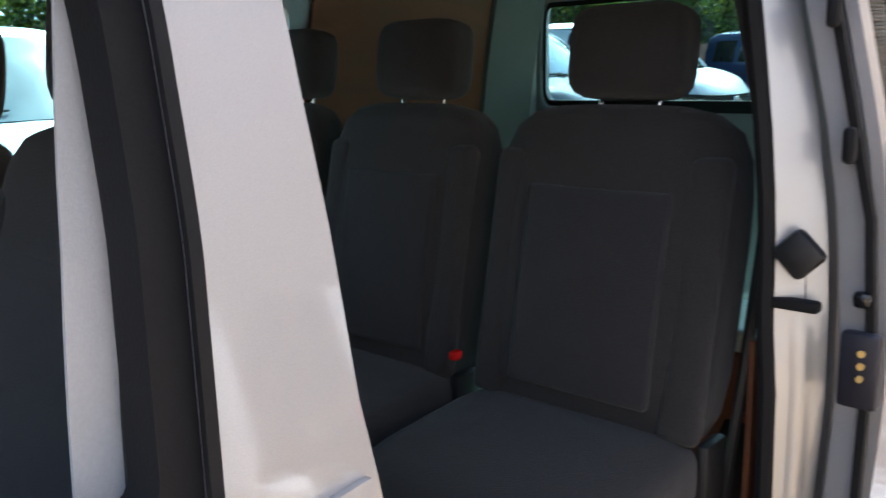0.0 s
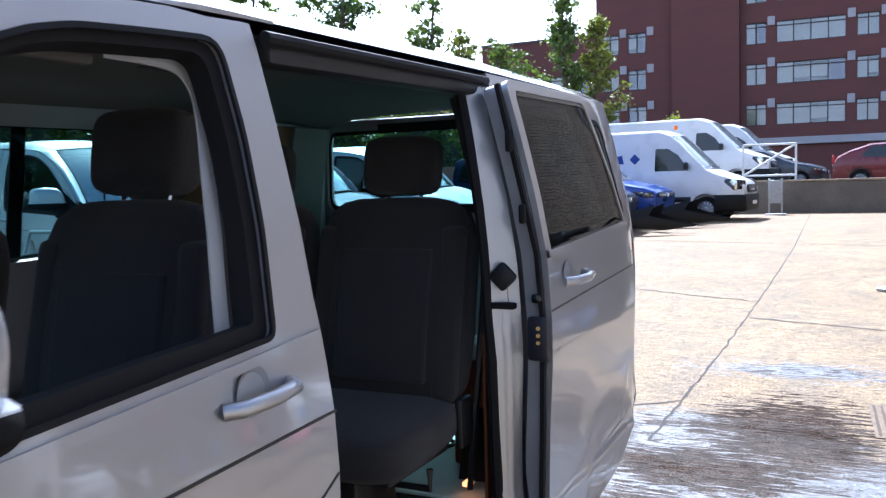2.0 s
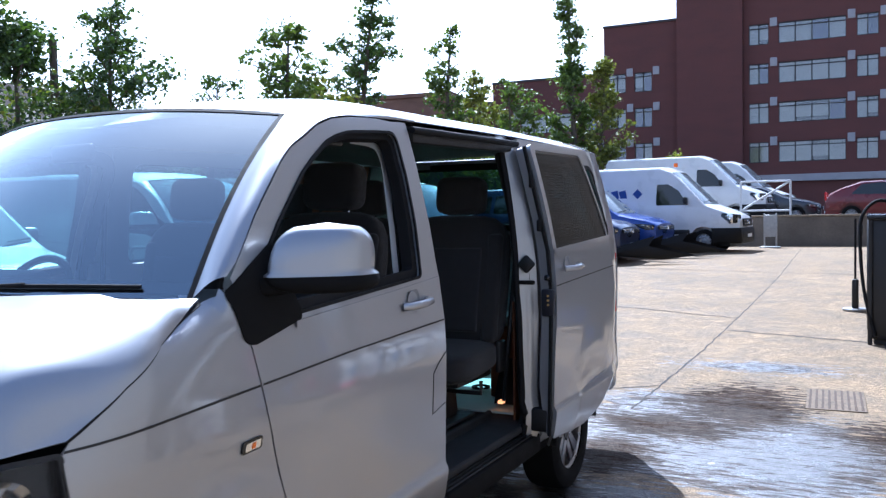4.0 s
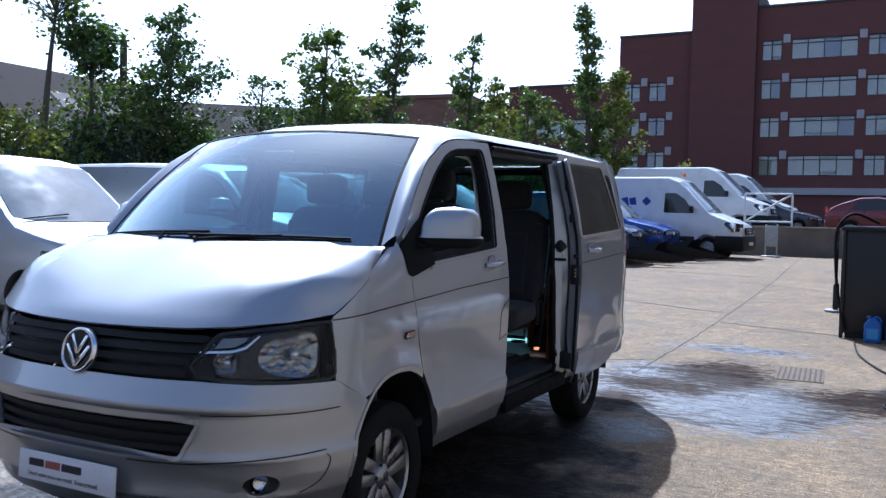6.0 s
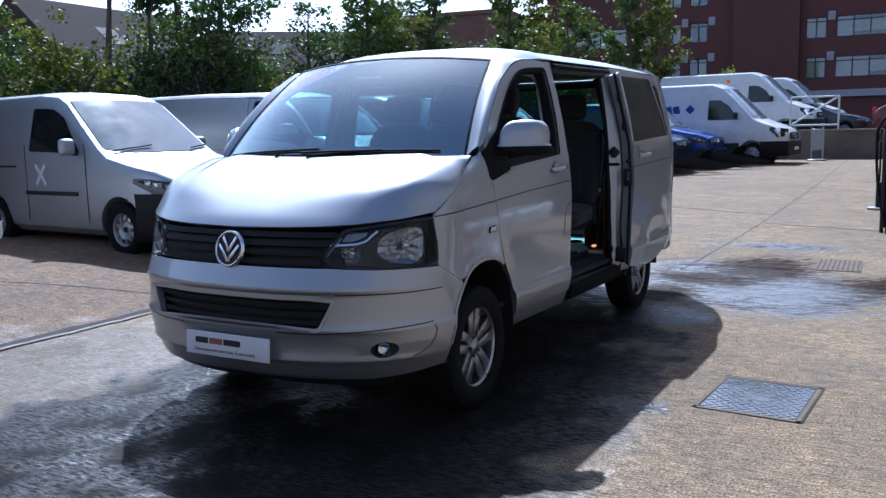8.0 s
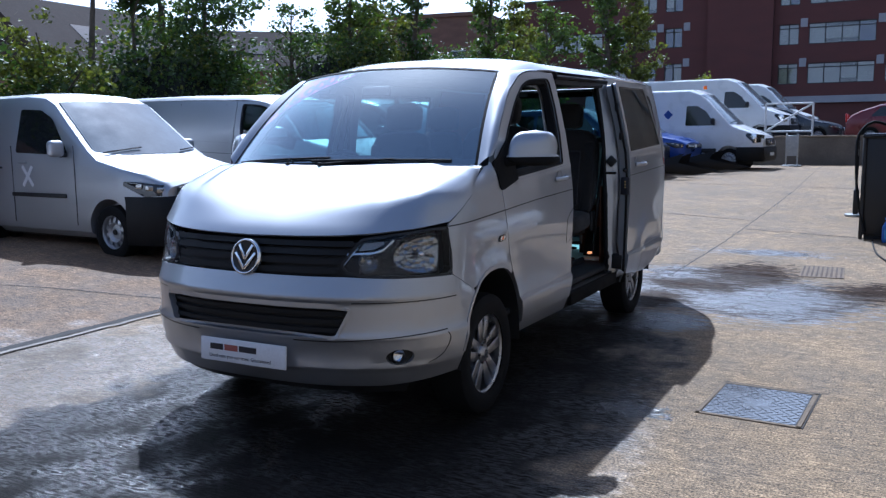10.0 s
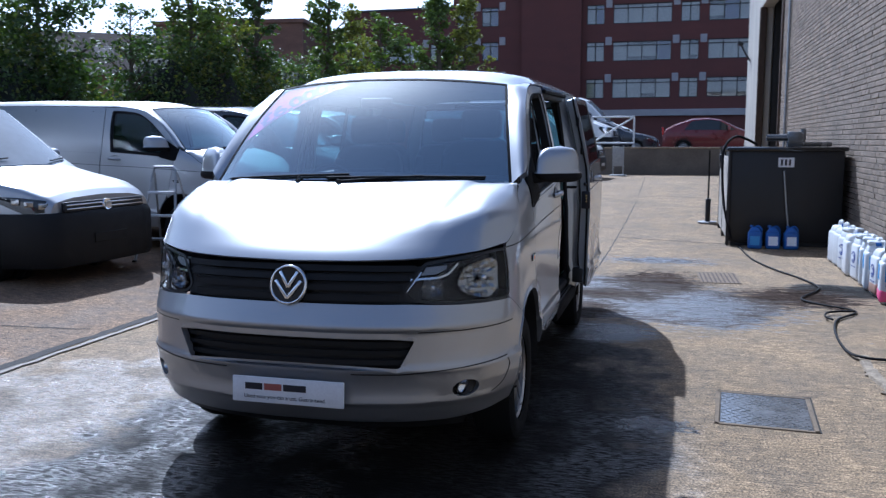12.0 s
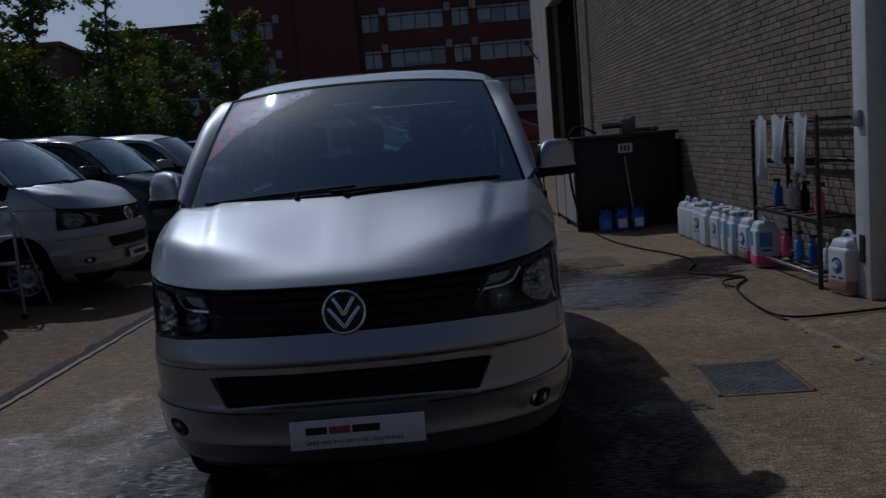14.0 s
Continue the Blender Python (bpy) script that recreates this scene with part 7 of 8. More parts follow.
def jerrycan(m, liquid=None, swirl=True, blue=False, tape=False, group="plastic cans along the wall", label=""):
    j = thing("plastic_can", label or "white plastic can with a blue swirl label", "plastic can", m, group)
    b = bmesh.new()
    rbox((0.25, 0.29, 0.42), 0.045, 4, (0, 0, 0.21), (0, 0, 0), b)
    body = part("can_body", b, M["can"], j, "white plastic can body", 60)
    part("can_top", rbox((0.23, 0.27, 0.1), 0.035, 3, (0, 0, 0.435), (0, 0, 0), taper=(0.8, 0.8)), M["can"], j, "", 60)
    vs, fs = tube(spline([(0, 0.1, 0.46), (0, 0.06, 0.53), (0, -0.02, 0.535), (0, -0.05, 0.47)], 5), 0.018, 8)
    mk("can_handle", vs, fs, M["can"], j)
    part("can_cap", cyl(0.03, 0.035, (0, -0.095, 0.495), (0, 0, 0), 16, bevel=0.006), M["can_blue"] if not liquid else M["can"], j)
    if liquid:
        part("liquid_band", rbox((0.256, 0.296, 0.15), 0.04, 3, (0, 0, 0.085)), liquid, j, "coloured liquid showing through", 60)
    if swirl:
        for r0, a0, a1, cz in ((0.062, 20, 330, 0.26), (0.032, 60, 340, 0.25)):
            n = 20
            vs, fs = [], []
            for i in range(n + 1):
                a = radians(a0 + (a1 - a0) * i / n)
                for r in (r0 - 0.016 * math.sin(math.pi * i / n), r0 + 0.006):
                    for x in (-0.1265, -0.129):
                        vs.append((x, math.cos(a) * r, cz + math.sin(a) * r))
            for i in range(n):
                p = 4 * i
                fs += [(p + 1, p + 3, p + 7, p + 5), (p, p + 4, p + 6, p + 2), (p, p + 1, p + 5, p + 4), (p + 2, p + 6, p + 7, p + 3)]
            mk("swirl_label", vs, fs, M["inkblue"], j, "", 0)
        for dy in (-0.05, 0.045):
            part("print_bar", rbox((0.003, 0.06, 0.014), 0.001, 1, (-0.1275, dy, 0.155)), M["inkblue"], j)
    if blue:
        part("label_sheet", rbox((0.004, 0.13, 0.15), 0.001, 1, (-0.127, 0.04, 0.3)), M["sky_label"], j, "light blue paper label")
        part("label_sheet", rbox((0.13, 0.004, 0.15), 0.001, 1, (-0.02, -0.147, 0.3)), M["sky_label"], j)
        part("print_bar", rbox((0.11, 0.003, 0.02), 0.001, 1, (-0.02, -0.1495, 0.19)), M["inkblue"], j)
    if tape:
        part("cloth_cover", rbox((0.2, 0.2, 0.05), 0.02, 3, (0, 0, 0.5)), M["cloth"], j)
    return j


rnd = random.Random(5)
for i, (y, kind) in enumerate(((7.55, "p"), (7.22, "p"), (6.85, "s"), (6.5, "p"), (6.15, "s"), (5.82, "b"), (5.5, "b"), (5.1, "sb"), (4.7, "pink"))):
    x = 3.78 + (0.04 * rnd.random() - 0.02)
    m = pose(x, y, gz(x, y), 0, 0, rnd.uniform(-14, 14))
    if kind == "pink":
        jerrycan(m, M["can_pink"], False, True, False, label="white plastic can with pink liquid and a blue label")
    elif kind == "sb":
        jerrycan(m, M["can_brown"], True, label="white plastic can with brown liquid and a swirl label")
    elif kind == "b":
        jerrycan(m, None, False, True, True, label="white plastic can with a light blue label")
    elif kind == "s":
        jerrycan(m, None, True, False, True)
    else:
        jerrycan(m, None, False, False, label="plain white plastic can")
jerrycan(pose(3.86, 3.02, gz(3.9, 3.0) + 0.0, 0, 0, 10), M["can_brown"], True, label="white plastic can beside a white post")
for i in range(3):
    j = thing("detergent_bottle", "blue plastic bottle with pale label, before the tank", "bottle", pose(2.84 + 0.245 * i, 8.72, gz(3, 8.7), 0, 0, -6 + 5 * i), "blue bottles before the tank")
    part("bottle_body", rbox((0.2, 0.13, 0.25), 0.03, 3, (0, 0, 0.125)), M["can_blue"], j, "blue plastic bottle body", 60)
    part("bottle_shoulder", rbox((0.19, 0.12, 0.08), 0.03, 3, (0, 0, 0.275), (0, 0, 0), taper=(0.5, 0.6)), M["can_blue"], j, "", 60)
    part("bottle_cap", cyl(0.025, 0.03, (-0.05, 0, 0.325), (0, 0, 0), 12), M["can_blue"], j)
    vs, fs = tube(spline([(-0.02, 0, 0.3), (0.04, 0, 0.33), (0.085, 0, 0.29), (0.09, 0, 0.23)], 4), 0.013, 8)
    mk("bottle_handle", vs, fs, M["can_blue"], j)
    part("label_sheet", rbox((0.13, 0.004, 0.13), 0.001, 1, (0, -0.066, 0.12)), M["lilac"] if i else M["sky_label"], j, "pale label")

# steel rack with bottles and hung cloths, white post
rk = thing("steel_rack", "black steel rack with bottles and cloths, against the wall", "rack", pose(3.9, 3.28, gz(3.9, 4.0)))
for x in (-0.18, 0.18):
    for y in (0.0, 1.55):
        part("rack_post", rbox((0.035, 0.035, 1.55), 0.005, 1, (x, y, 0.775)), M["black"], rk)
for z in (0.12, 0.62, 1.12, 1.5):
    for x in (-0.18, 0.18):
        part("rack_rail", rbox((0.025, 1.52, 0.03), 0.004, 1, (x, 0.775, z)), M["zinc"] if z < 0.2 else M["black"], rk)
    for k in range(6):
        part("rack_slat", rbox((0.36, 0.03, 0.015), 0.004, 1, (0, 0.12 + k * 0.26, z + 0.01)), M["black"], rk)
for i in range(9):
    y, z = 3.42 + 0.16 * i, 0.66 if i % 2 else 0.16
    c = ("can", "can_blue", "sky_label", "can_pink", "rubber")[(i * 3) % 5]
    bt = thing("spray_bottle", "small plastic bottle on the rack", "bottle", pose(3.86, y, gz(3.9, y) + z - 0.015, 0, 0, 30 * i), "bottles on the rack")
    part("bottle_body", cyl(0.045, 0.2, (0, 0, 0.1), (0, 0, 0), 16, bevel=0.012), M[c], bt, "", 60)
    part("bottle_neck", cyl(0.03, 0.06, (0, 0, 0.225), (0, 0, 0), 12, r2=0.014), M[c], bt, "", 60)
    part("bottle_trigger", rbox((0.03, 0.08, 0.035), 0.008, 2, (0, -0.015, 0.27)), M["black"], bt)
for i, (y, w, h) in enumerate(((3.5, 0.3, 0.5), (4.0, 0.35, 0.42), (4.45, 0.28, 0.6))):
    cl = thing("hung_cloth", "grey-white cloth hanging over the rack", "cloth", None, "cloths on the rack")
    rn = random.Random(40 + i)
    ph = rn.random() * 6
    vs, fs = grid(lambda a, b: (3.9 - 0.2 - 0.02 - 0.03 * math.sin(a * 9 + ph) * b - 0.03 * b, y + (a - 0.5) * w * (1 - 0.15 * b), 1.56 - h * b + 0.03 * math.sin(a * 7 + ph)), 12, 10)
    part("cloth", thicken(vs, fs, 0.008), M["cloth"], cl, "", 60)
wp = thing("steel_post", "white painted steel post beside the rack", "post", pose(3.98, 2.78, gz(4, 2.8)))
part("post", rbox((0.24, 0.24, 3.3), 0.012, 2, (0, 0, 1.65)), M["white_steel"], wp)
part("post_socket", rbox((0.02, 0.08, 0.24), 0.008, 1, (-0.125, 0.0, 0.42)), M["black"], wp)
part("post_hook", rbox((0.05, 0.1, 0.14), 0.02, 2, (-0.14, 0.0, 1.5)), M["zinc"], wp)

# hose lying across the yard
hs = thing("garden_hose", "black rubber hose lying across the concrete", "hose")
line = [(2.62, 8.95), (2.66, 8.1), (2.72, 7.4), (2.9, 6.6), (3.07, 6.1), (3.2, 5.5), (3.14, 5.15), (2.93, 4.66), (3.08, 4.36), (3.28, 4.18), (3.3, 4.0), (3.08, 3.62), (2.97, 3.0), (2.95, 2.43), (3.0, 2.2), (3.2, 2.15), (3.7, 2.2), (4.0, 2.3)]
vs, fs = tube([(x, y, gz(x, y) + 0.016 + 0.022 * ease(2.9, 3.0, x) * (1 - ease(2.3, 2.5, y))) for x, y in spline(line, 8)], 0.0105, 8)
mk("hose", vs, fs, M["rubber"], hs)
vs, fs = tube([(x, y, gz(x, y) + 0.03) for x, y in spline([(3.3, 4.02), (3.16, 3.98), (3.05, 3.9), (3.0, 3.72), (3.04, 3.58)], 6)], 0.0095, 8)
mk("hose_loop", vs, fs, M["rubber"], hs)

# ---- far end: retaining wall, upper car park, brick office block ----
M["far_brick"] = mat("dark_red_brick", (0.135, 0.053, 0.044), 0.9, 0, 0.14, 0.5, 0.25, 14, 0.3, 30, stretch=(1, 1, 2.5))
M["far_brick2"] = mat("brown_brick", (0.2, 0.11, 0.075), 0.9, 0, 0.2, 1.0, 0.25, 14, 0.3, 30, stretch=(1, 1, 2.5))
M["grey_block"] = mat("weathered_grey_concrete", (0.13, 0.115, 0.1), 0.9, 0, 0.3, 1.2, 0.15, 30, 0.4, 40)
M["tarmac"] = mat("upper_tarmac", (0.07, 0.07, 0.07), 0.9, 0, 0.2, 1, 0.2, 60)
# paleness paints in the sky that the office panes reflect
M["blind"] = mat("blind_sky_reflection", (0.72, 0.7, 0.64), 0.7, 0, 0.1, 0.7, 0.04, 30)
M["sash"] = mat("dark_window_frame", (0.05, 0.045, 0.045), 0.6, 0, 0.1)
M["light_block"] = mat("pale_concrete_block", (0.4, 0.38, 0.38), 0.8, 0, 0.1, 2, 0.05, 40)
M["tile"] = mat("brown_roof_tiles", (0.065, 0.052, 0.045), 0.9, 0, 0.25, 3, 0.2, 20, 0.4, 20, spec=0.1)
M["fence"] = mat("dark_wire_fence", (0.05, 0.05, 0.05), 0.6, 0.3, 0.1)
TZ = 1.0
part("retaining_wall", rbox((60, 0.3, 1.15), 0.02, 1, (16, 28.6, 0.72)), M["grey_block"], None, "dark weathered retaining wall with a pale coping", 0, "wall", "structure")
part("wall_coping", rbox((60, 0.36, 0.06), 0.01, 1, (16, 28.6, 1.32)), M["rubble"], None, "pale wall coping", 0, "coping", "structure")
part("upper_ground", rbox((120, 60, 0.2), 0, 1, (16, 58.76, TZ - 0.1)), M["tarmac"], None, "tarmac car park behind the wall", 0, "car park", "structure")
car("parked_car", "dark red car parked behind the wall", "car", pose(5.45, 30.9, TZ, 0, 0, 90), sal, M["red"], (0.85, 3.4), 0.31, [[(1.5, 0.98), (3.4, 1.0), (3.1, 1.33), (2.5, 1.38), (2.1, 1.33)]], (1.3, 0.96, 2.08, 1.34, 0.72, 0.58), "cars behind the wall", None, (0.5, 0.62, 0.4), (0.08, 0.55, 0.5, 0.72, 0.6), "small", (1.75, 0.98), 0.4)
car("parked_car", "dark grey car parked behind the wall", "car", pose(1.0, 33.6, TZ, 0, 0, 90), sal, M["darkgrey"], (0.85, 3.4), 0.31, [[(1.5, 0.98), (3.4, 1.0), (3.1, 1.33), (2.5, 1.38), (2.1, 1.33)]], (1.3, 0.96, 2.08, 1.34, 0.72, 0.58), "cars behind the wall", None, (0.5, 0.62, 0.4), (0.08, 0.55, 0.5, 0.72, 0.6), "small", (1.75, 0.98), 0.4)
car("parked_car", "silver car parked behind the wall", "car", pose(9.9, 31.3, TZ, 0, 0, 90), sal, M["silver_b"], (0.85, 3.4), 0.31, [[(1.5, 0.98), (3.4, 1.0), (3.1, 1.33), (2.5, 1.38), (2.1, 1.33)]], (1.3, 0.96, 2.08, 1.34, 0.72, 0.58), "cars behind the wall", None, (0.5, 0.62, 0.4), (0.08, 0.55, 0.5, 0.72, 0.6), "small", (1.75, 0.98), 0.4)
big_van("white high-roofed van parked behind the wall", pose(-0.65, 31.6, TZ, 0, 0, 84), "vans behind the wall")
big_van("white high-roofed van parked further behind the wall", pose(-0.2, 36.5, TZ, 0, 0, 84), "vans behind the wall")
bar = thing("site_barrier", "grey folding barrier standing on the concrete", "barrier", pose(-0.25, 27.3, gz(0, 27.3)))
for k in (-1, 1):
    part("barrier_leg", rbox((0.05, 0.05, 1.1), 0.01, 1, (k * 0.18, 0, 0.55)), M["zinc"], bar)
part("barrier_panel", rbox((0.4, 0.03, 0.7), 0.01, 1, (0, 0, 0.7)), M["zinc"], bar)
part("barrier_foot", rbox((0.6, 0.5, 0.04), 0.01, 1, (0, 0, 0.02)), M["zinc"], bar)
gt = thing("white_gate", "white tubular steel gate frame behind the wall", "gate", pose(-0.6, 29.4, TZ))
for x0, z0, x1, z1 in ((-0.8, 0, -0.8, 1.5), (0.8, 0, 0.8, 1.5), (-0.8, 1.5, 0.8, 1.5), (-0.8, 0.5, 0.8, 0.5), (-0.8, 0.5, 0.8, 1.5)):
    vs, fs = tube([(x0, 0, z0), (x1, 0, z1)], 0.035, 8)
    mk("gate_tube", vs, fs, M["white_steel"], gt)

# the office block
YB = 64.6
off = thing("office_block", "dark red brick office block with rows of pale windows", "building", pose(0, YB, 0))


def block(name, x0, x1, z1, y0=0.0, depth=14, holes=(), m="far_brick"):
    """A wall slab with real window openings, and the body behind it."""
    outline = [(x0, 0.0), (x1, 0.0), (x1, z1), (x0, z1)]
    pts, fs = fill2d(outline, [[(a, c), (b, c), (b, d), (a, d)] for a, b, c, d in holes], 6.0)
    n = len(pts)
    vs = [(x, y0, z) for x, z in pts] + [(x, y0 + 0.35, z) for x, z in pts]
    out = [f for f in fs] + [tuple(i + n for i in f[::-1]) for f in fs]
    edges = {}
    for f in fs:
        for i in range(len(f)):
            edges[(f[i - 1], f[i])] = 1
    out += [(c, a, a + n, c + n) for a, c in edges if (c, a) not in edges]
    w = mk(name, vs, out, M[m], off, "", 0)
    part("block_body", rbox((x1 - x0 - 0.02, depth, z1 - 0.1), 0, 1, ((x0 + x1) / 2, y0 + 0.8 + depth / 2, (z1 - 0.1) / 2)), M["room_shade"], off)
    part("parapet", rbox((x1 - x0 + 0.1, 0.6, 0.18), 0.02, 1, ((x0 + x1) / 2, y0 + 0.2, z1 + 0.09)), M["sash"], off)
    return w


rn = random.Random(9)


def windows_for(x_from, x_to, start, rows, y0):
    holes, x, kind = [], x_from, start
    while x + (1.3 if kind == "pair" else 4.4) < x_to:
        w = 1.35 if kind == "pair" else 4.4
        for z in rows:
            holes.append((x, x + w, z, z + 1.5))
            g = thing("window", "", "")
            g.parent = off
            n = 2 if kind == "pair" else 4
            fr = bmesh.new()
            for k in range(n + 1):
                rbox((0.07, 0.1, 1.5), 0, 1, (x + w * k / n, y0 + 0.12, z + 0.75), (0, 0, 0), fr)
            for zz in (0.03, 1.18, 1.47):
                rbox((w, 0.1, 0.06), 0, 1, (x + w / 2, y0 + 0.12, z + zz), (0, 0, 0), fr)
            part("window_frame", fr, M["sash"], g, "", 0)
            for k in range(n):
                part("pane", rbox((w / n - 0.06, 0.01, 1.4), 0, 1, (x + w * (k + 0.5) / n, y0 + 0.15, z + 0.75)), M["winglass"], g).visible_shadow = False
                if rn.random() < 0.86:
                    part("blind", rbox((w / n - 0.08, 0.01, 1.38 if rn.random() < 0.8 else 0.8), 0, 1, (x + w * (k + 0.5) / n, y0 + 0.26, z + 0.76)), M["blind"], g, "pale blind with the sky's reflection in its colour")
                else:
                    part("blind", rbox((w / n - 0.08, 0.01, 1.38), 0, 1, (x + w * (k + 0.5) / n, y0 + 0.3, z + 0.76)), M["bluesticker"], g, "blue blind")
        for z in rows:
            part("pale_block", rbox((0.48, 0.12, 0.62), 0.02, 1, (x + w + 0.34, y0 - 0.03, z + 1.55)), M["light_block"], off)
        x += w + 0.68
        kind = "wide" if kind == "pair" else "pair"
    return holes


ROWS_R = [13.45, 10.6, 7.75, 4.9]
h1 = windows_for(-5.1, 36, "pair", ROWS_R, 0.0)
block("brick_wall", -5.5, 38, 17.4, 0.0, 14, h1)
block("stair_tower", -10.2, -5.5, 19.5, -0.5, 15)
h2 = windows_for(-15.55, -14.0, "pair", [10.75, 8.02, 5.3], 0.0) + windows_for(-13.52, -12.0, "pair", [10.75, 8.02, 5.3], 0.0)
block("brick_wall", -15.9, -10.2, 15.9, 0.0, 12, h2)
h3 = windows_for(-25.0, -16.1, "pair", [8.02, 5.3], 0.0)
block("brick_wall", -25.4, -15.9, 12.3, 0.0, 12, h3)
h4 = windows_for(-44.0, -25.6, "pair", [7.6, 4.9], 0.0)
block("brick_wall", -44.5, -25.4, 10.75, 0.0, 12, h4)
part("ground_band", rbox((44, 0.4, 0.5), 0.02, 1, (16, -0.1, 3.75)), M["light_block"], off, "pale band over the ground floor")

# houses beyond the hedge
def house(label, m, w, d, h, roof_h, walls, flat=False):
    o = thing("house", label, "house", m)
    part("wall", rbox((w, d, h), 0, 1, (0, 0, h / 2)), walls, o)
    if flat:
        part("roof", rbox((w + 0.4, d + 0.4, 0.3), 0.02, 1, (0, 0, h + 0.15)), M["far_brick2"], o)
    else:
        vs = [(-w / 2 - 0.3, -d / 2 - 0.3, h - 0.1), (w / 2 + 0.3, -d / 2 - 0.3, h - 0.1), (w / 2 + 0.3, d / 2 + 0.3, h - 0.1), (-w / 2 - 0.3, d / 2 + 0.3, h - 0.1), (-w / 2 - 0.3, 0, h + roof_h), (w / 2 + 0.3, 0, h + roof_h)]
        mk("roof", vs, [(0, 1, 5, 4), (2, 3, 4, 5), (1, 2, 5), (3, 0, 4), (0, 3, 2, 1)], M["tile"], o, "brown tiled roof", 0)
        sl = math.degrees(math.atan2(roof_h + 0.1, d / 2 + 0.3))
        for k in (-1.2, 1.2):
            part("skylight", rbox((1.1, 1.4, 0.08), 0.02, 1, (k, -d / 4, h + roof_h / 2 + 0.05), (sl, 0, 0)), M["dglass"], o, "roof window")
    for k in range(3):
        g = thing("window", "", "")
        g.parent = o
        part("pane", rbox((1.1, 0.06, 1.3), 0.01, 1, (-w / 3 + k * w / 3, -d / 2 - 0.02, h * 0.68)), M["dglass"], g)
        part("window_frame", rbox((1.25, 0.05, 0.08), 0.01, 1, (-w / 3 + k * w / 3, -d / 2 - 0.03, h * 0.68 + 0.7)), M["white_steel"], g)
    return o


house("brick house with brown tiled roof and roof windows", pose(-33, 25.6, 0.2, 0, 0, 90), 9.5, 8, 4.4, 3.4, M["far_brick2"])
house("brown brick house with a plain roof beyond the trees", pose(-34, 42, 0.2, 0, 0, 40), 10, 8, 5.4, 2.8, M["far_brick2"])
house("flat-roofed brown brick block beyond the trees", pose(-33, 62, 0.2, 0, 0, 8), 12, 9, 10.6, 0, M["far_brick2"], True)

# boundary wall behind the parked vans
part("boundary_wall", rbox((0.25, 40, 1.9), 0.02, 1, (-9.25, 10, 1.1)), M["far_brick2"], None, "brown brick boundary wall below the hedge", 0, "wall", "structure")
part("back_wall", rbox((60, 0.3, 3.2), 0.02, 1, (-8, -16, 1.6)), M["stucco"], None, "rendered wall closing the yard", 0, "wall", "structure")

# unseen wall, added behind the camera to darken the van's front and reflections
b = rbox((30, 0.3, 5.0), 0.02, 1, (-4, -13.0, 2.4))
part("wall_south", b, mat("sky_block_dark", (0.13, 0.118, 0.108), 0.85, 0, 0.2, 3, 0.2, 60, 0.3, 30), None, "plain dark wall added out of view to dim reflections", 0, "wall", "structure")

# ---- trees and hedge ----
def leaf_material(name, col, rand=0.35):
    m = bpy.data.materials.new(name)
    m.use_nodes = True
    t = m.node_tree
    t.nodes.clear()
    o = t.nodes.new("ShaderNodeOutputMaterial")
    ge = t.nodes.new("ShaderNodeNewGeometry")
    rp = t.nodes.new("ShaderNodeValToRGB")
    rp.color_ramp.elements[0].color = (col[0] * (1 - rand), col[1] * (1 - rand), col[2] * (1 - rand), 1)
    rp.color_ramp.elements[1].color = (col[0] * (1 + rand * 1.6), col[1] * (1 + rand * 1.1), col[2] * (1 + rand * 0.4), 1)
    t.links.new(ge.outputs["Random Per Island"], rp.inputs[0])
    df = t.nodes.new("ShaderNodeBsdfPrincipled")
    df.inputs["Roughness"].default_value = 0.5
    t.links.new(rp.outputs[0], df.inputs["Base Color"])
    tl = t.nodes.new("ShaderNodeBsdfTranslucent")
    br = t.nodes.new("ShaderNodeMix")
    br.data_type, br.blend_type = "RGBA", "MULTIPLY"
    br.inputs["Factor"].default_value = 1.0
    br.inputs["B"].default_value = (1.5, 1.7, 0.6, 1)
    t.links.new(rp.outputs[0], br.inputs["A"])
    t.links.new(br.outputs["Result"], tl.inputs[0])
    mx = t.nodes.new("ShaderNodeMixShader")
    mx.inputs[0].default_value = 0.27
    t.links.new(df.outputs[0], mx.inputs[1])
    t.links.new(tl.outputs[0], mx.inputs[2])
    t.links.new(mx.outputs[0], o.inputs[0])
    return m


M["leaf"] = leaf_material("green_leaves", (0.085, 0.13, 0.03))
M["leaf2"] = leaf_material("yellow_green_leaves", (0.145, 0.165, 0.034))
M["leaf3"] = leaf_material("dark_green_leaves", (0.052, 0.092, 0.026))
M["bark"] = mat("grey_brown_bark", (0.11, 0.085, 0.06), 0.9, 0, 0.25, 6, 0.2, 60, 0.6, 40)


def leaves(points, size, rng):
    """Verts and faces of folded leaf blades at points."""
    n = len(points)
    a = rng.normal(size=(n, 3))
    a /= np.linalg.norm(a, axis=1, keepdims=True)
    a[:, 2] = a[:, 2] * 0.6 - 0.25
    up = rng.normal(size=(n, 3))
    b = np.cross(a, up)
    b /= np.linalg.norm(b, axis=1, keepdims=True) + 1e-9
    c = np.cross(a, b)
    s = size * (0.6 + 0.8 * rng.random((n, 1)))
    base, tip = points - a * s * 0.5, points + a * s * 0.55
    l = points + b * s * 0.42 + c * s * 0.12
    r = points - b * s * 0.42 + c * s * 0.12
    vs = np.stack([base, l, tip, r], 1).reshape(-1, 3)
    fs = [(4 * i, 4 * i + 1, 4 * i + 2, 4 * i + 3) for i in range(n)]
    return vs, fs


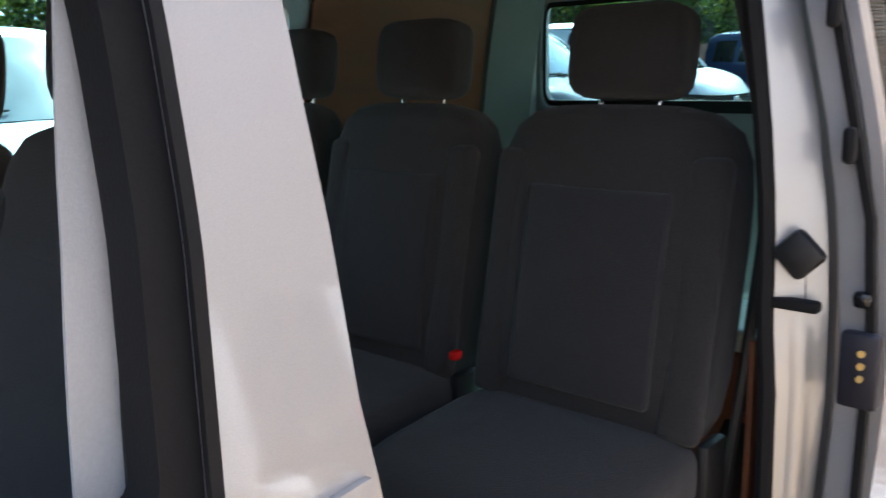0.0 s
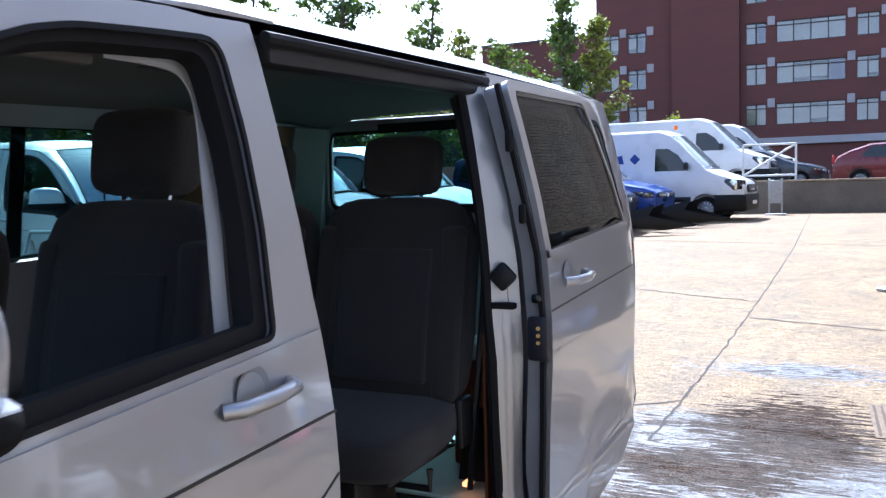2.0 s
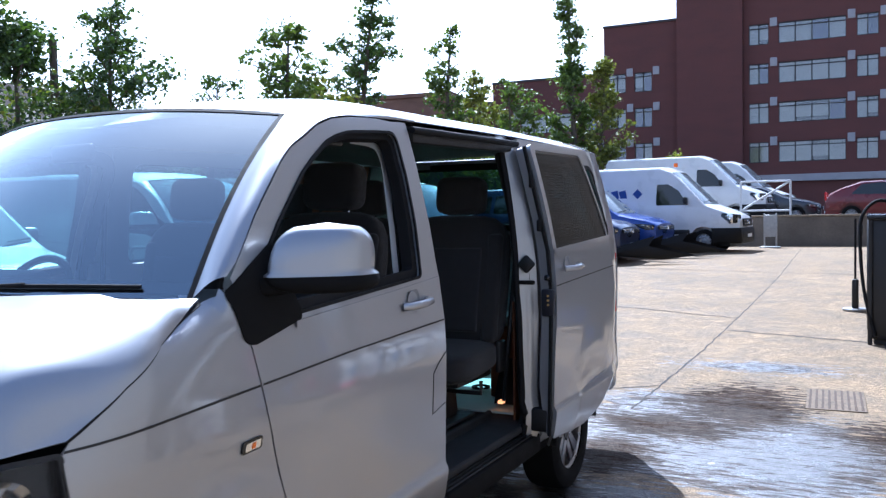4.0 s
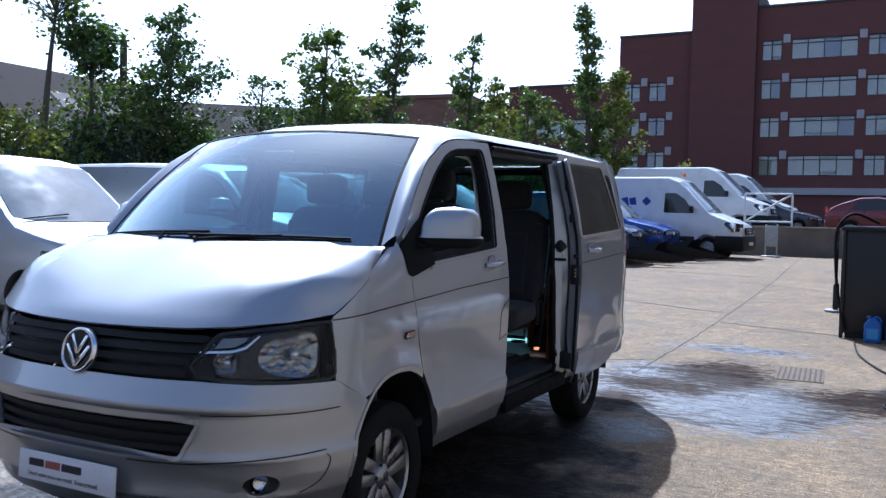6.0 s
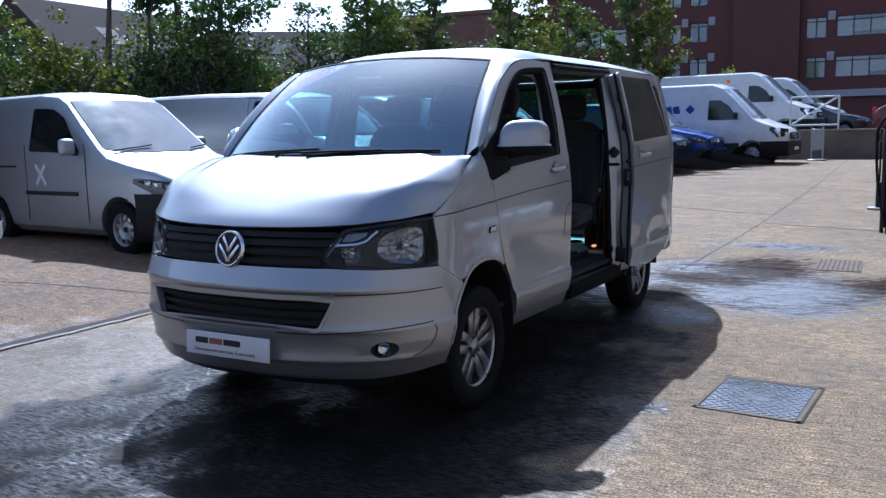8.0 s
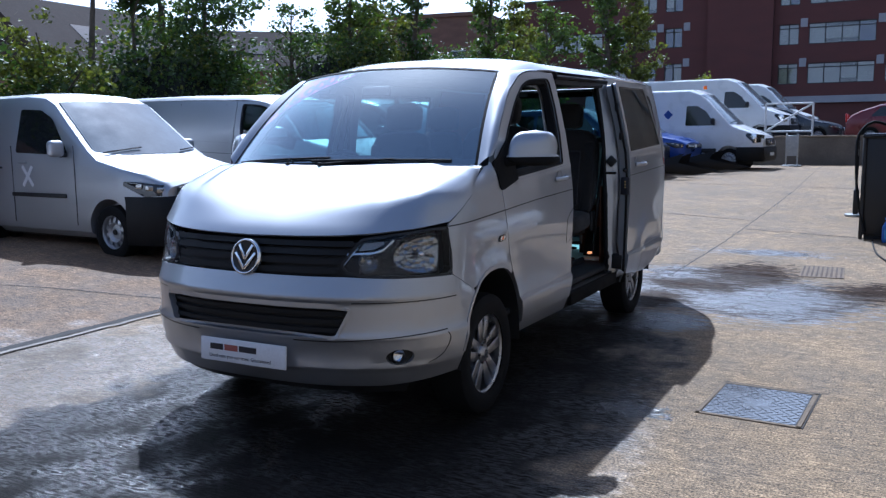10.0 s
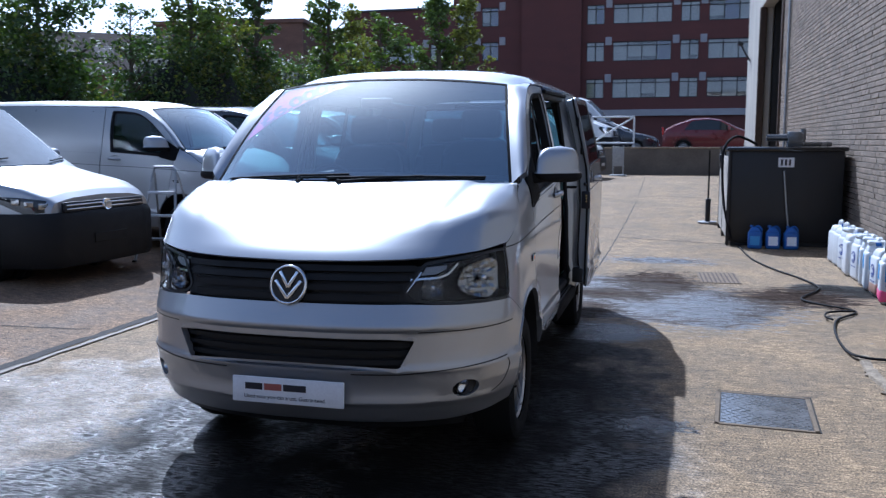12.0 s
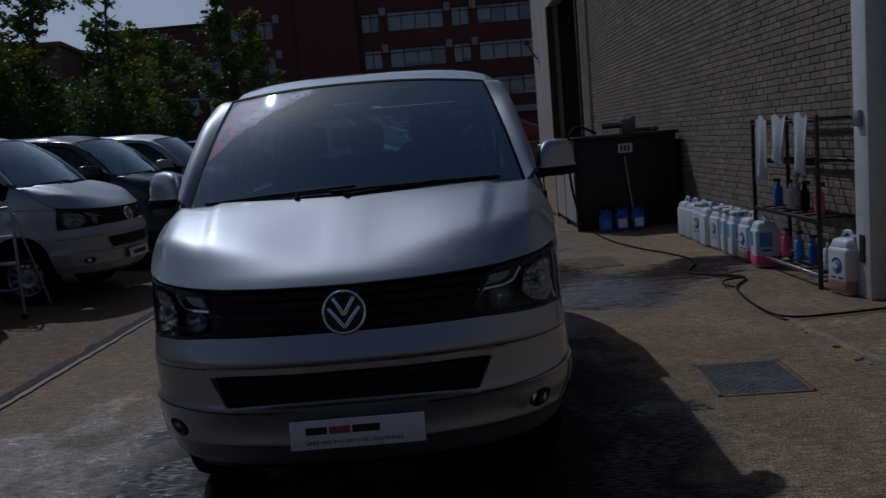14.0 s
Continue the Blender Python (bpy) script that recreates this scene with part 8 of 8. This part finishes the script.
def tree(label, x, y, h, r, leaf, n, size, seed, low=0.18, slim=1.0):
    rng = np.random.default_rng(seed)
    z0 = gz(x, min(y, 28.0)) if y < 28.4 else TZ
    t = thing("tree", label, "tree", pose(x, y, z0), "trees along the boundary")
    bend = rng.normal(size=2) * 0.03 * h
    trunk = [(bend[0] * (k / 8) ** 2, bend[1] * (k / 8) ** 2, h * 0.96 * k / 8) for k in range(9)]
    vs, fs = [], []
    m = 8
    for k, p in enumerate(trunk):
        rad = 0.018 * h * (1 - k / 8.6) + 0.008
        for q in range(m):
            a = 2 * math.pi * q / m
            vs.append((p[0] + rad * math.cos(a), p[1] + rad * math.sin(a), p[2] - (0.15 if k == 0 else 0)))
    fs = [(k * m + q, k * m + (q + 1) % m, (k + 1) * m + (q + 1) % m, (k + 1) * m + q) for k in range(8) for q in range(m)]
    mk("trunk", vs, fs, M["bark"], t, "grey-brown tapered trunk", 60)
    lv, lf, tips = [], [], []
    count = int(16 + h * 3)
    for i in range(count):
        f = low + (0.97 - low) * (i + rng.random()) / count
        ang = i * 2.4 + rng.normal() * 0.4
        prof = math.sin(math.pi * min(1.0, (f - low) / (1 - low) * 0.7 + 0.26)) ** 0.9 * slim
        ln = r * prof * rng.uniform(0.45, 1.3) + 0.12
        base = np.array((bend[0] * f * f, bend[1] * f * f, h * 0.96 * f))
        rise = rng.uniform(0.35, 0.9) * (1.0 + f)
        d = np.array((math.cos(ang), math.sin(ang), rise))
        d /= np.linalg.norm(d)
        p = [base, base + d * ln * 0.5 + (0, 0, 0.03 * ln), base + d * ln + (0, 0, -0.05 * ln)]
        tv, tf = tube([tuple(q) for q in p], 0.010 * h * (1 - f) * 0.55 + 0.008, 5)
        o = len(lv)
        lv += tv
        lf += [tuple(k + o for k in q) for q in tf]
        tips.append((base, d, ln))
    mk("limb", lv, lf, M["bark"], t, "thin branching limbs", 60)
    w = np.array([q[2] for q in tips])
    clumps = max(40, n // 26)
    pick = rng.choice(len(tips), size=clumps, p=w / w.sum())
    mid = np.empty((clumps, 3))
    for k, i in enumerate(pick):
        base, d, ln = tips[i]
        q = rng.random() ** 0.7
        mid[k] = base + d * ln * (0.15 + 0.95 * q) + rng.normal(size=3) * (0.05 + 0.1 * ln) * (1, 1, 0.7)
    of = rng.integers(0, clumps, n)
    pos = mid[of] + rng.normal(size=(n, 3)) * (0.12, 0.12, 0.075) * (0.5 + rng.random((clumps, 1)))[of]
    vs, fs = leaves(pos, size, rng)
    tagged(mk("crown", vs, fs, leaf, t, "loose leafy crown with gaps", 0), kind="stuff")
    return t


for k, (x, y, h, r, lf, n, low, slim) in enumerate((
    (-10.6, 4.2, 3.9, 1.1, "leaf3", 4200, 0.15, 1.0), (-10.3, 6.2, 2.9, 1.3, "leaf2", 3600, 0.12, 1.0), (-10.7, 7.2, 5.7, 0.6, "leaf", 800, 0.82, 1.0),
    (-10.6, 8.3, 4.75, 0.62, "leaf3", 2400, 0.78, 1.0), (-10.6, 10.2, 5.5, 1.2, "leaf3", 6400, 0.12, 1.0), (-10.6, 13.2, 4.5, 0.75, "leaf3", 1500, 0.4, 0.9),
    (-10.6, 15.8, 6.25, 1.05, "leaf", 3600, 0.2, 0.9), (-10.7, 17.6, 4.7, 1.3, "leaf2", 3600, 0.2, 1.0), (-10.6, 19.2, 7.75, 1.05, "leaf3", 4600, 0.15, 0.9),
    (-10.5, 24.7, 7.8, 0.95, "leaf", 2600, 0.2, 0.8), (-10.4, 26.9, 6.5, 0.95, "leaf2", 2000, 0.2, 0.8),
    (-10.5, 31.0, 6.0, 1.4, "leaf", 2800, 0.15, 1.0), (-8.7, 33.8, 10.5, 1.2, "leaf", 6000, 0.08, 0.8), (-7.9, 34.6, 7.2, 1.4, "leaf2", 4600, 0.1, 0.9),
    (-12.6, 33.0, 5.8, 1.5, "leaf2", 2800, 0.15, 1.0), (-11.5, 7.6, 2.6, 1.3, "leaf3", 2800, 0.15, 1.0), (-11.0, 1.5, 4.05, 1.6, "leaf", 3600, 0.15, 1.0), (-4.6, 33.2, 2.6, 1.0, "leaf2", 1400, 0.1, 1.0))):
    tree(("slender young tree with loose leaves behind the wall", "leafy green tree behind the boundary wall")[r > 1.25], x, y, h, r, M[lf], int(n * 1.25), 0.088 if y < 14 else 0.115 if y < 22 else 0.145, 100 + k, low, slim)

# the hedge below the trees: a leaf shell over near-black painted inner shade
rng = np.random.default_rng(77)


def hedge_h(y):
    return 3.0 + 0.45 * math.sin(y * 0.9) + 0.3 * math.sin(y * 2.3 + 1) + (0.3 if 14 < y < 20 else 0) - (0.7 if 10.8 < y < 14 else 0) - 0.75 * (1 - ease(7.6, 9.6, y)) * ease(3.6, 4.8, y)


hd_t = thing("hedge", "dense dark green hedge behind the brown wall", "hedge", None, "", "stuff")
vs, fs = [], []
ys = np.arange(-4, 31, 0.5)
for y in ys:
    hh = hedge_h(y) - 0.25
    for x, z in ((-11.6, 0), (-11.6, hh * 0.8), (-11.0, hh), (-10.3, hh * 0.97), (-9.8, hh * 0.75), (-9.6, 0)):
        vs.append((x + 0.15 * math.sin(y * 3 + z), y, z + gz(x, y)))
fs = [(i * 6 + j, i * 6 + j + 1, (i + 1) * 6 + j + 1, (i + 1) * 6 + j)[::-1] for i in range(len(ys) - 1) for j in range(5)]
mk("hedge_core", vs, fs, mat("hedge_inner_shade", (0.012, 0.016, 0.008), 0.95, 0, 0.4, 4, 0.3, 30, 0.8, 20), hd_t, "", 60)
n = 62000
py = rng.uniform(-4, 31, n)
q = rng.random(n)
hh = np.array([hedge_h(y) for y in py])
px = np.where(q < 0.62, -9.62 - 0.35 * rng.random(n), rng.uniform(-11.6, -9.7, n))
pz = np.where(q < 0.62, hh * rng.random(n) ** 0.7, hh + 0.25 * rng.normal(size=n))
px = px + 0.12 * rng.normal(size=n) - np.where(q < 0.62, 0.5 * np.clip(pz / hh - 0.6, 0, 1), 0)
pz = pz + 0.35
for name, cut, mt in (("hedge_leaves", slice(0, 38000), "leaf3"), ("hedge_leaves", slice(38000, 51000), "leaf"), ("hedge_leaves", slice(51000, n), "leaf2")):
    vs, fs = leaves(np.stack([px, py, pz], 1)[cut], 0.088, rng)
    mk(name, vs, fs, M[mt], hd_t, "", 0)
pole = thing("wooden_pole", "dark wooden pole among the trees", "pole", pose(-10.5, 8.95, 0.3))
part("pole", cyl(0.07, 4.6, (0, 0, 2.2), (0, 0, 0), 12), M["bark"], pole)

# step ladder by the silver panel van
ld = thing("step_ladder", "small aluminium step ladder standing beside the van", "ladder", pose(-4.42, 4.95, gz(-4.4, 5.0), 0, 0, 4))
for s in (-1, 1):
    vs, fs = tube([(s * 0.27, -0.32, 0.0), (s * 0.15, 0.0, 1.12)], 0.016, 8)
    mk("ladder_rail", vs, fs, M["zinc"], ld)
    vs, fs = tube([(s * 0.29, 0.38, 0.0), (s * 0.15, 0.03, 1.1)], 0.014, 8)
    mk("ladder_leg", vs, fs, M["zinc"], ld)
    part("rubber_foot", rbox((0.05, 0.05, 0.05), 0.01, 1, (s * 0.27, -0.32, 0.02)), M["rubber"], ld)
for z in (0.3, 0.58, 0.86):
    f = z / 1.12
    part("ladder_tread", rbox((0.5 - 0.2 * f, 0.09, 0.03), 0.006, 1, (0, -0.32 * (1 - f), z)), M["white_steel"] if z > 0.5 else M["zinc"], ld)
vs, fs = tube([(-0.15, 0.0, 1.12), (-0.12, 0.0, 1.17), (0.12, 0.0, 1.17), (0.15, 0.0, 1.12)], 0.016, 8)
mk("ladder_hoop", vs, fs, M["zinc"], ld)

# ---- bricks of the yard building, last: nearest stretch as single bricks, the rest joined ----
bl, bh, bj = 0.215, 0.065, 0.010


def brick_mesh():
    x0, x1 = -0.012, 0.02
    y0, y1, z0, z1 = 0, bl, 0, bh
    c = 0.004
    vs = [(x1, y0, z0), (x1, y1, z0), (x1, y1, z1), (x1, y0, z1), (x0 + c, y0, z0), (x0 + c, y1, z0), (x0 + c, y1, z1), (x0 + c, y0, z1), (x0, y0 + c, z0 + c), (x0, y1 - c, z0 + c), (x0, y1 - c, z1 - c), (x0, y0 + c, z1 - c)]
    fs = [(8, 11, 10, 9)] + [(4 + i, 8 + i, 8 + (i + 1) % 4, 4 + (i + 1) % 4) for i in range(4)] + [(i, 4 + i, 4 + (i + 1) % 4, (i + 1) % 4) for i in range(4)]
    return vs, fs


bv, bf = brick_mesh()
bme = bpy.data.meshes.new("brick")
bme.from_pydata(bv, [], [f[::-1] for f in bf])
bme.update()
bme.materials.append(M["brick"])
jv, jf, singles = [], [], 0
rnd = random.Random(31)
row = 0
z = 0.02
while z + bh < H_WALL:
    y = 2.22 + (0.11 if row % 2 else 0.0)
    while y + bl < 18.04:
        dx = rnd.uniform(-0.003, 0.003)
        if y < 6.6 and z < 1.12 and singles < 300:
            ob = new("brick", bme)
            ob.parent = wall
            ob.location = (WX + 0.002 + dx, y, z)
            singles += 1
        else:
            o = len(jv)
            jv += [(WX + 0.002 + dx + a, y + b, z + c) for a, b, c in bv]
            jf += [tuple(o + i for i in f[::-1]) for f in bf]
        y += bl + bj
    z += bh + bj
    row += 1
rest = mk("brickwork", jv, jf, M["brick"], wall, "", 0)
tagged(rest, kind="stuff")
